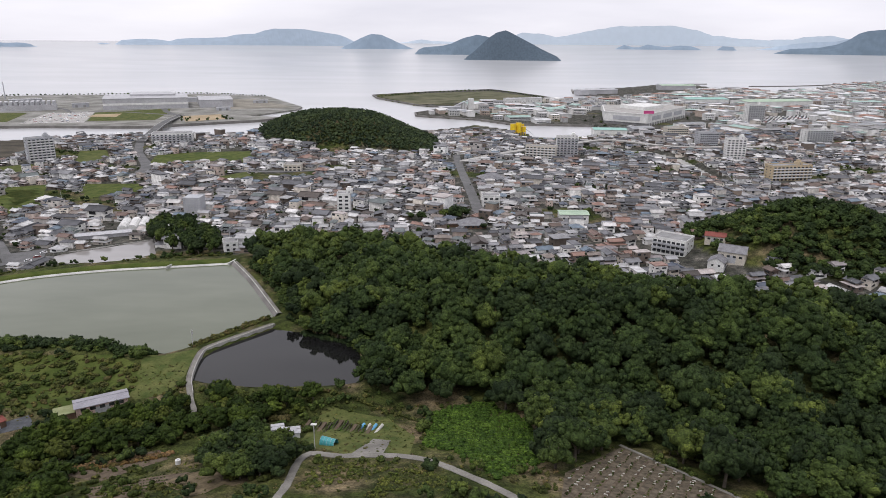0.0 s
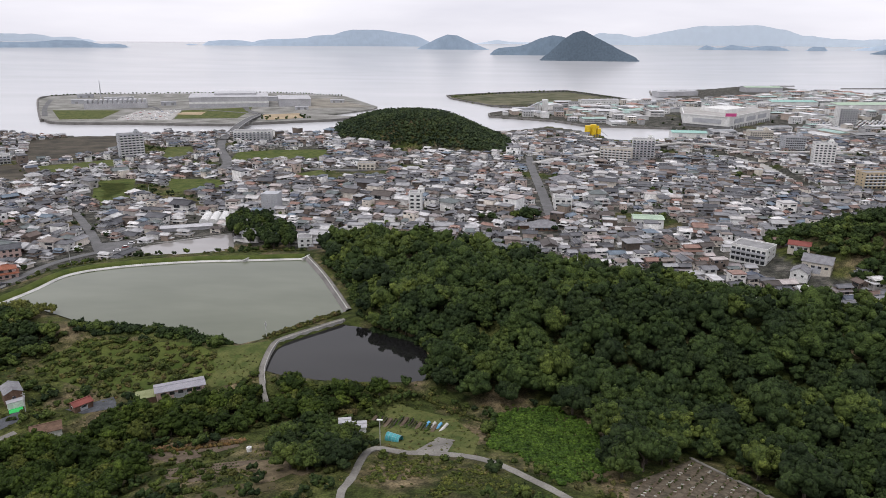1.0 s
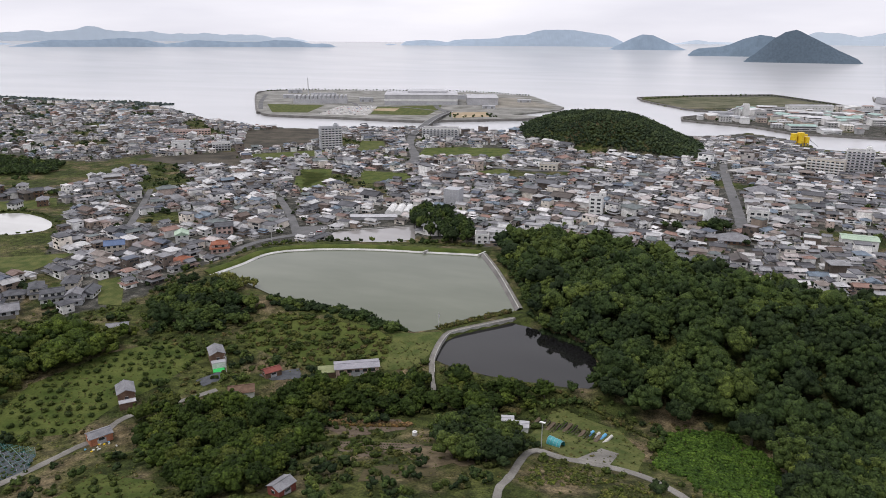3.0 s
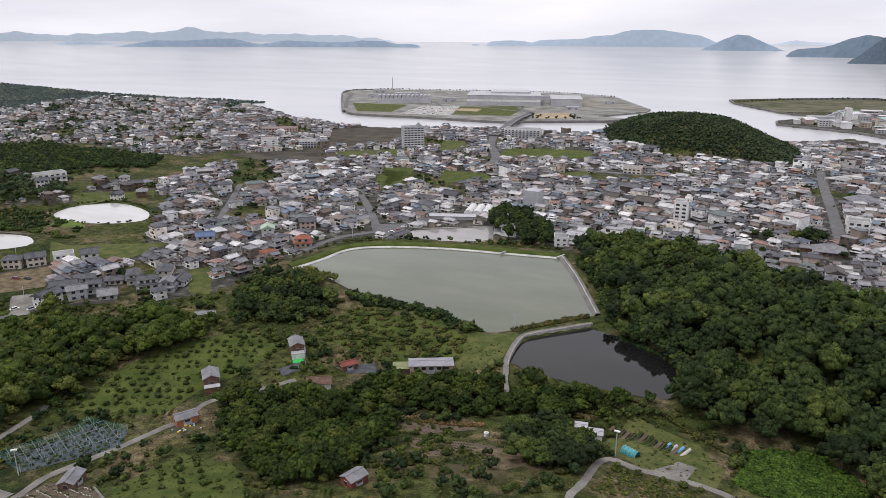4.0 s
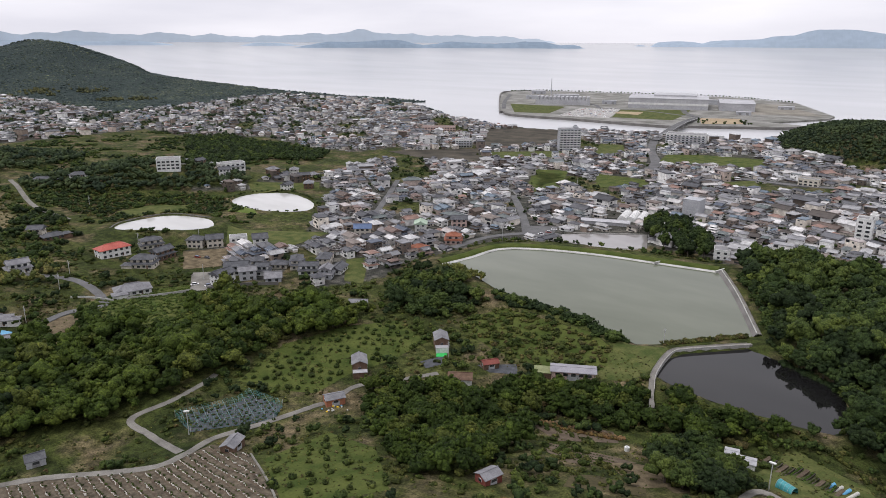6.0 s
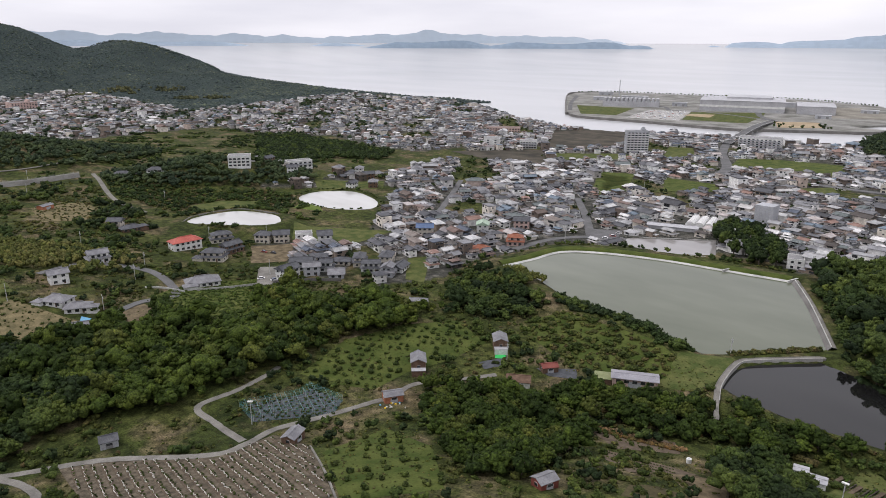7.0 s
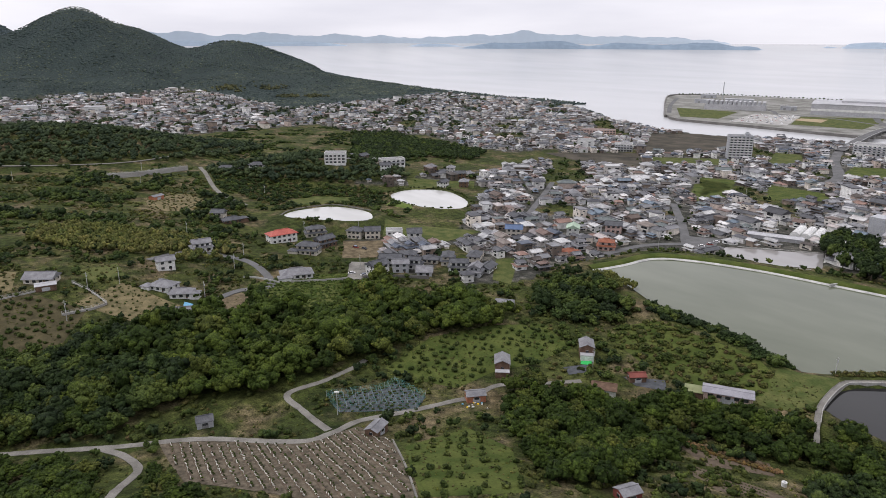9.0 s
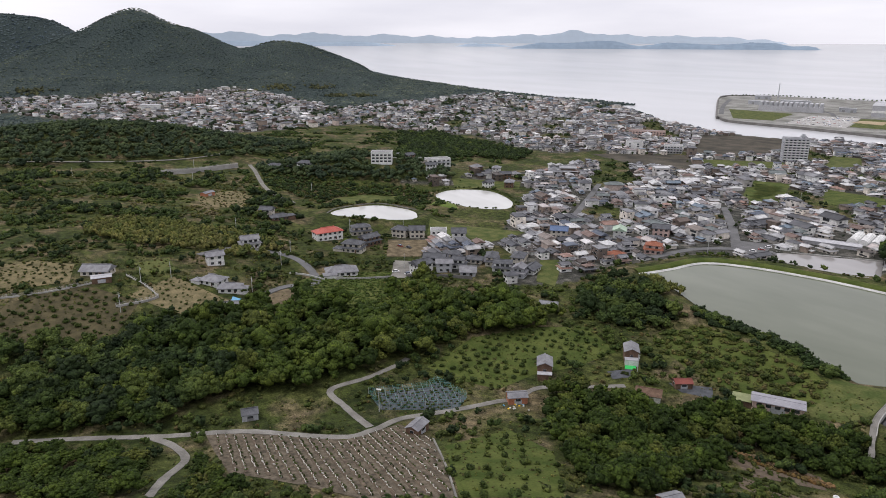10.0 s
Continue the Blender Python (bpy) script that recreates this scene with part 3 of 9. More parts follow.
# ---- land, shaped round ponds and shores ----
PONDS = {  # outline, water level, crest of its bank, width of crest, foot of bank
    "big": (POND_BIG, 12.6, 14.4, 8.0, 17.0), "dark": (POND_DARK, 13.0, 14.2, 3.0, 9.0), "pale": (POND_PALE, 10.8, 11.6, 2.0, 7.0),
    "west": (POND_WEST, 14.0, 15.0, 4.0, 10.0), "round": (POND_ROUND, 10.0, 11.0, 4.0, 10.0)}
FLAT = [FIELD_LONG, FIELD_EAST, FIELD_A, FIELD_B, FIELD_C, FIELD_D, SOIL_A, SOIL_B, FIELD_F, FIELD_G, FIELD_H, FIELD_W1, FIELD_W2, GROVE_EAST, LOT_W, LOT_N, PARKING]
ROADS = [(FARM_ROAD, 3.6), (BRANCH_ROAD, 3.2), (LOWER_ROAD, 3.2), (GARDEN_PATH, 2.6), (DAM_PATH, 3.0), (BRIDGE_ROAD, 11.0), (AVENUE, 12.0),
         (CROSS_ROAD, 8.0), (WEST_LANE, 4.5), (HILL_LANE, 4.0), (VALLEY_LANE, 4.5), (STREET_B, 6.0), (STREET_C, 5.0), (STREET_D, 5.0)]


def height(x, y):
    """Height of the land's surface."""
    x, y = np.asarray(x, float), np.asarray(y, float)
    z = rise(x, y)
    for poly, level, crest, w, foot in PONDS.values():
        cx, cy = np.mean(poly, 0)
        near = np.hypot(x - cx, y - cy) < 170
        if not near.any():
            continue
        d = edge_distance(x[near], y[near], poly)
        in_it = inside(x[near], y[near], poly)
        zz = z[near]
        if level in (12.6, 13.0, 14.0, 10.0):
            zz = crest + (zz - crest) * smooth(d, w, foot + 12)
        else:
            zz = np.where(d < foot, np.maximum(zz - 0, crest) * (1 - smooth(d, w, foot)) + zz * smooth(d, w, foot), zz)
        edge = level - 0.3 + (zz - level + 0.3) * smooth(d, 0.0, 7.0 if level == 12.6 else 1.8)
        if level == 12.6:
            edge = np.where(d < 5.0, np.minimum(edge, level - 0.2 + 0.3 * d), edge)
        z[near] = np.where(in_it, level - 0.3 - 1.5 * smooth(d, 0, 4), edge)
    near = (np.abs(x - 260) < 80) & (np.abs(y - 800) < 180)
    if near.any():
        z[near] = np.where(inside(x[near], y[near], CANAL), -1.0, z[near])
    land = inside(x, y, LAND)
    return np.where(land, z, -4.0)


def height_at(x, y):
    return float(height(np.array([float(x)]), np.array([float(y)]))[0])


def make_ground():
    az = np.radians(np.concatenate([np.arange(-38, 96, 0.25), np.arange(96, 322, 4.0)]))
    rr = [0.0, 20.0, 40.0, 60.0, 80.0]
    while rr[-1] < 4950:
        rr.append(rr[-1] + (max(1.1, rr[-1] * 0.0125) if rr[-1] < 1500 else rr[-1] * 0.02))
    rr = np.array(rr)
    x, y = (-np.outer(rr, np.sin(az))).ravel(), np.outer(rr, np.cos(az)).ravel()
    z = height(x, y)
    r = np.hypot(x, y)
    nr, na = len(rr), len(az)
    i, j = np.meshgrid(np.arange(nr - 1), np.arange(na), indexing="ij")
    j2 = (j + 1) % na
    f = np.stack([i * na + j, (i + 1) * na + j, (i + 1) * na + j2, i * na + j2], -1).reshape(-1, 4)
    me = mesh_of("ground", np.stack([x, y, z], 1), f[:, ::-1], [M_GROUND], smooth_faces=True)
    t = town_amount(x, y)
    me.attributes.new("town", "FLOAT", "POINT").data.foreach_set("value", t.astype(np.float32))
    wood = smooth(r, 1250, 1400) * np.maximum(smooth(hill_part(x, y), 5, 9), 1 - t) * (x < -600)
    me.attributes.new("hazed_wood", "FLOAT", "POINT").data.foreach_set("value", wood.astype(np.float32))
    tagged(new("ground", me), "rolling green land with paved town ground and woods", "ground", kind="structure")


def hill_part(x, y):
    """How far the wooded hills rise out of the plain."""
    z = ridge_part(x, y)
    for az, d, h, lx, ly, turn in HILLS:
        cx, cy = pol(az, d)
        a = math.radians(turn)
        u = (x - cx) * math.cos(a) + (y - cy) * math.sin(a)
        v = -(x - cx) * math.sin(a) + (y - cy) * math.cos(a)
        z = z + h * np.exp(-0.5 * (np.sqrt((u / lx) ** 2 + (v / ly) ** 2) * 1.25) ** 2.3)
    return z


def garden_gap(x, y):
    """Where small fields, groves and gardens break up the town."""
    f = np.sin(x / 31 + 1.9 * np.sin(y / 47)) + np.sin(y / 27 + 1.7 * np.sin(x / 41)) + 0.7 * np.sin((x + y) / 19)
    return f > np.where(x < -420, 1.25, 1.75)


def town_amount(x, y):
    t = inside(x, y, TOWN) | (inside(x, y, LAND) & (y > 1060) & (x > -60) & (x < 2000))
    t = t & (hill_part(x, y) < 5) & ~(garden_gap(x, y) & (np.hypot(x, y) < 1600))
    for p in FLAT:
        if p not in (LOT_N, PARKING, LOT_W):
            t &= ~inside(x, y, p)
    return t.astype(float)


make_ground()


def far(r_true):
    """Distances beyond 3 km are drawn together, so that the far shore stays in reach; heights keep their angle."""
    return r_true if r_true < 3000 else 3000 + 1900 * (r_true - 3000) / (1900 + r_true - 3000)


def sea_level(r_true):
    return EYE_Z * (1 - far(r_true) / r_true)


def make_sea():
    rt = np.concatenate([np.linspace(500, 3000, 40), np.geomspace(3050, 27000, 60)])
    az = np.radians(np.arange(-70, 80.1, 0.5))
    r = np.array([far(v) for v in rt])
    z = np.array([sea_level(v) if v > 3000 else 0.0 for v in rt])
    x, y = (-np.outer(r, np.sin(az))).ravel(), np.outer(r, np.cos(az)).ravel()
    zz = np.repeat(z, len(az))
    na = len(az)
    i, j = np.meshgrid(np.arange(len(r) - 1), np.arange(na - 1), indexing="ij")
    f = np.stack([i * na + j, i * na + j + 1, (i + 1) * na + j + 1, (i + 1) * na + j], -1).reshape(-1, 4)
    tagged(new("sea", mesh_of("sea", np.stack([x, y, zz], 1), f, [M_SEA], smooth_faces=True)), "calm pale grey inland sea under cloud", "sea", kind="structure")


make_sea()


def flat_polygon(name, poly, z, material, label, category, kind="structure"):
    me = bpy.data.meshes.new(name)
    bm = bmesh.new()
    f = bm.faces.new([bm.verts.new((x, y, z)) for x, y in poly])
    if f.normal.z < 0 or f.calc_area() and sum(poly[i - 1][0] * poly[i][1] - poly[i][0] * poly[i - 1][1] for i in range(len(poly))) < 0:
        f.normal_flip()
    bmesh.ops.triangulate(bm, faces=bm.faces[:])
    bm.to_mesh(me)
    bm.free()
    me.materials.append(material)
    return tagged(new(name, me), label, category, kind=kind)


for poly, level, mat_, label in ((POND_BIG, 12.6, M_POND, "large murky green irrigation pond behind a dam"), (POND_DARK, 13.0, M_DARK_POND, "small dark clear pond below a wood"),
                                 (POND_PALE, 10.8, M_GREY_POND, "pale shallow pond below the dam"), (POND_WEST, 14.0, M_PALE_POND, "bright pond reflecting the cloudy sky"),
                                 (POND_ROUND, 10.0, M_PALE_POND, "bright round pond beside the houses"), (CANAL, 0.6, M_PALE_POND, "narrow tidal canal between walls")):
    flat_polygon("water", poly, level, mat_, label, "pond")


def spline(pts, step):
    """Points along a smooth line through pts."""
    p = np.array(pts, float)
    p = np.vstack([2 * p[0] - p[1], p, 2 * p[-1] - p[-2]])
    out = []
    for i in range(1, len(p) - 2):
        k = max(1, int(np.hypot(*(p[i + 1] - p[i])) / step))
        for s in np.arange(k) / k:
            a, b, c, d = p[i - 1:i + 3]
            out.append(0.5 * (2 * b + (c - a) * s + (2 * a - 5 * b + 4 * c - d) * s * s + (3 * b - a - 3 * c + d) * s ** 3))
    out.append(p[-2])
    return np.array(out)


def sideways(line):
    t = np.gradient(line, axis=0)
    t /= np.maximum(np.hypot(t[:, 0], t[:, 1])[:, None], 1e-9)
    return np.stack([-t[:, 1], t[:, 0]], 1)


def ribbon(name, pts, width, material, label, category="road", lift=0.12, step=2.0, z=None, thick=0.0, offset=0.0):
    """A road or path laid on the land along a line."""
    line = spline(pts, step)
    s = sideways(line)
    rng = np.random.default_rng(len(pts) * 7 + int(width * 10))
    w = width / 2 * (1 + 0.06 * rng.standard_normal(len(line)))[:, None]
    cols = [line + s * (offset + w * k) for k in (-1, -0.5, 0, 0.5, 1)]
    n = len(line)
    xy = np.concatenate(cols)
    if z is None:
        zz = np.maximum.reduce([height(c[:, 0], c[:, 1]) for c in cols])
        zz = np.convolve(np.pad(zz, 2, mode="edge"), np.ones(5) / 5, "valid")
        zz = np.maximum(zz, height(cols[2][:, 0], cols[2][:, 1])) + lift
        zz = np.tile(zz, 5)
    else:
        zz = np.tile(np.broadcast_to(np.asarray(z, float), n), 5)
    v = np.column_stack([xy, zz])
    low = v[[*range(n), *range(4 * n, 5 * n)]].copy()
    low[:, 2] -= thick or 0.5
    v = np.vstack([v, low])
    f = [[c * n + i, (c + 1) * n + i, (c + 1) * n + i + 1, c * n + i + 1] for c in range(4) for i in range(n - 1)]
    f = [q[::-1] for q in f]
    f += [[5 * n + i, i, i + 1, 5 * n + i + 1] for i in range(n - 1)]
    f += [[4 * n + i, 6 * n + i, 6 * n + i + 1, 4 * n + i + 1] for i in range(n - 1)]
    ob = new(name, mesh_of(name, v, np.array(f), [material]))
    return tagged(ob, label, category, kind="structure")


def patch(name, poly, material, label, category, lift=0.1, cell=4.0, kind="structure"):
    """A field or yard laid on the land inside an outline."""
    p = np.array(poly, float)
    lo, hi = p.min(0), p.max(0)
    bm = bmesh.new()
    f = bm.faces.new([bm.verts.new((x, y, 0)) for x, y in poly])
    for ax in (0, 1):
        for c in np.arange(lo[ax] + cell, hi[ax], cell):
            co, no = [0, 0, 0], [0, 0, 0]
            co[ax], no[ax] = c, 1
            bmesh.ops.bisect_plane(bm, geom=bm.verts[:] + bm.edges[:] + bm.faces[:], plane_co=co, plane_no=no)
    xs = np.array([v.co[:2] for v in bm.verts])
    zs = height(xs[:, 0], xs[:, 1]) + lift
    for v, z in zip(bm.verts, zs):
        v.co.z = z
    bmesh.ops.recalc_face_normals(bm, faces=bm.faces[:])
    if sum(f.normal.z for f in bm.faces) < 0:
        bmesh.ops.reverse_faces(bm, faces=bm.faces[:])
    me = bpy.data.meshes.new(name)
    bm.to_mesh(me)
    bm.free()
    me.materials.append(material)
    return tagged(new(name, me), label, category, kind=kind)


# ---- roads, fields, yards ----
for pts, w, m_, label in ((FARM_ROAD, 2.6, M_ROAD, "narrow pale concrete farm road"), (BRANCH_ROAD, 2.6, M_ROAD, "narrow winding concrete farm lane"),
                          (LOWER_ROAD, 2.7, M_ROAD, "pale concrete lane between shrubs"), (GARDEN_PATH, 2.2, M_ROAD, "pale dirt lane past vegetable beds"),
                          (WEST_LANE, 3.8, M_ROAD, "pale lane winding up the valley"), (HILL_LANE, 4.0, M_ROAD, "lane along a wooded hillside"),
                          (VALLEY_LANE, 4.5, M_ASPHALT, "asphalt lane between farmhouses"), (AVENUE, 8.5, M_ASPHALT, "broad grey town avenue"),
                          (BRIDGE_ROAD, 11.0, M_ASPHALT, "curving asphalt road towards a bridge"), (CROSS_ROAD, 9.0, M_ASPHALT, "straight asphalt town road"),
                          (STREET_B, 6.0, M_ASPHALT, "asphalt side street between houses"), (STREET_C, 5.0, M_ASPHALT, "asphalt side street between houses"),
                          (STREET_D, 5.0, M_ASPHALT, "asphalt street below the dam")):
    ribbon("road", pts, w, m_, label, "road", 0.15)
for poly, m_, label in ((FIELD_LONG, M_FIELD, "large green paddy field in the town"), (FIELD_EAST, M_GRASS, "small green field beside houses"), (FIELD_A, M_FIELD, "green crop field among houses"),
                        (FIELD_B, M_FIELD, "green allotment among houses"), (FIELD_C, M_GRASS, "flat olive field near the coast"), (FIELD_D, M_SOIL, "dark fallow field"),
                        (SOIL_A, M_SOIL, "dark tilled field near the shore"), (SOIL_B, M_GRASS, "pale green strip of field"), (FIELD_F, M_GRASS, "green meadow above the round pond"),
                        (FIELD_G, M_GRASS, "green meadow between ponds and houses"), (FIELD_H, M_GRASS, "narrow green vegetable field"), (FIELD_W1, M_FIELD, "green field among houses"),
                        (FIELD_W2, M_FIELD, "green field among houses"), (LOT_W, M_ROAD, "pale concrete yard beside a house"), (LOT_N, M_DRYSOIL, "bare yellowish gravel lot"),
                        (PARKING, M_ASPHALT, "asphalt car park below the dam")):
    patch("field", poly, m_, label, "field", 0.15, 8.0)
for poly, m_, label in ((TERRACE_A, M_DRYGRASS, "dry yellowish grass terrace with small bushes"), (TERRACE_B, M_GRASS, "green grass terrace beside a farmhouse"), (TERRACE_C, M_FIELD, "lush green overgrown field"),
                        (TERRACE_D, M_DRYSOIL, "bare brown earth beside the lane"), (TERRACE_E, M_DRYGRASS, "brownish rough slope below a lane"), (TERRACE_F, M_GRASS, "bright green vegetable terrace near a pond")):
    patch("field", poly, m_, label, "field", 0.15, 4.0)
patch("field", PLOT, M_PLOTSOIL, "dry straw-covered orchard plot with rows of young trees", "field", 0.1, 3.0)
patch("field", PLOT_EAST, M_PLOTSOIL, "dry straw-covered plot with rows of young trees", "field", 0.1, 3.0)


# ---- factory island across the channel ----
M_YARD = surface("grey_yard_paving", (0.12, 0.12, 0.1), (0.29, 0.285, 0.265), 0.03, 0.3, 0.9, 0.2, 0.05)

def slab(name, poly, z0, z1, material, label, category):
    bm = bmesh.new()
    f = bm.faces.new([bm.verts.new((x, y, z0)) for x, y in poly])
    top = bmesh.ops.extrude_face_region(bm, geom=[f])
    for v in top["geom"]:
        if isinstance(v, bmesh.types.BMVert):
            v.co.z = z1
    bmesh.ops.recalc_face_normals(bm, faces=bm.faces[:])
    bmesh.ops.triangulate(bm, faces=[f for f in bm.faces if len(f.verts) > 4])
    me = bpy.data.meshes.new(name)
    bm.to_mesh(me)
    bm.free()
    me.materials.append(material)
    return tagged(new(name, me), label, category, kind="structure")


slab("reclaimed_island", ISLE, -5, 3.0, M_YARD, "flat reclaimed island with concrete sea walls", "island")


# ---- far islands ----
def true_distance(r):
    """The inverse of far()."""
    return r if r < 3000 else 3000 + 1900 * (r - 3000) / (4900 - r)


def island(name, r_true, crest, depth, material, label, seed, rough=0.02):
    """A wooded island or far range: crest is azimuth and height as an angle, in degrees, from one end to the other."""
    r = far(min(r_true, 26500))
    na, nd = 420, 13
    rng = np.random.default_rng(seed)
    c = np.array(sorted(crest), float)
    az = np.linspace(c[0, 0], c[-1, 0], na)
    wob = sum(np.sin(az * f_ + rng.uniform(0, 6)) / f_ ** 0.7 for f_ in (1.7, 3.3, 7.0, 13.0, 23.0)) * rough
    ends = smooth(az, c[0, 0], c[0, 0] + 0.3) * smooth(-az, -c[-1, 0], -c[-1, 0] + 0.3)
    base = math.degrees(math.atan(-EYE_Z / min(r_true, 26500)))
    el = np.maximum(np.interp(az, c[:, 0], c[:, 1]) - base, 0) * (0.25 + 0.75 * ends) + wob * ends
    el = np.convolve(np.pad(el, 1, mode="edge"), (0.25, 0.5, 0.25), "valid")
    ridge = np.tan(np.radians(np.maximum(el, 0.0) + base)) * r + EYE_Z
    v, t = [], np.linspace(-1, 1, nd)
    for k in range(nd):
        rr = r + t[k] * depth
        foot = sea_level(true_distance(rr)) - 1.0
        spur = np.convolve(rng.standard_normal(na + 12), np.ones(13) / 13, "valid")
        prof = (1 - abs(t[k])) * (1 + 0.25 * spur * abs(t[k]))
        v.append(np.column_stack([-rr * np.sin(np.radians(az)), rr * np.cos(np.radians(az)), foot + np.maximum(ridge - foot, 0) * prof]))
    v = np.concatenate(v)
    i, j = np.meshgrid(np.arange(nd - 1), np.arange(na - 1), indexing="ij")
    f = np.stack([i * na + j, i * na + j + 1, (i + 1) * na + j + 1, (i + 1) * na + j], -1).reshape(-1, 4)
    ob = new(name, mesh_of(name, v, f, [material]))
    return tagged(ob, label, "island", kind="structure")


def hazed_land(name, colour, grain=0.05, size=0.03):
    """Woods so far off that single trees no longer show, with haze put into the colour."""
    m, n, l, b = nodes_of(name, 0.95, 0.0, 0.02)
    g = ramp_node(n, [(0.35, tuple(c * (1 - grain) for c in colour)), (0.65, tuple(c * (1 + grain) for c in colour))])
    l.new(noise_node(n, l, size, 6), g.inputs[0])
    l.new(g.outputs[0], b.inputs["Base Color"])
    return m


# blues grow paler with distance: the sea haze is put into each base colour
M_ISLE1 = hazed_land("hazed_woods_near", (0.09, 0.12, 0.15), 0.1, 0.09)
M_ISLE1B = hazed_land("hazed_woods_headland", (0.15, 0.2, 0.25), 0.08)
M_ISLE2 = hazed_land("hazed_woods_mid", (0.24, 0.305, 0.375), 0.06)
M_ISLE3 = hazed_land("hazed_woods_blue", (0.36, 0.435, 0.515), 0.04)
M_ISLE4 = hazed_land("hazed_woods_pale", (0.5, 0.575, 0.645), 0.02)
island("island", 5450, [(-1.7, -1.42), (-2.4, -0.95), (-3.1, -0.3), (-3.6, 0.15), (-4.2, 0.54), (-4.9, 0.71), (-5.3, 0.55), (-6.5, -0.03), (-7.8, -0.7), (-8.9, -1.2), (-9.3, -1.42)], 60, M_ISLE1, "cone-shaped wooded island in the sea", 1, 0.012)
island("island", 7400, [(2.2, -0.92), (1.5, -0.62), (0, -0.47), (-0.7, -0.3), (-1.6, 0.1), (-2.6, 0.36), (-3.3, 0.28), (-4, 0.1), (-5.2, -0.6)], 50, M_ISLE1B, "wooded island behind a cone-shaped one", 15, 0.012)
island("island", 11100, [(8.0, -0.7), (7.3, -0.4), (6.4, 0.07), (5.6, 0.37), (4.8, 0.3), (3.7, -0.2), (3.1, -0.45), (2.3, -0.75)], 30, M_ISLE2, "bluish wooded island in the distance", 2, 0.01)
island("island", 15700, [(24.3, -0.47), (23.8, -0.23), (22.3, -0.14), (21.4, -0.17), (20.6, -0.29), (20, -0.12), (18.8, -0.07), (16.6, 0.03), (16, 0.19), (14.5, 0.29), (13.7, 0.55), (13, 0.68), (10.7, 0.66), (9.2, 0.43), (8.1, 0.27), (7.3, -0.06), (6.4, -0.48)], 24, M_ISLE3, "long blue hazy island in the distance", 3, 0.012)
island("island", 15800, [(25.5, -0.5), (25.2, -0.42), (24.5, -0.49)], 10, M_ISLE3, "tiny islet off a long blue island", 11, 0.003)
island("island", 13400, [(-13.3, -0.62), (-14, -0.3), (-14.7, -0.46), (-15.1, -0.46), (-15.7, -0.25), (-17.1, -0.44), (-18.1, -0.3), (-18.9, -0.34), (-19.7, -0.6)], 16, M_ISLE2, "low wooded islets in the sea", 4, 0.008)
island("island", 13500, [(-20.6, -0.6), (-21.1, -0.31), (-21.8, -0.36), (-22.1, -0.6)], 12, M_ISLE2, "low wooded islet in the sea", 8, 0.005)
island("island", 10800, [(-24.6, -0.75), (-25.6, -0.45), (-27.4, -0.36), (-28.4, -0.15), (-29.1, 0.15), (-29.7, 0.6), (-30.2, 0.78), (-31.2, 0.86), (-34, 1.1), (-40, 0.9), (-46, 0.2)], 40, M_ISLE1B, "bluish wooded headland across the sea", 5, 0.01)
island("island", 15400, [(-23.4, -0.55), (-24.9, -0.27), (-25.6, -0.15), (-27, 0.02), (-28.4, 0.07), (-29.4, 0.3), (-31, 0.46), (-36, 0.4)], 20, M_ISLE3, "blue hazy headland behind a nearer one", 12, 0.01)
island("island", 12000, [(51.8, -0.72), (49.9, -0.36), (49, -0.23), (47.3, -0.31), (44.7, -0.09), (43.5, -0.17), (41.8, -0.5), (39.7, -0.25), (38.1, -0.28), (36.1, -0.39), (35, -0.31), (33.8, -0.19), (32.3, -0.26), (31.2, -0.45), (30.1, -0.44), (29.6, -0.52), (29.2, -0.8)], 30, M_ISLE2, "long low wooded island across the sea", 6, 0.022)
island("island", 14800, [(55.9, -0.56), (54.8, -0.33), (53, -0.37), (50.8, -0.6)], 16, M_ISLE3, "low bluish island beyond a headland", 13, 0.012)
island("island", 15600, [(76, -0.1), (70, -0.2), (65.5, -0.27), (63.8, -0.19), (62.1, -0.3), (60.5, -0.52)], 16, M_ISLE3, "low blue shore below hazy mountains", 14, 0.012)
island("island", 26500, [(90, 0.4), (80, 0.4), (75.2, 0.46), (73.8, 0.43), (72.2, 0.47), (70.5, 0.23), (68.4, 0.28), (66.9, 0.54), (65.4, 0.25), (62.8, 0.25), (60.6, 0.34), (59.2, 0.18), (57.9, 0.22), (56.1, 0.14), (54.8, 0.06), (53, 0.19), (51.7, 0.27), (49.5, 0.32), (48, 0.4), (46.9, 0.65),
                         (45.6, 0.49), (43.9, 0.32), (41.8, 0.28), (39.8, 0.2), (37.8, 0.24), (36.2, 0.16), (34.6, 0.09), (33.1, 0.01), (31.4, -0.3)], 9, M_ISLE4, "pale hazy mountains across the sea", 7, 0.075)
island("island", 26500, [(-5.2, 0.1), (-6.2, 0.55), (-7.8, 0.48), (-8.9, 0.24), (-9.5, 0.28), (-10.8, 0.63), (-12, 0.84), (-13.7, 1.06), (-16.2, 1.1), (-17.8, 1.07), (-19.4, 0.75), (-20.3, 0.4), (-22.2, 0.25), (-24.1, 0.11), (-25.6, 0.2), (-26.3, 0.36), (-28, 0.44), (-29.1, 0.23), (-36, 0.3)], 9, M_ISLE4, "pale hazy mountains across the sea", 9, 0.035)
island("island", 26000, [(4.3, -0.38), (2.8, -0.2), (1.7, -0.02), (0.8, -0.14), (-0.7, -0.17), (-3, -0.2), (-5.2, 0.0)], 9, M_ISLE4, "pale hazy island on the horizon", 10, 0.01)

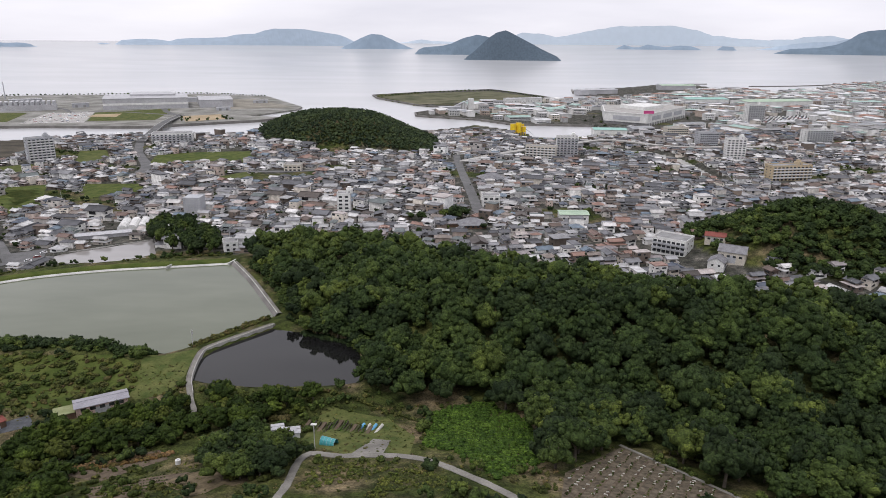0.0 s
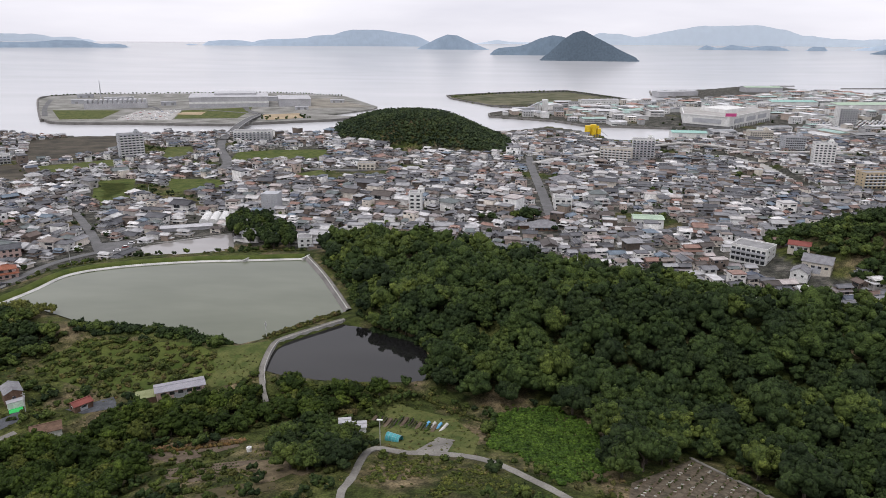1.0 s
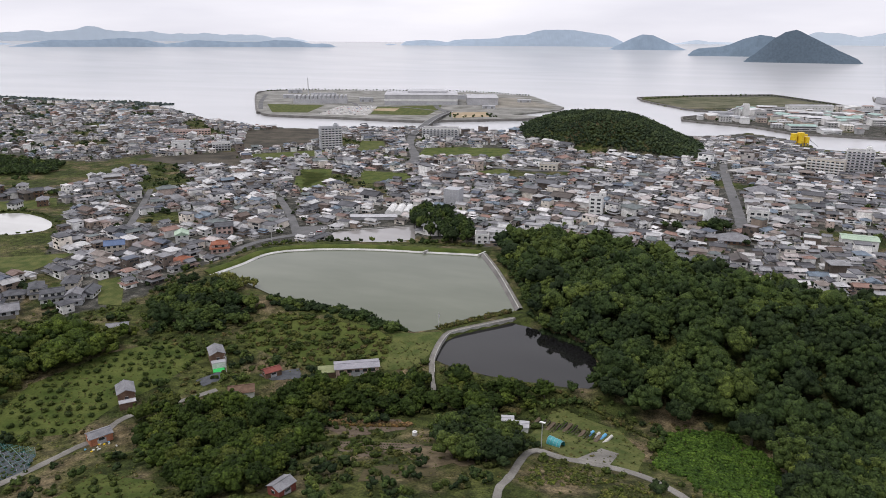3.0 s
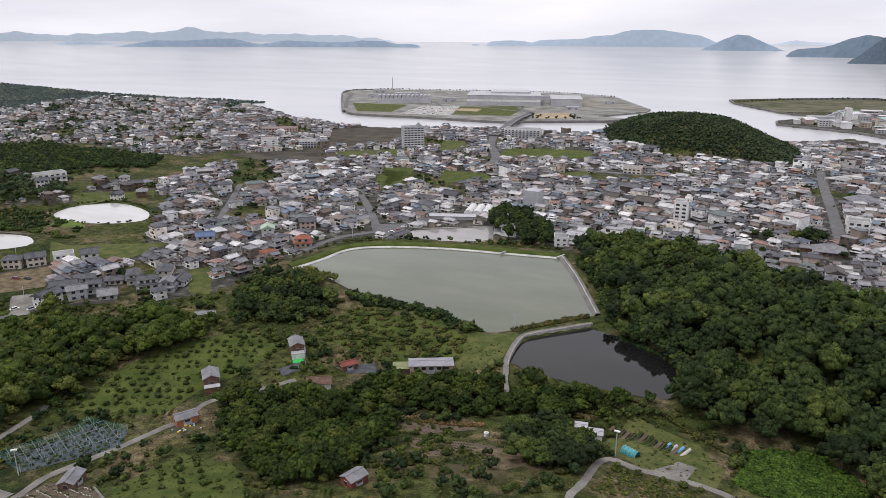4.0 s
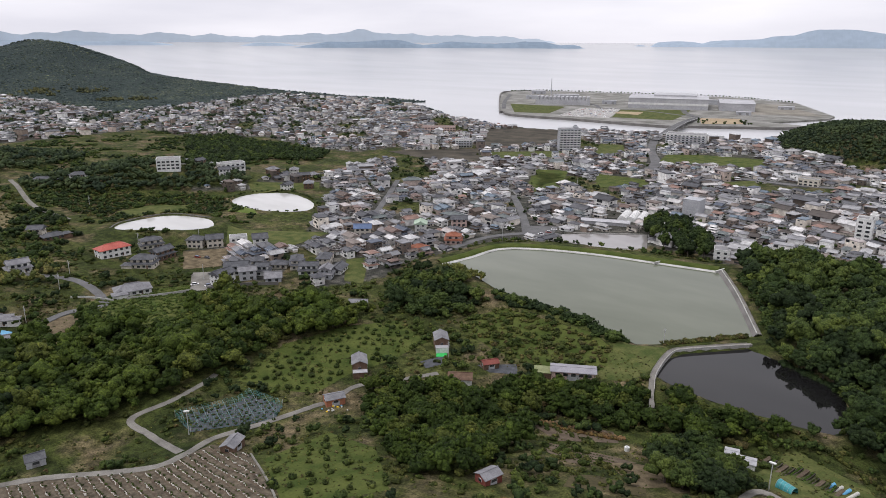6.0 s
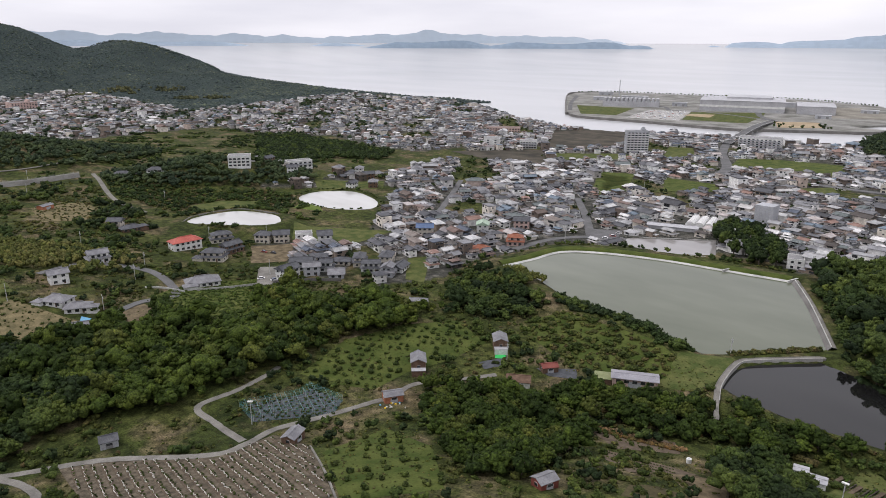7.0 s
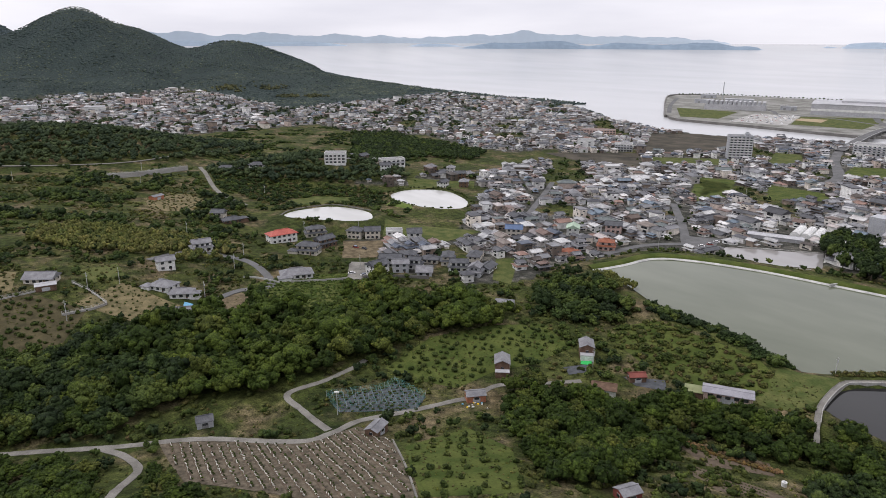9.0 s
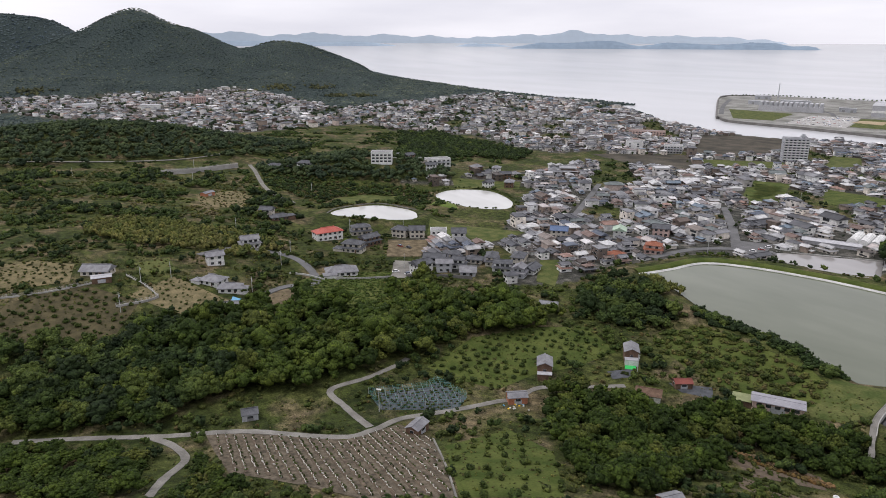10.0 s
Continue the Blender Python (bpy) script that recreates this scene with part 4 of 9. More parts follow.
# ---- the town ----
def tri(quads):
    return [t for q in quads for t in ((q[0], q[1], q[2]), (q[0], q[2], q[3]))]


def roof_shape(w, d, z, rise_, over, kind, thick=0.22):
    """Hipped or gabled roof over w x d with its eaves at z: corners and triangles."""
    a, b = w / 2 + over, d / 2 + over
    lip = z - over * 0.35
    e = [(-a, -b), (a, -b), (a, b), (-a, b)]
    k = a if kind == "gable" else max(a - b * 0.95, a * 0.12)
    v = [(x, y, lip) for x, y in e] + [(x, y, lip - thick) for x, y in e] + [(-k, 0, z + rise_), (k, 0, z + rise_)]
    t = [(0, 1, 9), (0, 9, 8), (2, 3, 8), (2, 8, 9), (1, 2, 9), (3, 0, 8)]
    t += tri([(4, 5, 1, 0), (5, 6, 2, 1), (6, 7, 3, 2), (7, 4, 0, 3), (7, 6, 5, 4)])
    top = z + rise_
    v += [(s_ * (k + 0.05), y_, top + h_) for s_ in (-1, 1) for y_, h_ in ((-0.28, -0.12), (-0.2, 0.28), (0.2, 0.28), (0.28, -0.12))]
    t += tri([(10, 14, 15, 11), (11, 15, 16, 12), (12, 16, 17, 13), (10, 11, 12, 13), (17, 16, 15, 14)])
    return v, t


def skirt_shape(w, d, z, out, rise_):
    """A lean-to roof all round a smaller upper storey."""
    a, b = w / 2, d / 2
    p, q = a + out, b + out
    ring = lambda x, y, h: [(-x, -y, h), (x, -y, h), (x, y, h), (-x, y, h)]
    v = ring(p, q, z) + ring(a - 0.05, b - 0.05, z + rise_) + ring(p, q, z - 0.18)
    t = []
    for i in range(4):
        j = (i + 1) % 4
        t += tri([(i, j, 4 + j, 4 + i), (8 + i, 8 + j, j, i)])
    return v, t


def wall_shape(w, d, z0, z1, gable=0.0):
    a, b = w / 2, d / 2
    v = [(x, y, z) for z in (z0, z1) for x, y in ((-a, -b), (a, -b), (a, b), (-a, b))]
    t = tri([(0, 1, 5, 4), (1, 2, 6, 5), (2, 3, 7, 6), (3, 0, 4, 7), (4, 5, 6, 7)])
    if gable:
        v += [(-a, 0, z1 + gable), (a, 0, z1 + gable)]
        t += [(7, 4, 8), (5, 6, 9)]
    return v, t


def house_plan(rng, big=1.0):
    """Shapes of one Japanese house: walls, roof, lean-to roofs and windows, about its middle at ground level."""
    w, d = rng.uniform(6.2, 10.6) * big, rng.uniform(5.0, 7.2) * big
    two = rng.random() < 0.68
    style = rng.random()
    walls, roofs, wins = [], [], []
    if style < 0.13:                                     # flat-roofed modern block
        h = rng.choice([3.2, 6.2, 6.2, 9.0, 11.8])
        walls.append(wall_shape(w, d, -2, h))
        roofs.append(wall_shape(w + 0.3, d + 0.3, h - 0.25, h + 0.35))
        levels = [(w, d, 0.9 + 2.9 * i) for i in range(int(h / 2.9))]
    elif two and style < 0.62:                          # tiled house with a lean-to roof round it
        w2, d2 = w - rng.uniform(1.2, 3), d - rng.uniform(0.8, 2.2)
        h1, h2 = 2.8, 5.5
        walls += [wall_shape(w, d, -2, h1), wall_shape(w2, d2, h1, h2 + 0.1)]
        roofs.append(skirt_shape(w2, d2, h1 + 0.05, (w - w2) / 2 + 0.75, 0.7))
        kind = "hip" if rng.random() < 0.3 else "gable"
        rz = d2 * rng.uniform(0.2, 0.27)
        roofs.append(roof_shape(w2, d2, h2, rz, 0.85, kind))
        if kind == "gable":
            walls.append(wall_shape(w2, d2, h2, h2 + 0.1, rz - 0.15))
        levels = [(w, d, 0.7), (w2, d2, 3.75)]
    else:
        h = 6.0 if two else 3.1
        kind = "hip" if rng.random() < 0.25 else "gable"
        rz = d * rng.uniform(0.17, 0.27)
        walls.append(wall_shape(w, d, -2, h, (rz - 0.15) if kind == "gable" else 0.0))
        roofs.append(roof_shape(w, d, h, rz, 0.8, kind))
        levels = [(w, d, 0.8), (w, d, 3.5)][:2 if two else 1]
        if rng.random() < 0.5:                          # an annex
            aw, ad = rng.uniform(3, 5), rng.uniform(3, 5)
            sx = rng.choice([-1, 1]) * (w / 2 + aw / 2 - 0.6)
            for shape, to in ((wall_shape(aw, ad, -2, 2.6), walls), (roof_shape(aw, ad, 2.6, 0.8, 0.4, "hip"), roofs)):
                to.append(([(x + sx, y - d * 0.12, z) for x, y, z in shape[0]], shape[1]))
    for lw, ld, z in levels:
        for side in (-1, 1):
            for k in range(rng.integers(2, 4)):
                ww, hh = rng.choice([1.6, 1.8, 2.6]), rng.choice([1.1, 1.3, 1.9])
                wins.append((rng.uniform(-lw / 2 + 1.4, lw / 2 - 1.4), side * ld / 2, z, ww, hh, 0.0 if side < 0 else math.pi))
            wins.append((side * lw / 2, rng.uniform(-ld / 4, ld / 4), z + 0.2, 1.4, 1.1, math.pi / 2 * side))
    return dict(w=w, d=d, walls=walls, roofs=roofs, wins=wins)


def joined(shapes):
    v, t = [], []
    for vs, ts in shapes:
        o = len(v)
        v += vs
        t += [(a + o, b + o, c + o) for a, b, c in ts]
    return np.array(v, float), np.array(t, int)


def window_quads(wins):
    v, t = [], []
    for x, y, z, ww, hh, turn in wins:
        c, s = math.cos(turn), math.sin(turn)
        o = len(v)
        for px, pz in ((-ww / 2, z), (ww / 2, z), (ww / 2, z + hh), (-ww / 2, z + hh)):
            v.append((x + px * c + 0.05 * s, y + px * s - 0.05 * c, pz))
        t += [(o, o + 1, o + 2), (o, o + 2, o + 3)]
    return np.array(v, float), np.array(t, int)


BIG_SITES = []      # middle and radius of sites kept free for larger buildings


def free_of(x, y, margin):
    """Places clear of ponds, roads, fields and reserved sites."""
    ok = np.ones(np.shape(x), bool)
    for poly, *_ in PONDS.values():
        ok &= ~inside(x, y, poly) & (edge_distance(x, y, poly) > margin + (13 if poly is POND_BIG else 3))
    ok &= ~inside(x, y, CANAL) & (edge_distance(x, y, CANAL) > margin)
    for line, w in ROADS:
        ok &= edge_distance(x, y, line, False) > w / 2 + margin
    ok &= edge_distance(x, y, VIADUCT, False) > 4 + margin
    for p in FLAT + [PLOT, PLOT_EAST]:
        ok &= ~inside(x, y, p) & (edge_distance(x, y, p) > margin * 0.5)
    for cx, cy, r in BIG_SITES:
        ok &= np.hypot(x - cx, y - cy) > r + margin * 0.5
    return ok


def town_sites():
    """Houses stand in rows along streets, district by district."""
    rng = np.random.default_rng(11)
    lo, hi = np.array((-1950, -80)), np.array((820, 1220))
    seeds = rng.uniform(lo, hi, (170, 2))
    turn = 0.45 * np.sin(seeds[:, 0] / 330) + 0.35 * np.cos(seeds[:, 1] / 270) + rng.normal(0, 0.12, len(seeds))
    out = []
    for k, (sx, sy) in enumerate(seeds):
        rows, y = [], -150.0
        while y < 150:
            x = -150.0 + rng.uniform(0, 8)
            while x < 150:
                step = rng.uniform(7.8, 11.6)
                rows.append((x, y + rng.normal(0, 0.7), rng.integers(0, 2)))
                x += step + (5.0 if rng.random() < 0.12 else 0)
            y += 8.0 if len(rows) % 2 else 10.6
        p = np.array(rows)
        c, s = math.cos(turn[k]), math.sin(turn[k])
        xy = np.stack([sx + p[:, 0] * c - p[:, 1] * s, sy + p[:, 0] * s + p[:, 1] * c], 1)
        near = np.argmin(((xy[:, None, :] - seeds[None]) ** 2).sum(-1), 1) == k
        xy = xy[near]
        ang = turn[k] + (p[near, 2] * math.pi) + rng.normal(0, 0.04, near.sum()) + np.where(rng.random(near.sum()) < 0.24, math.pi / 2, 0)
        out.append(np.column_stack([xy, ang]))
    p = np.concatenate(out)
    x, y = p[:, 0], p[:, 1]
    r = np.hypot(x, y)
    az = np.degrees(np.arctan2(-x, y))
    ok = inside(x, y, TOWN) & inside(x, y, LAND) & (edge_distance(x, y, LAND) > 14) & (hill_part(x, y) < np.where(az < -15, 9, 5)) & (az > -36) & (az < 92) & (edge_distance(x, y, TOWN) > 4)
    ok &= free_of(x, y, 4.4) & ~garden_gap(x, y)
    ok &= rng.random(len(x)) > np.where(az > 45, np.clip((r - 500) / 1300, 0, 0.5), 0.05)
    return p[ok]


def window_mesh():
    """A framed window of one metre by one metre, standing on its sill line: one box whose face is set back behind the frame."""
    bm = boxed(-0.5, 0.5, -0.08, 0.02, 0, 1)
    front = min(bm.faces, key=lambda f: f.calc_center_median().y)
    bmesh.ops.inset_region(bm, faces=[front], thickness=0.07, depth=-0.05)
    me = bpy.data.meshes.new("window")
    bm.to_mesh(me)
    bm.free()
    me.materials.append(M_WHITE)
    me.materials.append(M_GLASS)
    for p in me.polygons:
        c = p.center
        p.material_index = 1 if abs(c.x) < 0.3 and abs(c.z - 0.5) < 0.3 and p.normal.y < -0.5 else 0
    return me


WINDOW = window_mesh()


def single_house(x, y, z, turn, plan, tone_wall, tone_roof, label, group="", name="house"):
    """One house with its parts."""
    root = new(name)
    root.matrix_world = pose(x, y, z, 0, 0, math.degrees(turn)) @ Matrix.Diagonal((0.92, 0.92, 0.82, 1))
    for nm, shapes, m_, tn in (("wall", plan["walls"], M_WALL, tone_wall), ("roof", plan["roofs"][-1:], M_ROOF, tone_roof), ("lower_roof", plan["roofs"][:-1], M_ROOF, tone_roof)):
        if shapes:
            v, t = joined(shapes)
            ob = new(nm, mesh_of(nm, v, t, [m_], tone=np.full(len(t), tn)))
            ob.parent = root
    for wx, wy, wz, ww, hh, wt in plan["wins"]:
        ob = new("window", WINDOW)
        ob.parent = root
        ob.matrix_basis = pose(wx, wy, wz, 0, 0, math.degrees(wt)) @ Matrix.Diagonal((ww, 1, hh, 1))
    return tagged(root, label, "house", group)


def set_town():
    sites = town_sites()
    rng = np.random.default_rng(5)
    plans = [house_plan(rng) for _ in range(36)]
    r = np.hypot(sites[:, 0], sites[:, 1])
    order = np.argsort(r)
    sites, r = sites[order], r[order]
    zs = height(sites[:, 0], sites[:, 1])
    kinds = rng.integers(0, len(plans), len(sites))
    near = 150
    words = ("two-storey house with a grey tiled roof in the town", "old tiled house standing close to its neighbours", "plain plastered house with a tiled roof", "weathered town house with small windows")
    for i in range(near):
        single_house(sites[i, 0], sites[i, 1], zs[i], sites[i, 2], plans[kinds[i]], rng.random(), rng.random(), words[int(kinds[i]) % 4], "houses of the town")
    V, T, S, N = [], [], [], []
    base = 0
    for k, plan in enumerate(plans):
        at = np.where((kinds == k) & (np.arange(len(sites)) >= near))[0]
        if not len(at):
            continue
        sc = rng.uniform(0.68, 1.12, len(at)) * np.where(rng.random(len(at)) < 0.07, 1.55, 1.0)
        c, s = np.cos(sites[at, 2]) * sc, np.sin(sites[at, 2]) * sc
        tw, tr = rng.random(len(at)), rng.random(len(at))
        shown = [w_ for w_ in plan["wins"] if w_[5] != math.pi]
        for slot, (v, t) in enumerate((joined(plan["walls"]), joined(plan["roofs"]), window_quads(shown))):
            use = np.arange(len(at)) if slot < 2 else np.where(r[at] < 1000)[0]      # windows of the farthest houses are too small to show
            if not len(use):
                continue
            on, c_, s_ = at[use], c[use, None], s[use, None]
            vx = sites[on, 0, None] + c_ * v[:, 0] - s_ * v[:, 1]
            vy = sites[on, 1, None] + s_ * v[:, 0] + c_ * v[:, 1]
            vz = zs[on, None] + 0.82 * sc[use, None] * v[:, 2]
            V.append(np.stack([vx, vy, vz], -1).reshape(-1, 3))
            T.append((t[None] + (np.arange(len(on)) * len(v))[:, None, None] + base).reshape(-1, 3))
            S.append(np.full(len(on) * len(t), slot))
            N.append(np.repeat((tw if slot == 0 else tr)[use], len(t)))
            base += len(on) * len(v)
    me = mesh_of("town_houses", np.concatenate(V), np.concatenate(T), [M_WALL, M_ROOF, M_GLASS], np.concatenate(S), np.concatenate(N))
    tagged(new("town_houses", me), "dense town of grey-roofed houses down to the sea", "houses", kind="stuff")
    print("TOWN", len(sites), len(me.polygons))

# ---- trees and shrubs ----
def ball(sub):
    bm = bmesh.new()
    bmesh.ops.create_icosphere(bm, subdivisions=sub, radius=1.0)
    v = np.array([p.co[:] for p in bm.verts])
    t = np.array([[p.index for p in f.verts] for f in bm.faces])
    bm.free()
    return v, t


BALL1, BALL2 = ball(1), ball(2)


def crown_shape(seed, lobes, leaves, size, tall=0.8, shape=None):
    """A crown of about unit radius: billowing lobes with loose leaf clumps on them; its foot at 0. Vertices and triangles."""
    rng = np.random.default_rng(seed)
    wide = 1.0 if lobes > 5 else 0.75
    u, q = rng.uniform(0, 6.283, lobes), np.sqrt(rng.uniform(0.02, 1, lobes)) * 0.72 * wide
    c = np.stack([q * np.cos(u), q * np.sin(u), tall * (0.12 + 0.5 * (1 - (q / 0.75) ** 2)) + rng.normal(0, 0.1, lobes)], 1)
    rad = rng.uniform(0.2, 0.4, lobes) * (1.0 if lobes > 5 else 1.25)
    c[0], rad[0] = (0, 0, 0.3 * tall), 0.52
    c[:, 0] *= rng.uniform(0.8, 1.25)
    c[:, 1] *= rng.uniform(0.8, 1.25)
    V, T, base = [], [], 0
    for k in range(lobes):
        bv, bt = shape if shape and k < 3 else BALL1
        f = rng.uniform(2, 5, (4, 3)) * rng.choice([-1, 1], (4, 3))
        bump = sum(np.sin(bv @ f[i] * (1 + i) + rng.uniform(0, 6)) / (2 + i) for i in range(4)) * 0.3
        v = bv * rad[k] * (1 + bump + rng.normal(0, 0.09, len(bv)))[:, None] * (1.1, 1.1, 0.8) + c[k]
        V.append(v)
        T.append(bt + base)
        base += len(v)
    per = rad ** 2 / (rad ** 2).sum()
    for k in range(lobes):
        n = int(leaves * per[k]) + 1
        d = rng.normal(0, 1, (n * 2, 3))
        d[:, 2] = np.where(d[:, 2] < -0.5, -d[:, 2], d[:, 2])
        d /= np.linalg.norm(d, axis=1)[:, None]
        p = c[k] + d * rad[k] * rng.uniform(0.92, 1.25, (n * 2, 1)) * (1.1, 1.1, 0.84)
        keep_ = np.ones(n * 2, bool)
        for j in range(lobes):
            if j != k:
                keep_ &= np.linalg.norm((p - c[j]) / (1, 1, 0.88), axis=1) > rad[j] * 0.9
        p, d = p[keep_][:n], d[keep_][:n]
        n = len(p)
        if not n:
            continue
        d = d + rng.normal(0, 0.5, (n, 3)) + (0, 0, 0.3)
        d /= np.linalg.norm(d, axis=1)[:, None]
        a = np.cross(d, rng.normal(0, 1, (n, 3)))
        a /= np.linalg.norm(a, axis=1)[:, None]
        b = np.cross(d, a)
        s = size * rng.uniform(0.6, 1.3, (n, 1))
        quad = np.stack([p - a * s, p - b * s * 0.75, p + a * s, p + b * s * 0.75], 1)
        quad += rng.normal(0, size * 0.15, quad.shape)
        V.append(quad.reshape(-1, 3))
        i = base + 4 * np.arange(n)
        T.append(np.concatenate([np.stack([i, i + 1, i + 2], 1), np.stack([i, i + 2, i + 3], 1)]))
        base += 4 * n
    v = np.concatenate(V)
    v[:, 2] -= v[:, 2].min()
    return v, np.concatenate(T)


def tree_crown(seed, boughs, lobes, leaves, size, tall):
    """A broad crown: boughs that billow out of a core, each covered with clumps and loose sprays of leaves; about unit radius, its foot at 0."""
    rng = np.random.default_rng(seed)
    a = 2.4 * np.arange(boughs) + rng.uniform(0, 6)
    q = np.sqrt((np.arange(boughs) + 0.3) / boughs) * 0.58 * rng.uniform(0.8, 1.15, boughs)
    c = np.stack([q * np.cos(a), q * np.sin(a), tall * (0.62 - 0.75 * q ** 1.6) + rng.normal(0, 0.06, boughs)], 1)
    big = rng.uniform(0.3, 0.46, boughs)
    V, T, base = [], [], 0
    balls = [(c[k], big[k] * 0.92) for k in range(boughs)]
    for k in range(boughs):
        d = rng.normal(0, 1, (lobes, 3)) + c[k] * (1.4, 1.4, 0.8)
        d[:, 2] = np.abs(d[:, 2]) * 0.9 - 0.15
        d /= np.linalg.norm(d, axis=1)[:, None]
        for e in d:
            balls.append((c[k] + e * big[k] * rng.uniform(0.75, 1.0), rng.uniform(0.1, 0.2)))
    for k, (m, rad) in enumerate(balls):
        bv, bt = BALL1
        v = bv * rad * (1 + rng.normal(0, 0.16, len(bv)))[:, None] * (1.08, 1.08, 0.85) + m
        V.append(v)
        T.append(bt + base)
        base += len(v)
        n = int(leaves * (0.35 if k < boughs else 1) / len(balls)) + 1
        d = rng.normal(0, 1, (n, 3))
        d[:, 2] = np.abs(d[:, 2])
        d /= np.linalg.norm(d, axis=1)[:, None]
        p = m + d * rad * rng.uniform(0.95, 1.3, (n, 1))
        d = d + rng.normal(0, 0.5, (n, 3))
        d /= np.linalg.norm(d, axis=1)[:, None]
        f = np.cross(d, rng.normal(0, 1, (n, 3)))
        f /= np.linalg.norm(f, axis=1)[:, None]
        g = np.cross(d, f)
        w = size * rng.uniform(0.6, 1.4, (n, 1))
        V.append(np.stack([p - f * w, p - g * w * 0.7, p + f * w, p + g * w * 0.7], 1).reshape(-1, 3))
        i = base + 4 * np.arange(n)
        T.append(np.concatenate([np.stack([i, i + 1, i + 2], 1), np.stack([i, i + 2, i + 3], 1)]))
        base += 4 * n
    v = np.concatenate(V)
    v[:, :2] *= rng.uniform(0.88, 1.15, 2)
    v[:, 2] -= v[:, 2].min()
    return v, np.concatenate(T)


HIGH = [tree_crown(100 + i, 7 + i % 3, 4, 230, 0.045, 0.8 + 0.15 * (i % 4)) for i in range(10)]
MID = [tree_crown(200 + i, 4 + i % 3, 3, 60, 0.07, 0.8 + 0.15 * (i % 4)) for i in range(8)]
SMALL = [tree_crown(250 + i, 3, 2, 16, 0.1, 0.9) for i in range(8)]
LOW = [crown_shape(300 + i, 4, 16, 0.18, 0.8) for i in range(6)]
TINY = [crown_shape(400 + i, 1, 8, 0.3, 0.9) for i in range(6)]
SPECK = [crown_shape(600 + i, 1, 0, 0.3, 0.9) for i in range(8)]
BUSH = [crown_shape(500 + i, 4, 26, 0.13, 0.6) for i in range(8)]


def scatter(poly, gap, rng, jitter=0.4):
    p = np.array(poly, float)
    lo, hi = p.min(0), p.max(0)
    gx, gy = np.meshgrid(np.arange(lo[0], hi[0] + gap, gap), np.arange(lo[1], hi[1] + gap, gap * 0.87))
    gx = gx + (np.arange(gx.shape[0]) % 2)[:, None] * gap / 2
    q = np.stack([gx.ravel(), gy.ravel()], 1) + rng.uniform(-jitter, jitter, (gx.size, 2)) * gap
    return q[inside(q[:, 0], q[:, 1], poly)]


def plant(name, xy, radius, lift, shapes, material, label, category="trees", tall=1.0, seed=1, z=None, spread=1.0):
    """Many plants in one mesh; spread widens the patches of lighter and darker ones."""
    rng = np.random.default_rng(seed)
    n = len(xy)
    if not n:
        return
    z = height(xy[:, 0], xy[:, 1]) if z is None else z
    rad = np.broadcast_to(radius, n) * rng.uniform(0.75, 1.25, n)
    ang = rng.uniform(0, 6.283, n)
    kind = rng.integers(0, len(shapes), n)
    px, py = xy[:, 0] / spread, xy[:, 1] / spread
    field = np.sin(px / 23 + 1.3 * np.sin(py / 31)) + np.sin(py / 19 + 1.7 * np.sin(px / 37))
    tone = np.clip(0.42 + 0.15 * field + rng.normal(0, 0.2, n), 0, 0.999)
    V, T, N, base = [], [], [], 0
    for k, (v, t) in enumerate(shapes):
        at = np.where(kind == k)[0]
        if not len(at):
            continue
        c, s = np.cos(ang[at]) * rad[at], np.sin(ang[at]) * rad[at]
        vx = xy[at, 0, None] + c[:, None] * v[:, 0] - s[:, None] * v[:, 1]
        vy = xy[at, 1, None] + s[:, None] * v[:, 0] + c[:, None] * v[:, 1]
        vz = z[at, None] + rad[at, None] * (lift + v[:, 2] * tall)
        V.append(np.stack([vx, vy, vz], -1).reshape(-1, 3))
        T.append((t[None] + (np.arange(len(at)) * len(v))[:, None, None] + base).reshape(-1, 3))
        N.append(np.repeat(tone[at], len(t)))
        base += len(at) * len(v)
    me = mesh_of(name, np.concatenate(V), np.concatenate(T), [material], tone=np.concatenate(N), smooth_faces=True)
    tagged(new(name, me), label, category, kind="stuff")
    print("PLANT", name, n, len(me.polygons))


TREE_MESHES = []


def tree_parts():
    """Shared meshes of single trees: trunk with limbs, and crown, one metre of crown radius."""
    for i, (v, t) in enumerate(HIGH):
        rng = np.random.default_rng(900 + i)
        bm = bmesh.new()
        rod(bm, (0, 0, -0.4), (0.03, 0.02, 0.75), 0.075, 0.05)
        for k in range(4):
            a = 1.6 * k + rng.uniform(0, 0.6)
            rod(bm, (0.02, 0.02, 0.5 + 0.07 * k), (0.45 * math.cos(a), 0.45 * math.sin(a), 1.0 + rng.uniform(0, 0.2)), 0.035, 0.012, 5)
        tm = bpy.data.meshes.new("trunk")
        bm.to_mesh(tm)
        bm.free()
        tm.materials.append(M_BARK)
        w = v.copy()
        w[:, 2] += 0.38
        TREE_MESHES.append((tm, w, t))


tree_parts()
CROWNS = {}


def tree(x, y, radius, tall, variant, material, label, category="tree", group="", turn=0.0):
    tm, v, t = TREE_MESHES[variant % len(TREE_MESHES)]
    key = (variant % len(TREE_MESHES), material.name)
    if key not in CROWNS:
        CROWNS[key] = mesh_of("crown", v, t, [material], smooth_faces=True)
    root = new("tree")
    root.matrix_world = pose(x, y, height_at(x, y) - 0.1, 0, 0, turn) @ Matrix.Diagonal((radius, radius, radius * tall, 1))
    for nm, me in (("trunk", tm), ("crown", CROWNS[key])):
        new(nm, me).parent = root
    return tagged(root, label, category, group)


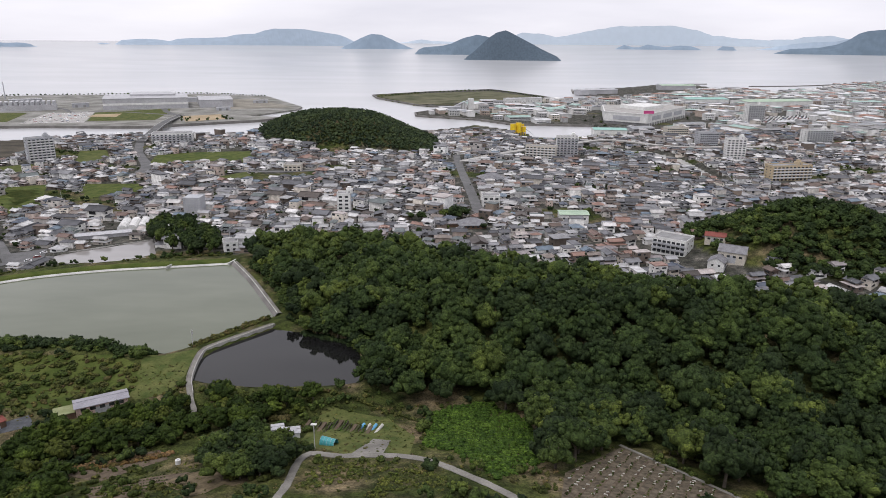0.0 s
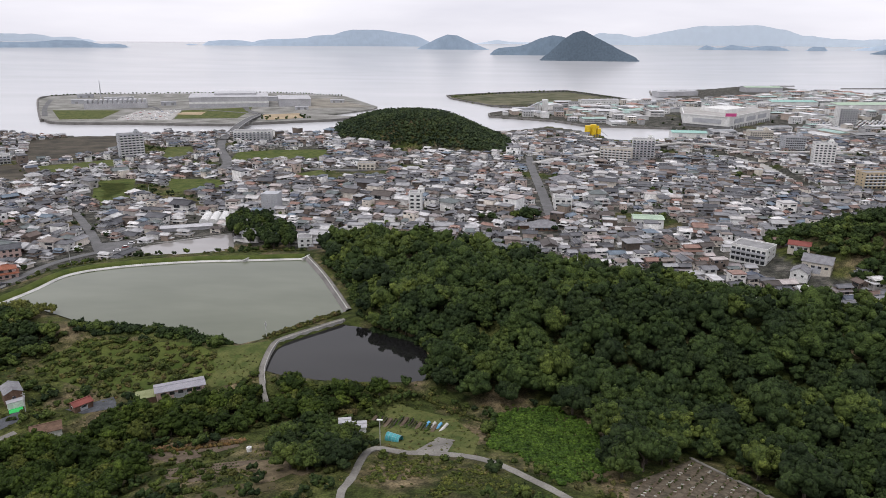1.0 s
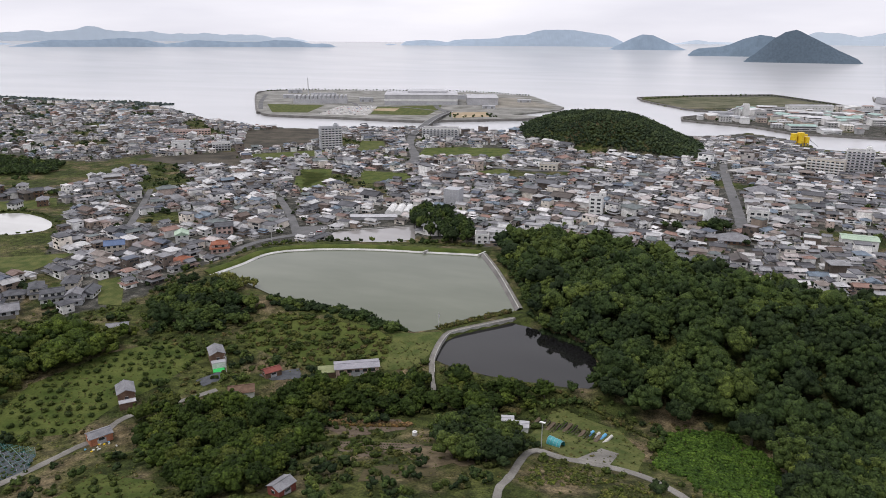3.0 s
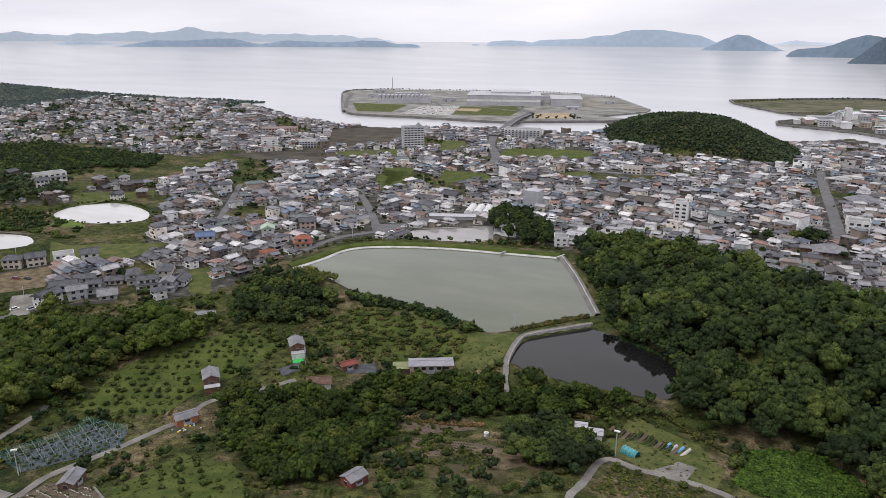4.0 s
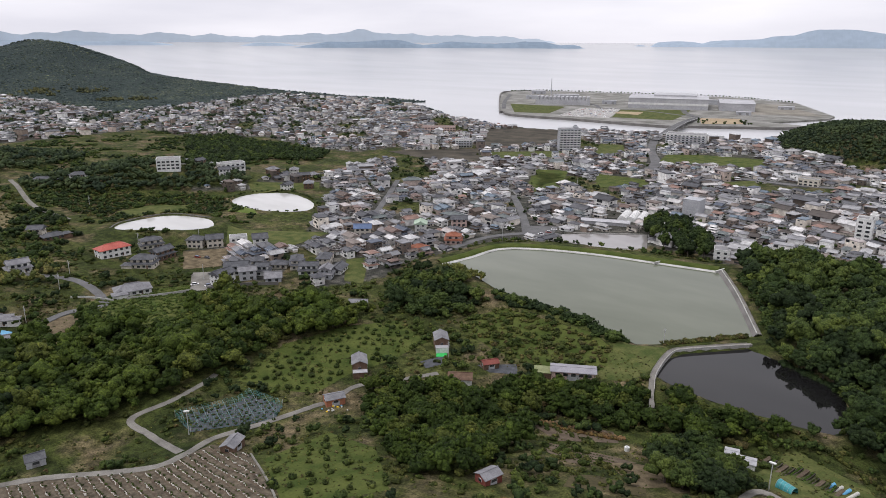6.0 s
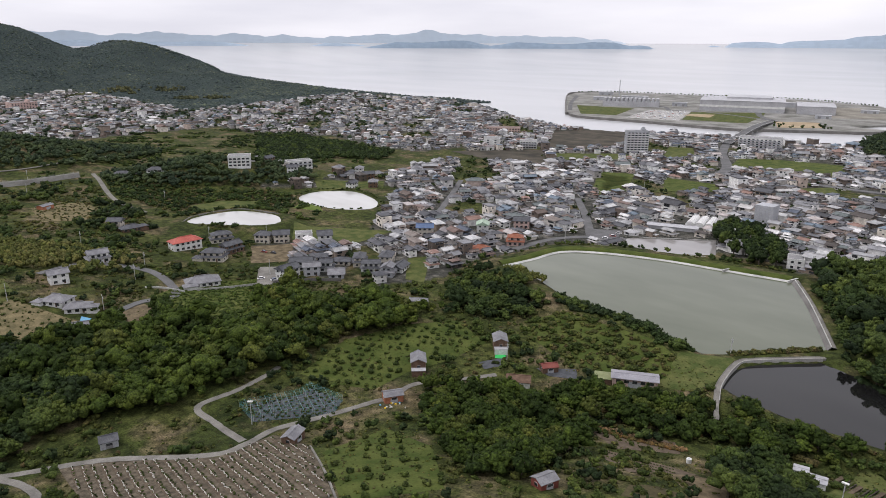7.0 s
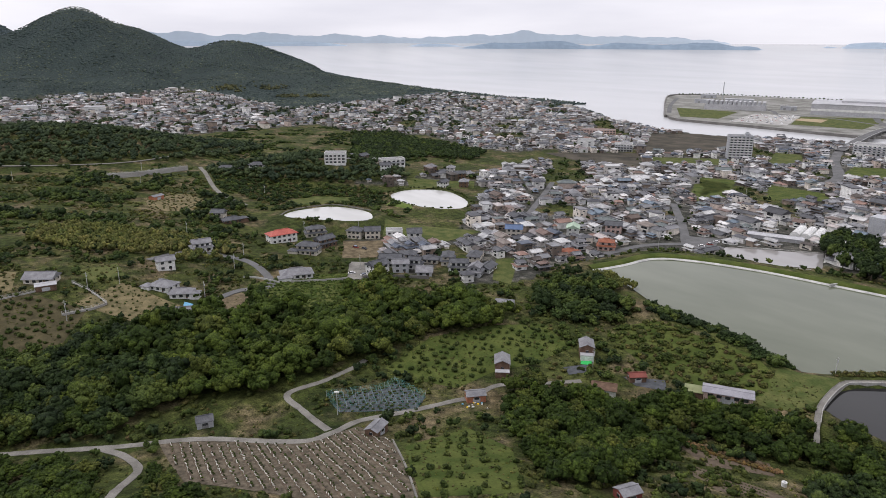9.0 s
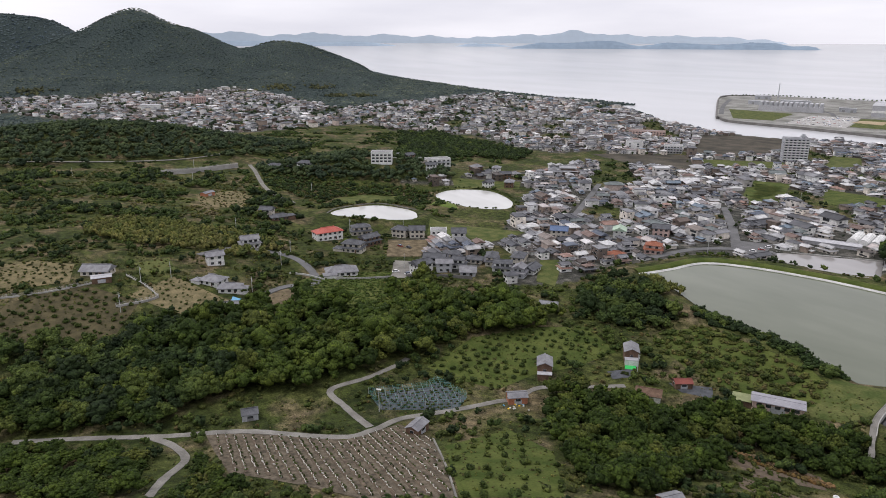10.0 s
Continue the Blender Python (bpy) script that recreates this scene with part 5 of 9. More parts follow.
OPEN = [TERRACE_A, TERRACE_B, TERRACE_C, TERRACE_D, TERRACE_E, TERRACE_F, LAWN, GARDEN, NET_PLOT, LOW_SLOPE, VINES]


def no_go(x, y, margin):
    ok = free_of(x, y, margin)
    for p in OPEN:
        ok &= ~inside(x, y, p)
    return ok


def keep(xy, margin=1.0, open_ok=False):
    ok = free_of(xy[:, 0], xy[:, 1], margin) if open_ok else no_go(xy[:, 0], xy[:, 1], margin)
    return xy[ok]


def wood_keep(xy, margin=1.0):
    """Woods may hang over pond edges but not stand in roads or water."""
    x, y = xy[:, 0], xy[:, 1]
    ok = np.ones(len(xy), bool)
    for poly, *_ in PONDS.values():
        ok &= ~inside(x, y, poly)
    ok &= (edge_distance(x, y, POND_BIG) > 12)
    for line, w in ROADS:
        ok &= edge_distance(x, y, line, False) > w / 2 + margin
    ok &= edge_distance(x, y, EAST_PATH, False) > 5
    for p in FLAT + [PLOT, PLOT_EAST, VINES, LAWN, GARDEN]:
        ok &= ~inside(x, y, p)
    for cx, cy, r in BIG_SITES:
        ok &= np.hypot(x - cx, y - cy) > r
    return xy[ok]


def clumped(xy, share, size=1.0):
    """The share of places that lies where growth gathers in clumps."""
    x, y = xy[:, 0] / size, xy[:, 1] / size
    f = np.sin(x / 9 + 1.8 * np.sin(y / 14)) + np.sin(y / 8 + 1.6 * np.sin(x / 13)) + 0.8 * np.sin((x - y) / 5.5) + 0.6 * np.sin((x + 2 * y) / 23)
    return xy[f > np.quantile(f, 1 - share)] if len(xy) else xy


def set_green():
    rng = np.random.default_rng(21)
    # the wood above the dark pond: the nearest trees singly, the rest as one wood
    xy = wood_keep(scatter(WOOD_MAIN, 7.6, rng, 0.5), 3.0)
    r = np.hypot(xy[:, 0], xy[:, 1])
    xy = xy[np.argsort(r)]
    r = np.sort(r)
    single = 90
    for i in range(single):
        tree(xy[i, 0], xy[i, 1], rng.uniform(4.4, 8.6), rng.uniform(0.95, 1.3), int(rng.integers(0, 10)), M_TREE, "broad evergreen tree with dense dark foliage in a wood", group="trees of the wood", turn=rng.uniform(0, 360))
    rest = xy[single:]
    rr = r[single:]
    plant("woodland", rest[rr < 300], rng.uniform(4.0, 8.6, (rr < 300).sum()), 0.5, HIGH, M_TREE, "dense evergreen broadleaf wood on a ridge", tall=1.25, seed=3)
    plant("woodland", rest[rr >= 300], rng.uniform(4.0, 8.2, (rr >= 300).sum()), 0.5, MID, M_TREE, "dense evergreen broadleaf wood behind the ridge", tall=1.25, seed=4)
    # trees leaning over the dark pond's far bank
    bank = spline([(-60, 290.5), (-37, 277), (-27.5, 256), (-29, 243)], 5.0)
    for k, (x, y) in enumerate(bank):
        tree(x, y, rng.uniform(4.2, 5.6), rng.uniform(0.85, 1.1), k, M_TREE, "broad tree leaning over a dark pond", group="trees of the wood", turn=rng.uniform(0, 360))
    for k, (x, y) in enumerate(spline([(-55, 297), (-31, 282), (-20, 258), (-22, 240)], 5.5)):
        tree(x, y, rng.uniform(4.8, 6.6), rng.uniform(0.9, 1.2), k + 4, M_TREE, "broad tree behind a dark pond's bank", group="trees of the wood", turn=rng.uniform(0, 360))
    plant("thicket", spline([(-62, 289.5), (-38, 276), (-28.8, 255.5), (-31, 242.5)], 2.4), 2.6, -0.35, BUSH, M_TREE, "bushes hanging over the dark pond's bank", "shrubs", 1.0, 91)
    # trees close along the lined pond edge and at the dam's corner
    for off, lo, hi in ((8.6, 2.6, 4.0), (13.5, 4.0, 5.6), (20.0, 4.6, 6.6)):
        row = spline([(-79.3 + 0.89 * off, 304 + 0.45 * off), (-91 + 0.89 * off, 332 + 0.45 * off), (-104.2 + 0.89 * off, 357 + 0.45 * off), (-113 + 0.89 * off, 372 + 0.45 * off)], 5.2)
        for k, (x, y) in enumerate(row):
            tree(x + rng.normal(0, 1), y + rng.normal(0, 1), rng.uniform(lo, hi), rng.uniform(0.9, 1.25), k + 3, M_TREE, "leafy tree close beside the pond's concrete edge", group="trees of the wood", turn=rng.uniform(0, 360))
    plant("thicket", spline([(-70, 302), (-66, 297), (-57, 293)], 2.2), 2.4, -0.1, BUSH, M_TREE, "bushes at the corner of the dam", "shrubs", 1.1, 92)
    plant("vines", scatter(VINES, 1.8, rng), 1.6, -0.12, BUSH, M_KUDZU, "bright green vines smothering a slope", "vines", 0.8, 5)
    for poly, n, gap, lab in ((WOOD_GARDEN, 24, 5.4, "garden"), (WOOD_MID, 70, 5.8, "orchard edge"), (WOOD_STRIP, 40, 5.2, "lane"), (WOOD_POND, 40, 5.6, "pond bank")):
        xy = keep(scatter(poly, gap, rng), 2.5)
        rng.shuffle(xy)
        for x, y in xy[:n]:
            tree(x, y, rng.uniform(3.2, 6.2), rng.uniform(0.9, 1.2), int(rng.integers(0, 10)), M_OLIVEWOOD if poly in (WOOD_MID, WOOD_STRIP) else M_TREE, "leafy dark green tree beside the " + lab, group="trees beside the " + lab, turn=rng.uniform(0, 360))
        plant("thicket", xy[n:], 4.2, 0.2, MID, M_OLIVEWOOD if poly in (WOOD_MID, WOOD_STRIP) else M_TREE, "thicket of dark green trees", seed=6 + n)
        plant("undergrowth", keep(scatter(poly, 5.2, rng), 1.2), 2.2, -0.1, BUSH, M_SHRUB, "low undergrowth between trees", "shrubs", 0.9, 7 + n)
    for poly, gap, rad, shapes, m_, lab, tall in ((WOOD_VALLEY, 6.2, 5.0, MID, M_OLIVEWOOD, "dense dark trees filling a small valley", 1.1), (WOOD_WEST, 6.2, 4.6, HIGH, M_TREE, "dense green trees on a slope", 1.0), (WOOD_CORNER, 5.6, 3.4, HIGH, M_OLIVEWOOD, "dark trees above a farm road", 0.9),
                                                  (WOOD_LOW, 5.0, 3.0, HIGH, M_OLIVEWOOD, "dark trees below a farm road", 0.8), (WOOD_LOW_B, 4.4, 2.4, HIGH, M_OLIVEWOOD, "dark bushes below a dry plot", 0.8)):
        xy = keep(scatter(poly, gap, rng), 2.0)
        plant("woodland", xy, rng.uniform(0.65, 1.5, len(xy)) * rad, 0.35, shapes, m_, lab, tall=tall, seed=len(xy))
        plant("undergrowth", keep(scatter(poly, 8.0, rng), 1.5), 2.4, -0.1, BUSH, M_SHRUB, "undergrowth below trees", "shrubs", 0.9, 77)
    xy = scatter(SHORE, 3.4, rng, 0.6)
    xy = xy[rng.random(len(xy)) < 0.75]
    plant("shrubs", xy, rng.uniform(1.8, 4.2, len(xy)), -0.2, MID, M_TREE, "dark round bushes along the pond bank", "shrubs", 1.0, 8)
    xy = keep(scatter(SCRUB, 3.4, rng, 0.6), 1.0)
    plant("shrubs", xy, rng.uniform(0.8, 2.2, len(xy)), -0.15, BUSH, M_SHRUB, "scrubby bushes on an old terrace", "shrubs", 0.9, 9)
    xy = keep(scatter(SCRUB, 8.0, rng, 0.6), 1.0)
    plant("shrubs", xy, rng.uniform(1.4, 3.4, len(xy)), 0.0, MID, M_CITRUS, "dark clumps of bushes on an old terrace", "shrubs", 0.9, 90)
    xy = clumped(keep(scatter(GREEN_WEST, 6.5, rng, 0.6), 2.0), 0.33, 1.6)
    plant("woodland", xy, rng.uniform(2.6, 6.0, len(xy)), 0.05, SMALL, M_TREE, "clumps of dark trees on the valley side", seed=10)
    xy = clumped(keep(scatter(GREEN_WEST, 4.2, rng, 0.6), 2.0), 0.5)
    plant("shrubs", xy, rng.uniform(0.9, 2.4, len(xy)), -0.2, LOW, M_SHRUB, "shrubs and rough grass on the valley side", "shrubs", 0.8, 11)
    plant("woodland", keep(scatter(BAMBOO_WEST, 17.0, rng), 2.0), 3.6, 0.2, SMALL, M_TREE, "dark trees among bamboo", seed=12)
    plant("bamboo", keep(scatter(BAMBOO_WEST, 4.0, rng), 2.0), 2.9, 0.3, SMALL, M_BAMBOO, "yellowish bamboo grove along a lane", "bamboo", 1.5, 12)
    plant("woodland", keep(scatter(GREEN_PONDS, 7.0, rng), 2.0), 3.2, 0.1, SMALL, M_TREE, "trees and shrubs between two ponds", seed=13)
    plant("shrubs", keep(scatter(GREEN_PONDS, 5.0, rng), 2.0), 2.2, -0.2, LOW, M_SHRUB, "green shrubs between two ponds", "shrubs", 0.8, 14)
    xy = wood_keep(scatter(WOOD_CLUMP, 8.0, rng), 1.0)
    for x, y in xy:
        tree(x, y, rng.uniform(4.6, 6.4), rng.uniform(1.1, 1.4), int(rng.integers(0, 10)), M_TREE, "tall dark tree in a shrine grove below the dam", group="trees below the dam", turn=rng.uniform(0, 360))
    # town groves
    for x, y, rad in ((10, 507, 7.5), (16, 512, 6.0), (3, 510, 5.0), (-15, 506, 4.5), (-24, 505, 4.0), (55, 470, 3.5), (30, 480, 3.0), (-60, 470, 4.0)):
        tree(x, y, rad, 1.05, int(rad * 10), M_TREE, "large round tree standing among town houses", group="trees in the town", turn=rng.uniform(0, 360))
    # grass below the fruit trees
    for p in (ORCHARD, ORCHARD_LOW, SCRUB):
        patch("orchard_grass", p, M_ORCHARD, "yellow-green grass below fruit trees", "grass", 0.05, 4.0)
    patch("orchard_ground", ORCHARD_WEST, M_BROWNGRASS, "brown earth below dark citrus trees", "ground", 0.06, 4.0)
    patch("orchard_ground", ORCHARD_BROWN, M_DRYGRASS, "dry yellowish grass terrace", "ground", 0.06, 4.0)
    # citrus in rows
    for poly, gap, rad, ang, lab in ((ORCHARD, 4.0, 1.55, 0.5, "low round citrus bushes in rows on a terrace"), (ORCHARD_LOW, 5.0, 1.65, 0.9, "low citrus trees scattered on grass"),
                                     (ORCHARD_WEST, 4.2, 1.7, 0.6, "dark citrus trees planted in rows"), (ORCHARD_BROWN, 4.2, 1.0, 0.8, "small bushes on a dry terrace")):
        c, s = math.cos(ang), math.sin(ang)
        p = np.array(poly, float)
        m = p.mean(0)
        gx, gy = np.meshgrid(np.arange(-90, 90, gap), np.arange(-90, 90, gap * 1.25))
        q = np.stack([m[0] + gx.ravel() * c - gy.ravel() * s, m[1] + gx.ravel() * s + gy.ravel() * c], 1) + rng.normal(0, 0.6, (gx.size, 2))
        q = q[inside(q[:, 0], q[:, 1], poly) & (rng.random(len(q)) < 0.8)]
        plant("orchard", keep(q, 1.0), rad, -0.1, BUSH, M_CITRUS, lab, "fruit trees", 1.0, int(gap * 100))
    # rough land: bushes and small trees wherever nothing else stands
    n = 21000
    az = rng.uniform(-36, 93, n)
    rad = np.sqrt(rng.uniform(125 ** 2, 470 ** 2, n))
    xy = np.stack([-rad * np.sin(np.radians(az)), rad * np.cos(np.radians(az))], 1)
    ok = ~inside(xy[:, 0], xy[:, 1], TOWN)
    for p in (WOOD_MAIN, WOOD_GARDEN, WOOD_MID, WOOD_STRIP, WOOD_POND, WOOD_VALLEY, WOOD_WEST, SCRUB, ORCHARD, ORCHARD_LOW, ORCHARD_WEST, ORCHARD_BROWN, BAMBOO_WEST):
        ok &= ~inside(xy[:, 0], xy[:, 1], p)
    xy = keep(xy[ok], 1.5)
    rng.shuffle(xy)
    xy = np.concatenate([clumped(xy[: len(xy) // 2], 0.6), clumped(xy[len(xy) // 2: 4 * len(xy) // 5], 0.6), clumped(xy[4 * len(xy) // 5:], 0.5, 1.3)])
    k = len(xy)
    plant("shrubs", xy[: k // 2], rng.uniform(0.9, 1.7, k // 2), -0.15, BUSH, M_SHRUB, "scattered shrubs on rough grassland", "shrubs", 0.9, 15)
    plant("shrubs", xy[k // 2: 4 * k // 5], rng.uniform(1.2, 2.2, 4 * k // 5 - k // 2), -0.1, BUSH, M_CITRUS, "dark green bushes on rough grassland", "shrubs", 1.0, 16)
    plant("woodland", xy[4 * k // 5:], rng.uniform(2.0, 3.4, k - 4 * k // 5), 0.2, SMALL, M_TREE, "single small trees on rough grassland", "trees", 1.1, 17)
    # weeds and tall grass
    n = 15000
    az = rng.uniform(-36, 93, n)
    rad = np.sqrt(rng.uniform(125 ** 2, 420 ** 2, n))
    xy = np.stack([-rad * np.sin(np.radians(az)), rad * np.cos(np.radians(az))], 1)
    ok = ~inside(xy[:, 0], xy[:, 1], TOWN)
    for p in (WOOD_MAIN, WOOD_VALLEY, WOOD_WEST, BAMBOO_WEST):
        ok &= ~inside(xy[:, 0], xy[:, 1], p)
    xy = keep(xy[ok], 0.5, True)
    plant("weeds", xy, rng.uniform(0.4, 0.9, len(xy)), -0.2, TINY, M_WEED, "tall weeds and grass tufts on rough ground", "weeds", 0.8, 18)
    # wooded hills
    az_hills = (((-40, -12), (415, 570), 5.6, 4.4, MID), ((-2, 18), (840, 1190), 4.3, 3.4, TINY), ((56, 93), (600, 1050), 7.5, 5.2, SMALL))
    for (a0, a1), (r0, r1), gap, size, shapes in az_hills:
        ring = [pol(a, r0) for a in np.linspace(a0, a1, 12)] + [pol(a, r1) for a in np.linspace(a1, a0, 12)]
        xy = scatter(ring, gap, rng)
        hp = hill_part(xy[:, 0], xy[:, 1])
        xy = xy[(hp > 4.5) & inside(xy[:, 0], xy[:, 1], LAND)]
        xy = wood_keep(xy, 2.0)
        plant("woodland", xy, size, 0.3, shapes, M_TREE if r0 < 600 else M_MIDWOOD, "dense wood covering a low hill", tall=1.1, seed=int(r0))
    def slope_wood(a0, a1, r0, r1, gap, size, material, label, seed):
        ring = [pol(a, r0) for a in np.linspace(a0, a1, 14)] + [pol(a, r1) for a in np.linspace(a1, a0, 14)]
        xy = scatter(ring, gap, rng, 0.5)
        hp = hill_part(xy[:, 0], xy[:, 1])
        xy = xy[((hp > 6) | ~inside(xy[:, 0], xy[:, 1], TOWN)) & inside(xy[:, 0], xy[:, 1], LAND)]
        plant("mountain_wood", xy, rng.uniform(0.6, 1.35, len(xy)) * size, -0.35, SPECK, material, label, tall=0.7, seed=seed, spread=4.0)
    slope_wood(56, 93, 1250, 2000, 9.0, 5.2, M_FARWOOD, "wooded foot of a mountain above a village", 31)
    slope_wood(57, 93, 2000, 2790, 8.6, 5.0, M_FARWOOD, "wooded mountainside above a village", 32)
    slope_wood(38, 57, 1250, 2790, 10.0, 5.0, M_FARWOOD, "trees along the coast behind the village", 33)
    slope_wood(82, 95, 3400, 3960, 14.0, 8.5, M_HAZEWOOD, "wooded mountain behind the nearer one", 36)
    for a, r_, w_ in ((65.2, 1790, 34), (63.3, 1780, 26), (69.5, 2010, 40), (72.5, 1960, 30), (66.8, 2080, 45), (87.0, 2010, 45)):
        cx, cy = pol(a, r_)
        xy = rng.normal(0, w_ * 0.45, (46, 2)) + (cx, cy)
        plant("bamboo", xy, 6.0, 0.0, TINY, M_FARBAMBOO, "yellowish bamboo grove on a mountain's foot", "bamboo", 1.0, int(r_))
    # gardens and street trees in the town
    p = town_sites()
    pick = p[rng.random(len(p)) < 0.42][:, :2]
    pick = pick + rng.normal(0, 4.5, pick.shape)
    pick = pick[np.hypot(pick[:, 0], pick[:, 1]) < 1100]
    gx = rng.uniform((-1500, 200), (600, 1150), (60000, 2))
    gx = gx[inside(gx[:, 0], gx[:, 1], TOWN) & garden_gap(gx[:, 0], gx[:, 1]) & inside(gx[:, 0], gx[:, 1], LAND) & (hill_part(gx[:, 0], gx[:, 1]) < 5)]
    gx = keep(gx[free_of(gx[:, 0], gx[:, 1], 3.0)], 2.0)[:7500]
    plant("garden_trees", gx[::5], rng.uniform(1.8, 4.2, len(gx[::5])), 0.1, SMALL, M_TREE, "groves between town houses", "trees", 1.0, 35)
    plant("garden_shrubs", np.delete(gx, np.s_[::5], 0), 1.5, -0.3, TINY, M_WEED, "green gardens and plots between town houses", "shrubs", 0.6, 37)
    plant("garden_trees", pick, rng.uniform(1.1, 3.2, len(pick)), 0.1, TINY, M_TREE, "small garden trees between houses", "trees", 1.1, 33)
    # overgrown terraces and a row of cut branches
    plant("shrubs", scatter(TERRACE_C, 2.6, rng, 0.5), 1.5, -0.25, BUSH, M_LUSH, "bright green brush on an overgrown field", "shrubs", 0.8, 93)
    plant("shrubs", np.concatenate([scatter(p, 4.5, rng, 0.5) for p in (TERRACE_A, TERRACE_B, TERRACE_E)]), 1.1, -0.1, BUSH, M_SHRUB, "small bushes on grass terraces", "shrubs", 0.9, 94)
    xy = clumped(scatter(LOW_SLOPE, 1.6, rng, 0.6), 0.7)
    plant("weeds", xy, rng.uniform(0.5, 1.3, len(xy)), -0.2, LOW, M_WEED, "weeds and low brush on a slope below a lane", "weeds", 0.8, 89)
    row = spline(BRUSH_ROW, 1.0)
    plant("brush_pile", np.concatenate([row, row + (0.7, 1.6)]), 1.1, -0.2, BUSH, M_DRYLEAF, "row of cut branches with dried brown leaves", "brush", 0.9, 95)
    az, rad = rng.uniform(50, 92, 2600), np.sqrt(rng.uniform(850 ** 2, 2000 ** 2, 2600))
    xy = np.stack([-rad * np.sin(np.radians(az)), rad * np.cos(np.radians(az))], 1)
    xy = xy[inside(xy[:, 0], xy[:, 1], TOWN) & (hill_part(xy[:, 0], xy[:, 1]) < 5)]
    plant("village_trees", keep(xy, 2.0), 4.6, 0.0, LOW, M_MIDWOOD, "trees and gardens between the village houses", "trees", 0.9, 96)
    for p in (ORCHARD, ORCHARD_LOW, LAWN, GARDEN):
        plant("weeds", keep(scatter(p, 3.2, rng, 0.6), 0.5, True), 0.5, -0.15, TINY, M_WEED, "tufts of grass below fruit trees", "weeds", 0.7, 97)
    xy = scatter(WOOD_RIDGE, 6.0, rng)
    plant("woodland", keep(xy[~inside(xy[:, 0], xy[:, 1], TOWN)], 3.0), 4.6, 0.2, SMALL, M_TREE, "dark wood on a low ridge behind the ponds", tall=1.1, seed=98)
    ring = np.array(POND_ROUND, float)
    mid = ring.mean(0)
    ring = spline([tuple(q) for q in mid + (ring - mid) * 1.1] + [tuple(mid + (ring[0] - mid) * 1.1)], 3.4)
    ring = ring[rng.random(len(ring)) < 0.7]
    plant("shrubs", ring + rng.normal(0, 0.8, ring.shape), 1.7, -0.1, BUSH, M_CITRUS, "bushes round the bank of a round pond", "shrubs", 0.8, 99)
    # country beyond the valley
    n = 7000
    az = rng.uniform(52, 93, n)
    rad = np.sqrt(rng.uniform(470 ** 2, 1150 ** 2, n))
    xy = np.stack([-rad * np.sin(np.radians(az)), rad * np.cos(np.radians(az))], 1)
    xy = keep(xy[~inside(xy[:, 0], xy[:, 1], TOWN) & (hill_part(xy[:, 0], xy[:, 1]) < 6)], 2.0)
    xy = clumped(xy, 0.36, 1.8)
    plant("shrubs", xy, rng.uniform(1.8, 5.0, len(xy)), -0.1, SMALL, M_TREE, "trees and bushes on terraced land", "trees", 0.9, 34)

# ---- larger buildings ----
M_TAN = surface("tan_wall", (0.42, 0.34, 0.22), (0.5, 0.41, 0.28), 0.1, 1.5, 0.85, 0.05, 0.02)
M_BEIGE = surface("beige_wall", (0.5, 0.46, 0.39), (0.58, 0.54, 0.47), 0.1, 1.5, 0.85, 0.05, 0.02)
M_GREY = surface("grey_wall", (0.36, 0.37, 0.39), (0.46, 0.47, 0.49), 0.1, 1.5, 0.85, 0.05, 0.02)
M_PINK = surface("pinkish_wall", (0.5, 0.36, 0.32), (0.58, 0.43, 0.38), 0.1, 1.5, 0.85, 0.05, 0.02)
M_SLATE = surface("flat_roof_felt", (0.2, 0.2, 0.2), (0.3, 0.3, 0.3), 0.15, 2.0, 0.9, 0.1, 0.02)
M_AQUA = surface("aqua_sheet_roof", (0.22, 0.42, 0.37), (0.3, 0.5, 0.44), 0.1, 1.0, 0.5, 0.1, 0.02)
M_GREENROOF = surface("pale_green_roof", (0.3, 0.4, 0.3), (0.4, 0.5, 0.38), 0.1, 1.0, 0.6, 0.1, 0.02)
M_REDROOF = surface("red_sheet_roof", (0.36, 0.08, 0.06), (0.46, 0.12, 0.09), 0.2, 1.5, 0.55, 0.1, 0.02)
M_YELLOW = surface("yellow_paint", (0.75, 0.5, 0.02), (0.82, 0.58, 0.03), 0.2, 1.0, 0.45, 0.05, 0.02)
M_BLUE = surface("blue_sheeting", (0.1, 0.32, 0.52), (0.15, 0.4, 0.6), 0.4, 2.0, 0.5, 0.2, 0.05)
M_TEAL = surface("teal_sheeting", (0.05, 0.27, 0.3), (0.08, 0.34, 0.36), 0.4, 2.0, 0.45, 0.1, 0.03)
M_BROWN = surface("weathered_brown_boards", (0.1, 0.06, 0.04), (0.17, 0.11, 0.075), 0.6, 3.0, 0.85, 0.3, 0.03)
M_ROOFGREY = surface("grey_corrugated_roof", (0.15, 0.15, 0.16), (0.24, 0.24, 0.25), 0.4, 3.0, 0.6, 0.2, 0.03, 0.2)
M_ROOFTILE = surface("dark_tiled_roof", (0.07, 0.073, 0.08), (0.12, 0.123, 0.132), 0.4, 3.0, 0.7, 0.4, 0.05, 0.15)
M_PALEROOF = surface("lavender_grey_sheet_roof", (0.23, 0.225, 0.25), (0.31, 0.305, 0.33), 0.3, 2.5, 0.5, 0.15, 0.03)
M_REDDISH = surface("red_brown_tiles", (0.2, 0.075, 0.045), (0.3, 0.12, 0.075), 0.4, 3.0, 0.7, 0.3, 0.04, 0.15)
M_BLUEROOF = surface("blue_sheet_roof", (0.07, 0.11, 0.2), (0.11, 0.16, 0.27), 0.3, 2.0, 0.55, 0.2, 0.03)
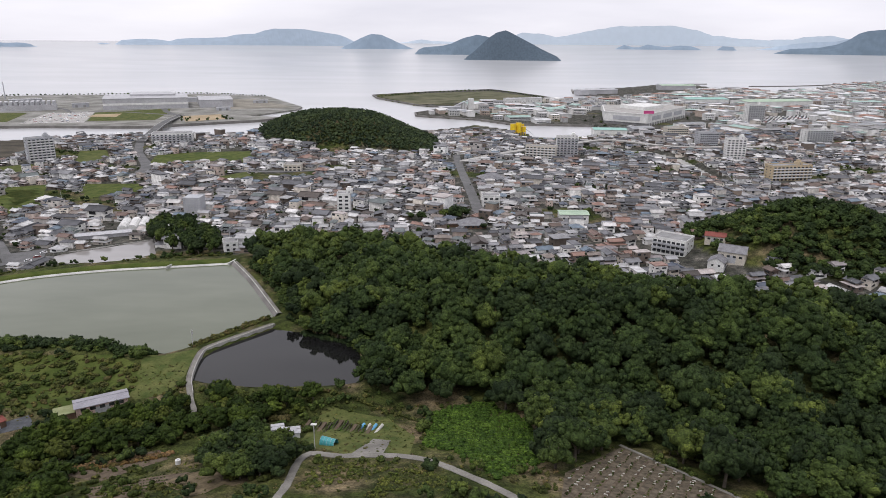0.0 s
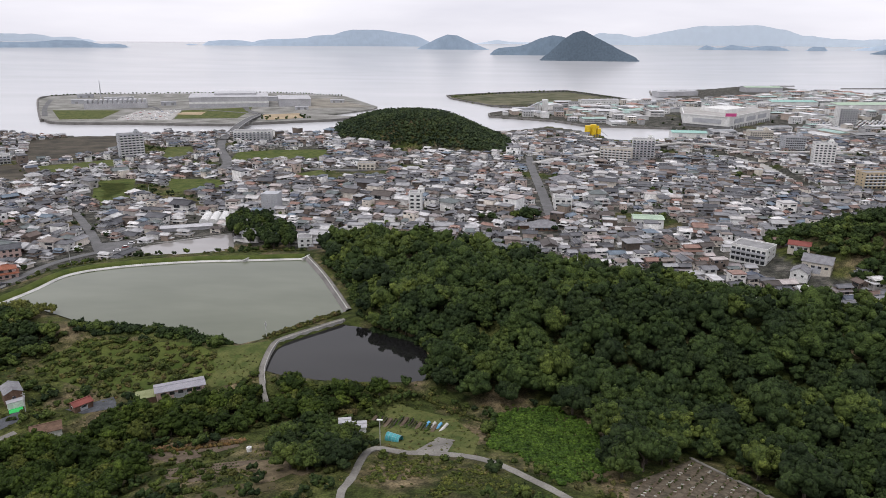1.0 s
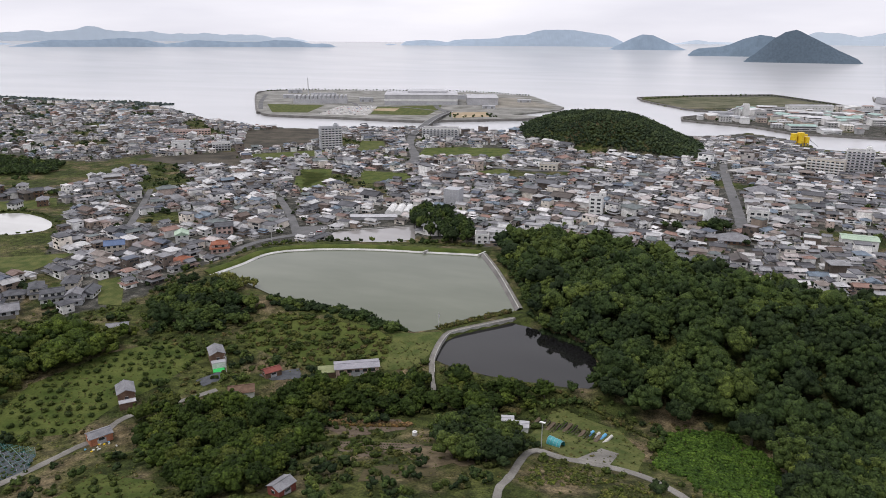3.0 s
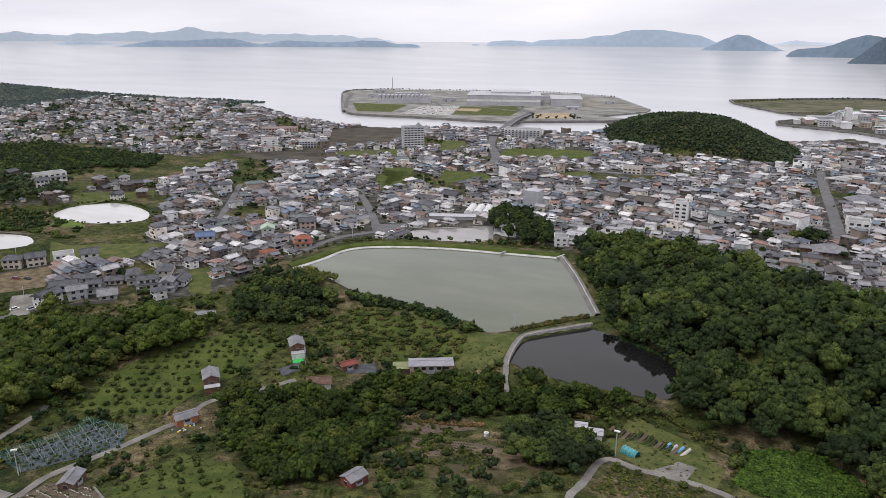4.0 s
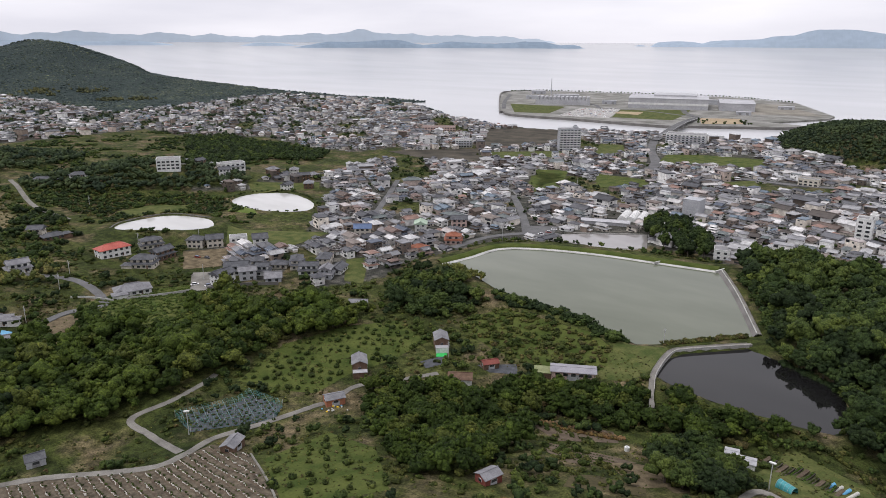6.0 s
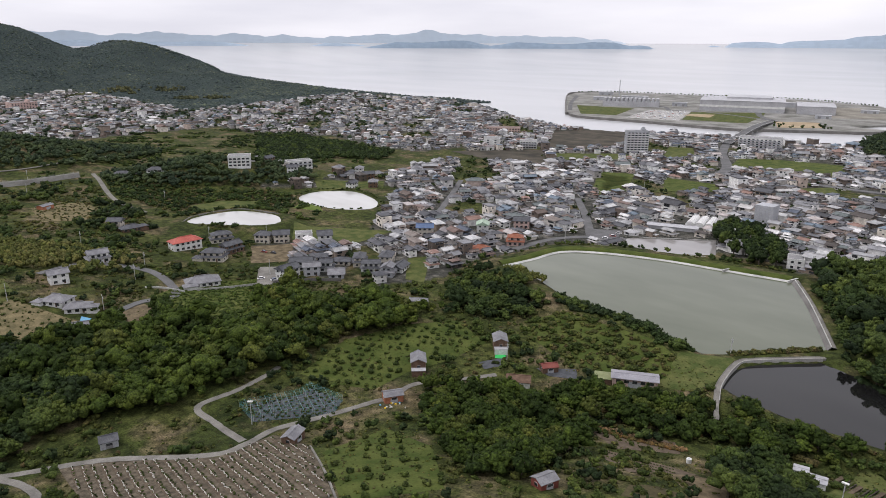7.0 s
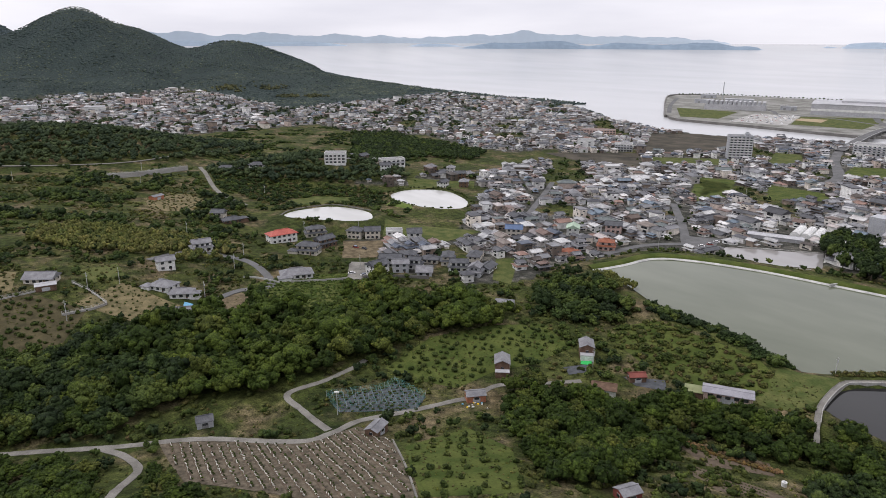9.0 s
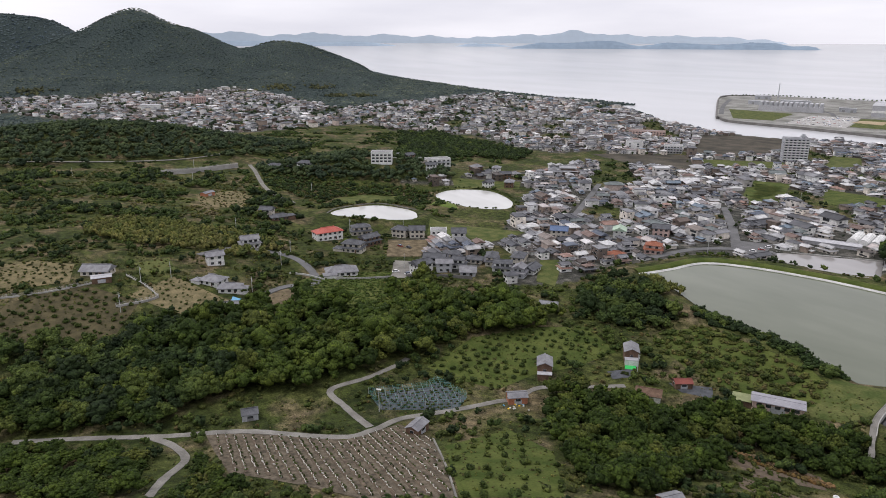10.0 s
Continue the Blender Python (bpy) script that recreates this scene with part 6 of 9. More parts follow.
M_MAROON = surface("maroon_boards", (0.16, 0.045, 0.035), (0.22, 0.065, 0.05), 0.3, 2.0, 0.7, 0.1, 0.02)
M_BRICK = surface("orange_brick", (0.34, 0.13, 0.07), (0.44, 0.19, 0.11), 0.6, 3.0, 0.85, 0.2, 0.03)
M_POLE = surface("grey_concrete_pole", (0.4, 0.4, 0.39), (0.5, 0.5, 0.49), 0.5, 3.0, 0.8, 0.05, 0.02)
M_TYRE = surface("black_rubber", (0.015, 0.015, 0.015), (0.03, 0.03, 0.03), 2.0, 9.0, 0.8, 0.1, 0.01)
M_OLIVE = surface("olive_sheet_roof", (0.17, 0.19, 0.08), (0.23, 0.25, 0.12), 0.3, 2.0, 0.6, 0.1, 0.02)
M_CARS = palette("car_paint", [(0.75, 0.75, 0.75), (0.05, 0.05, 0.055), (0.4, 0.41, 0.42), (0.78, 0.78, 0.78), (0.16, 0.2, 0.3), (0.3, 0.05, 0.04)], 0.1, 1.0, 0.3, 0.5)


def rooted(name, x, y, turn, label, category, group="", z=None):
    root = new(name)
    root.matrix_world = pose(x, y, height_at(x, y) if z is None else z, 0, 0, turn)
    return tagged(root, label, category, group)


def add(root, name, material, *boxes, label=""):
    bm = bmesh.new()
    for b in boxes:
        box(bm, *b)
    return part(name, bm, material, root, label)


def panes(root, w, z, ww, hh, count, y, turn=0.0, material=None):
    """A row of single windows along a wall."""
    for k in range(count):
        u = (k + 0.5) / count * w - w / 2
        c, s = math.cos(turn), math.sin(turn)
        ob = new("window", WINDOW)
        ob.parent = root
        ob.matrix_basis = pose(u * c + y * s, u * s - y * c, z, 0, 0, math.degrees(turn)) @ Matrix.Diagonal((ww, 1.5, hh, 1))


def apartment(label, x, y, turn, w, d, storeys, wall, balcony=True, bays=0, z=None, head=True, step=2.95):
    """A block of flats or offices with floors, balconies or window rows, parapet and roof hut."""
    root = rooted("apartment_block", x, y, turn, label, "building", z=z)
    h = storeys * step + 0.4
    add(root, "wall", wall, (-w / 2, w / 2, -d / 2, d / 2, -2, h))
    p = 0.9
    add(root, "parapet", wall, (-w / 2 - 0.1, w / 2 + 0.1, -d / 2 - 0.1, -d / 2 + 0.2, h, h + p), (-w / 2 - 0.1, w / 2 + 0.1, d / 2 - 0.2, d / 2 + 0.1, h, h + p),
        (-w / 2 - 0.1, -w / 2 + 0.2, -d / 2 + 0.2, d / 2 - 0.2, h, h + p), (w / 2 - 0.2, w / 2 + 0.1, -d / 2 + 0.2, d / 2 - 0.2, h, h + p))
    add(root, "roof", M_SLATE, (-w / 2 + 0.2, w / 2 - 0.2, -d / 2 + 0.2, d / 2 - 0.2, h, h + 0.12))
    if head:
        hut = add(root, "roof_hut", wall, (w * 0.18, w * 0.18 + 5, -d / 4, d / 4, h + 0.12, h + 3.4), (w * 0.18 + 1, w * 0.18 + 4, -d / 8, d / 8, h + 3.4, h + 5.2))
        add(hut, "hut_door", M_SLATE, (w * 0.18 + 2, w * 0.18 + 2.9, -d / 4 - 0.05, -d / 4 + 0.02, h + 0.12, h + 2.1))
    bays = bays or max(2, int(w / 4.2))
    for i in range(storeys):
        z0 = i * step + 0.3
        if balcony and i:
            add(root, "balcony", M_WHITE if wall is not M_WHITE else M_GREY, (-w / 2 + 0.2, w / 2 - 0.2, -d / 2 - 1.4, -d / 2, z0 - 0.15, z0), (-w / 2 + 0.2, w / 2 - 0.2, -d / 2 - 1.4, -d / 2 - 1.28, z0, z0 + 1.05))
        panes(root, w - 0.6, z0 + 0.25, min(2.6, w / bays * 0.72), 1.9 if balcony else 1.5, bays, d / 2)
        panes(root, d - 1.0, z0 + 0.8, 1.3, 1.2, max(1, int(d / 6)), w / 2, math.pi / 2)
        panes(root, d - 1.0, z0 + 0.8, 1.3, 1.2, max(1, int(d / 6)), w / 2, -math.pi / 2)
    return root


def shed(label, x, y, turn, w, d, h, wall, roof, pitch=0.16, category="warehouse", name="warehouse", doors=2, z=None, vents=True, wins=0):
    """A gabled hall or hut: walls, two roof sheets with eaves, ridge, doors and windows."""
    root = rooted(name, x, y, turn, label, category, z=z)
    rz = d / 2 * pitch
    v, t = wall_shape(w, d, -1.5, h, rz)
    ob = new("wall", mesh_of("wall", v, np.array(t), [wall]))
    ob.parent = root
    o = 0.12 + min(0.5, w * 0.03)
    bm = bmesh.new()
    for s in (-1, 1):
        a = [(-w / 2 - o, s * (d / 2 + o), h - o * pitch + 0.05), (w / 2 + o, s * (d / 2 + o), h - o * pitch + 0.05), (w / 2 + o, 0, h + rz + 0.05), (-w / 2 - o, 0, h + rz + 0.05)]
        top = [bm.verts.new((px, py, pz + 0.14)) for px, py, pz in a]
        low = [bm.verts.new(q) for q in a]
        bm.faces.new(top)
        bm.faces.new(low[::-1])
        for i in range(4):
            bm.faces.new((low[i], low[(i + 1) % 4], top[(i + 1) % 4], top[i]))
    bmesh.ops.recalc_face_normals(bm, faces=bm.faces[:])
    part("roof", bm, roof, root)
    add(root, "ridge", roof, (-w / 2 - o, w / 2 + o, -0.18, 0.18, h + rz + 0.1, h + rz + 0.3))
    for k in range(doors):
        u = (k + 0.5) / doors * w - w / 2
        dw = min(5.0, w / doors * 0.4)
        add(root, "door", M_GREY if wall is not M_GREY else M_SLATE, (u - dw / 2, u + dw / 2, -d / 2 - 0.07, -d / 2 + 0.03, 0, min(h * 0.7, 4.5)))
    if wins:
        panes(root, w * 0.9, h * 0.5, min(1.8, w / wins * 0.6), min(1.3, h * 0.35), wins, d / 2)
        panes(root, d * 0.8, h * 0.5, 1.2, min(1.2, h * 0.35), max(1, int(d / 4)), w / 2, math.pi / 2)
        panes(root, d * 0.8, h * 0.5, 1.2, min(1.2, h * 0.35), max(1, int(d / 4)), w / 2, -math.pi / 2)
    if vents and w > 30:
        for k in range(int(w / 14)):
            u = (k + 0.5) / int(w / 14) * w - w / 2
            add(root, "roof_vent", M_METAL, (u - 0.8, u + 0.8, -0.8, 0.8, h + rz + 0.25, h + rz + 1.4))
    return root


def named_house(label, x, y, turn, w, d, storeys, wall, roof, kind="hip", skirt=True, annex=None, name="house"):
    """A single house with its own size and place."""
    root = rooted(name, x, y, turn, label, "house")
    h = 2.9 * storeys
    w2, d2 = (w - 1.8, d - 1.4) if skirt and storeys > 1 else (w, d)
    shapes = [wall_shape(w, d, -2, 2.9)] + ([wall_shape(w2, d2, 2.9, h)] if storeys > 1 else [])
    rz = d2 * 0.24
    if kind == "gable":
        shapes.append(wall_shape(w2, d2, h - 0.2, h, rz - 0.15))
    for sh in shapes:
        ob = new("wall", mesh_of("wall", sh[0], np.array(sh[1]), [wall]))
        ob.parent = root
    if kind == "flat":
        add(root, "roof", M_SLATE, (-w2 / 2 + 0.2, w2 / 2 - 0.2, -d2 / 2 + 0.2, d2 / 2 - 0.2, h, h + 0.15))
        add(root, "parapet", wall, (-w2 / 2 - 0.05, w2 / 2 + 0.05, -d2 / 2 - 0.05, -d2 / 2 + 0.2, h, h + 0.6), (-w2 / 2 - 0.05, w2 / 2 + 0.05, d2 / 2 - 0.2, d2 / 2 + 0.05, h, h + 0.6),
            (-w2 / 2 - 0.05, -w2 / 2 + 0.2, -d2 / 2 + 0.2, d2 / 2 - 0.2, h, h + 0.6), (w2 / 2 - 0.2, w2 / 2 + 0.05, -d2 / 2 + 0.2, d2 / 2 - 0.2, h, h + 0.6))
    else:
        v, t = roof_shape(w2, d2, h, rz, 0.75, kind)
        new("roof", mesh_of("roof", v, np.array(t), [roof])).parent = root
        add(root, "ridge", roof, (-w2 * 0.22 if kind == "hip" else -w2 / 2 - 0.7, w2 * 0.22 if kind == "hip" else w2 / 2 + 0.7, -0.2, 0.2, h + rz - 0.08, h + rz + 0.22))
    if skirt and storeys > 1:
        v, t = skirt_shape(w2, d2, 2.95, 0.9 + 0.7, 0.75)
        new("lower_roof", mesh_of("lower_roof", v, np.array(t), [roof])).parent = root
    if annex:
        ax, ay, aw, ad = annex
        v, t = wall_shape(aw, ad, -2, 2.7)
        ob = new("annex_wall", mesh_of("annex_wall", v, np.array(t), [wall]))
        ob.parent, ob.location = root, (ax, ay, 0)
        v, t = roof_shape(aw, ad, 2.7, 0.9, 0.5, "hip")
        ob = new("annex_roof", mesh_of("annex_roof", v, np.array(t), [roof]))
        ob.parent, ob.location = root, (ax, ay, 0)
    for i in range(storeys):
        lw, ld = (w, d) if i == 0 else (w2, d2)
        panes(root, lw - 1.2, 0.75 + 2.95 * i, 1.7, 1.35, max(2, int(lw / 3.2)), ld / 2)
        panes(root, lw - 1.2, 0.9 + 2.95 * i, 1.5, 1.1, 2, ld / 2, math.pi)
        panes(root, ld - 1.2, 0.95 + 2.95 * i, 1.3, 1.1, 2, lw / 2, math.pi / 2)
        panes(root, ld - 1.2, 0.95 + 2.95 * i, 1.3, 1.1, 2, lw / 2, -math.pi / 2)
    door = add(root, "door", M_BROWN, (w * 0.2, w * 0.2 + 0.95, -d / 2 - 0.06, -d / 2 + 0.02, 0, 2.05))
    add(door, "handle", M_METAL, (w * 0.2 + 0.8, w * 0.2 + 0.86, -d / 2 - 0.12, -d / 2 - 0.06, 0.95, 1.1))
    return root


def pole(x, y, h=9.0, arm=True, lamp=False):
    root = rooted("utility_pole", x, y, (x * 7) % 90, "grey concrete utility pole beside a lane" if not lamp else "grey pole with a lamp head beside a lane", "pole", "utility poles")
    part("shaft", rod(bmesh.new(), (0, 0, -0.5), (0, 0, h), 0.17, 0.11, 8), M_POLE, root)
    if arm:
        part("crossarm", boxed(-0.9, 0.9, -0.05, 0.05, h - 0.9, h - 0.78), M_POLE, root)
        part("transformer", rod(bmesh.new(), (0.35, 0.1, h - 2.3), (0.35, 0.1, h - 1.4), 0.24, 0.24, 8), M_GREY, root)
    if lamp:
        part("lamp_head", boxed(-0.9, 0.9, -0.35, 0.35, h - 0.15, h + 0.15), M_WHITE, root)


def car(x, y, turn, tone, label, z=None):
    root = rooted("car", x, y, turn, label, "car", "parked cars", z=z)
    bm = boxed(-2.1, 2.1, -0.83, 0.83, 0.28, 0.85)
    bmesh.ops.bevel(bm, geom=bm.edges[:], offset=0.12, segments=2, affect="EDGES")
    ob = part("body", bm, M_CARS, root)
    ob.data.attributes.new("tone", "FLOAT", "FACE").data.foreach_set("value", np.full(len(ob.data.polygons), tone, np.float32))
    bm = boxed(-1.5, 1.3, -0.74, 0.74, 0.82, 1.45)
    for v in bm.verts:
        if v.co.z > 1.2:
            v.co.x *= 0.72
            v.co.y *= 0.88
    part("cabin", bm, M_GLASS, root)
    ob = part("car_roof", boxed(-1.05, 0.92, -0.62, 0.62, 1.452, 1.49), M_CARS, root)
    ob.data.attributes.new("tone", "FLOAT", "FACE").data.foreach_set("value", np.full(len(ob.data.polygons), tone, np.float32))
    for wx in (-1.3, 1.3):
        for wy in (-0.8, 0.8):
            wheel = part("wheel", rod(bmesh.new(), (wx, wy - 0.1, 0.31), (wx, wy + 0.1, 0.31), 0.31, 0.31, 10), M_TYRE, root)
            part("rim", rod(bmesh.new(), (wx, wy - 0.105, 0.31), (wx, wy + 0.105, 0.31), 0.18, 0.18, 8), M_METAL, wheel)
    return root


def wall_along(name, pts, h, thick, material, label, rail=False, z=None, base=-1.0):
    """A wall or parapet along a line on the ground."""
    line = spline(pts, 2.5)
    s = sideways(line)
    zz = height(line[:, 0], line[:, 1]) if z is None else np.full(len(line), z)
    n = len(line)
    a, b = line + s * thick / 2, line - s * thick / 2
    v = np.vstack([np.column_stack([a, zz + base]), np.column_stack([b, zz + base]), np.column_stack([a, zz + h]), np.column_stack([b, zz + h])])
    f = []
    for i in range(n - 1):
        f += [[i, i + 1, 2 * n + i + 1, 2 * n + i], [n + i + 1, n + i, 3 * n + i, 3 * n + i + 1], [2 * n + i, 2 * n + i + 1, 3 * n + i + 1, 3 * n + i]]
    f += [[0, 2 * n, 3 * n, n], [n - 1, 2 * n - 1, 4 * n - 1, 3 * n - 1]]
    ob = tagged(new(name, mesh_of(name, v, np.array(f), [material])), label, "wall", kind="structure")
    if rail:
        bm = bmesh.new()
        for i in range(0, n, 1):
            rod(bm, (*line[i], zz[i] + h), (*line[i], zz[i] + h + 1.0), 0.04, 0.04, 4)
        for i in range(n - 1):
            for k in (0.5, 1.0):
                rod(bm, (*line[i], zz[i] + h + k), (*line[i + 1], zz[i + 1] + h + k), 0.035, 0.035, 4)
        tagged(part("railing", bm, M_POLE, None), "pale metal railing along a wall", "railing", kind="structure")
    return ob


# sites kept free of ordinary houses: middle and radius
BIG_SITES += [(-454, 786, 22), (152, 850, 22), (118, 827, 22), (358, 852, 20), (556, 1261, 26), (363, 961, 22), (353, 704, 28), (534, 999, 28), (352, 1270, 125), (354, 1064, 24),
              (257, 1082, 34), (743, 1603, 95), (607, 1656, 62), (688, 2106, 60), (412, 1916, 70), (149, 420, 22), (170, 388, 20), (172, 421, 11), (98, 505, 15), (40, 557, 12),
              (-76, 531, 11), (-191, 526, 12), (-367, 954, 34), (-157, 730, 14), (113, 1053, 18), (37, 1425, 32), (179, 1585, 50), (-626, 708, 20), (-574, 721, 18),
              (-596, 319, 17), (-588, 378, 20), (-710, 829, 32), (-220, 484, 18), (-228, 455, 18), (-1620, 397, 36), (-1519, 289, 40), (-1628, 182, 30), (-220, 1092, 10)]
NEAR_SITES = [(-385, 38, 11), (-374, 38, 6), (-382, 97, 7), (-354, 88, 9), (-341, 92, 8), (-318, 86, 9), (-410, 126, 8), (-415, 180, 12), (-418, 206, 10), (-383, 183, 11), (-392, 198, 10),
              (-345, 157, 12), (-327, 199, 9), (-400, 227, 8), (-393, 235, 8), (-383, 246, 8), (-486, 164, 6), (-474, 169, 9), (-175, 104, 6), (-221, 63, 6), (-179, 150, 6), (-191, 174, 6),
              (-181, 213, 7), (-153, 211, 6), (-124, 224, 12), (-93, 129, 6), (-244, 223, 7), (-154, 193, 7), (-54, 205, 5), (-48, 202, 5), (-35, 193, 4), (-653, 232, 12), (-634, 255, 9), (-570, 144, 7), (22, 488, 15), (49, 680, 18), (-134, 425, 8), (10, 507, 9), (-15, 506, 6)]
ROW_HOUSES = [(-614, 335), (-621, 351), (-606, 355), (-591, 359), (-567, 357), (-566, 410), (-554, 415), (-562, 433), (-531, 420), (-541, 440), (-505, 380), (-499, 400)]
NEAR_SITES += [(-284, 313, 8), (-280, 342, 8), (-340, 317, 8), (-306, 380, 8), (-318, 352, 8)] + [(x, y, 8) for x, y in ROW_HOUSES]
BIG_SITES += NEAR_SITES


def set_buildings():
    apartment("tall grey ten-storey apartment tower with balconies", -454, 786, 43, 27, 14, 9, M_GREY, z=3.5)
    apartment("white nine-storey apartment tower with balconies", 152, 850, -6, 26, 14, 8, M_WHITE)
    apartment("beige five-storey apartment block", 118, 827, -17, 36, 12, 5, M_BEIGE, head=False)
    apartment("white slab-like apartment tower", 358, 852, -8, 23, 14, 8, M_WHITE, balcony=False)
    apartment("white round-fronted apartment tower near the mall", 556, 1261, 4, 30, 18, 10, M_WHITE)
    apartment("blue-grey office block with window rows", 363, 961, 3, 26, 18, 6, M_GREY, balcony=False, bays=9)
    apartment("long tan apartment block with balconies", 353, 704, 10, 44, 14, 5, M_TAN)
    apartment("pale apartment block with balconies", 534, 999, 11, 42, 15, 6, M_WHITE)
    apartment("beige office block with a stair tower", 354, 1064, 4, 33, 16, 4, M_BEIGE, balcony=False, bays=10)
    apartment("white three-storey public building with dark flat roof", 146, 422, -37, 21, 16, 3, M_WHITE, head=False, bays=7, step=3.0)
    apartment("small white apartment block in the town", 40, 557, 1, 14, 12, 3, M_WHITE, balcony=False, head=False)
    apartment("narrow white six-storey building in the town", -76, 531, 2, 10, 10, 5, M_WHITE, balcony=False)
    apartment("tan two-storey building by the road", -157, 730, 3, 18, 12, 2, M_BEIGE, balcony=False, head=False)
    apartment("long white parking building with open floors by the channel", -367, 954, 15, 52, 25, 4, M_WHITE, head=False, z=3, bays=10)
    apartment("white rendered hall in the plain", -626, 708, 39, 21, 20, 3, M_WHITE, balcony=False, head=False, bays=2)
    apartment("blue and white three-storey building", -574, 721, 39, 22, 16, 3, M_WHITE, bays=6, head=False)
    apartment("white hillside hotel with window rows", -596, 319, 57, 20, 14, 3, M_WHITE, balcony=False, bays=5, head=False)
    apartment("white two-storey building on a hillside", -588, 378, 75, 24, 12, 2, M_WHITE, head=False, bays=5)
    apartment("row of red-roofed flats near the coast", -710, 829, 39, 52, 12, 2, M_PINK, balcony=False, head=False, bays=12)
    apartment("pinkish stepped building at the mountain's foot", -1620, 397, 99, 50, 26, 4, M_PINK, balcony=False, bays=9)
    shed("pale works hall with a tower below the mountain", -1519, 289, 74, 36, 16, 9, M_WHITE, M_METAL)
    shed("long white-roofed hall below the mountain", -1628, 182, 66, 44, 16, 7, M_WHITE, M_METAL)
    shed("hall with an aqua sheet roof near the harbour", 257, 1082, -4, 50, 30, 7, M_WHITE, M_AQUA, 0.12)
    shed("wide pale hall with a green roof in the docks", 743, 1603, 14, 170, 60, 11, M_WHITE, M_GREENROOF, 0.1)
    shed("pale hall with aqua roof in the docks", 607, 1656, 5, 100, 50, 10, M_WHITE, M_AQUA, 0.1)
    shed("green-roofed warehouse on the quay", 688, 2106, 7, 105, 40, 13, M_METAL, M_GREENROOF, 0.12)
    shed("long warehouse on a pier", 412, 1916, 24, 120, 30, 11, M_METAL, M_METAL, 0.1)
    shed("row of pale buildings behind the wharf", 179, 1585, 21, 88, 20, 13, M_WHITE, M_METAL, 0.1, wins=12)
    shed("cream house with a large grey gabled roof", 172, 393, -31, 15, 10, 6.5, M_BEIGE, M_ROOFGREY, 0.6, "house", "house", 1, wins=4)
    shed("second gabled wing with a grey roof", 161, 387, 59, 10, 9, 5.2, M_WHITE, M_ROOFGREY, 0.55, "house", "house", 1, wins=3)
    shed("dark red-roofed house below the knoll", 172, 421, -24, 12, 9, 4.5, M_BEIGE, M_MAROON, 0.35, "house", "house", 1, wins=3)
    shed("house with a pale green sheet roof", 98, 505, -2, 21, 14, 7, M_WHITE, M_GREENROOF, 0.12, "building", "hall", 2, wins=5)
    root = rooted("scaffolded_building", -191, 526, -1, "building wrapped in grey scaffold sheeting", "building")
    add(root, "sheeting", M_GREY, (-6.4, 6.4, -6, 6, -1, 13.2))
    for k in range(6):
        u = -6.4 + k * 2.56
        add(root, "scaffold_pole", M_POLE, (u - 0.06, u + 0.06, -6.25, -6.1, 0, 13.8))
    for k in range(7):
        add(root, "scaffold_ledger", M_POLE, (-6.5, 6.5, -6.22, -6.12, 1.9 * k + 0.5, 1.9 * k + 0.6))
    # greenhouses with round roofs
    for k in range(3):
        root = rooted("greenhouse", -226.5 + 6.3 * k, 482 + 1.7 * k, 15, "white arched greenhouse with a ribbed plastic roof", "greenhouse", "arched greenhouses")
        bm = bmesh.new()
        prof = [(3.1 * math.cos(a), 1.4 + 2.4 * math.sin(a)) for a in np.linspace(0, math.pi, 11)]
        prof = [(3.1, -0.5)] + prof + [(-3.1, -0.5)]
        ends = [[bm.verts.new((px, yy, pz)) for px, pz in prof] for yy in (-12, 12)]
        for i in range(len(prof) - 1):
            bm.faces.new((ends[0][i], ends[0][i + 1], ends[1][i + 1], ends[1][i]))
        bm.faces.new(ends[0][::-1])
        bm.faces.new(ends[1])
        part("cover", bm, M_WHITE, root)
        for j in range(9):
            part("hoop", tube(bmesh.new(), [(px * 1.01, -12 + 3 * j, pz * 1.01) for px, pz in prof[1:-1]], 0.07), M_METAL, root)
    shed("long low greenhouse beside a pond", -228, 454, 23, 34, 7, 2.6, M_METAL, M_METAL, 0.3, "greenhouse", "greenhouse", 1, vents=False)
    # yellow harbour gantry: three fat drums on legs
    root = rooted("harbour_gantry", 113, 1050, 29, "bright yellow harbour crane drums on legs", "crane", z=1.5)
    for k, (u, r_, h_) in enumerate(((-9, 4.2, 19), (1, 4.6, 20), (10.5, 3.6, 14))):
        bm = rod(bmesh.new(), (u, 0, 6 if k else 0), (u, 0, h_), r_, r_, 14)
        part("drum", bm, M_YELLOW, root)
        for a in (0.8, 2.4, 3.9, 5.5):
            part("leg", rod(bmesh.new(), (u + r_ * 0.8 * math.cos(a), r_ * 0.8 * math.sin(a), 0), (u + r_ * 0.8 * math.cos(a), r_ * 0.8 * math.sin(a), 6.2), 0.4, 0.4, 6), M_YELLOW, root)
    part("bridge", boxed(-9, 10, -2, 2, 15, 18), M_YELLOW, root)
    part("jib", rod(bmesh.new(), (12, 0, 12), (26, -4, 1.5), 0.4, 0.3, 6), M_GREY, root)
    # cement works on the wharf
    root = rooted("cement_works", 37, 1425, 21, "pale cement works with silos and a sloping conveyor", "works", z=2.6)
    add(root, "hall", M_GREY, (-45, -4, -9, 9, -1, 9))
    add(root, "tower", M_WHITE, (17, 26, -5, 5, -1, 24))
    for k in range(3):
        part("silo", rod(bmesh.new(), (-1 + 6 * k, 3, -1), (-1 + 6 * k, 3, 15), 2.7, 2.7, 12), M_WHITE, root)
    part("conveyor", rod(bmesh.new(), (-22, 0, 6), (18, 0, 21), 1.5, 1.5, 6), M_METAL, root)
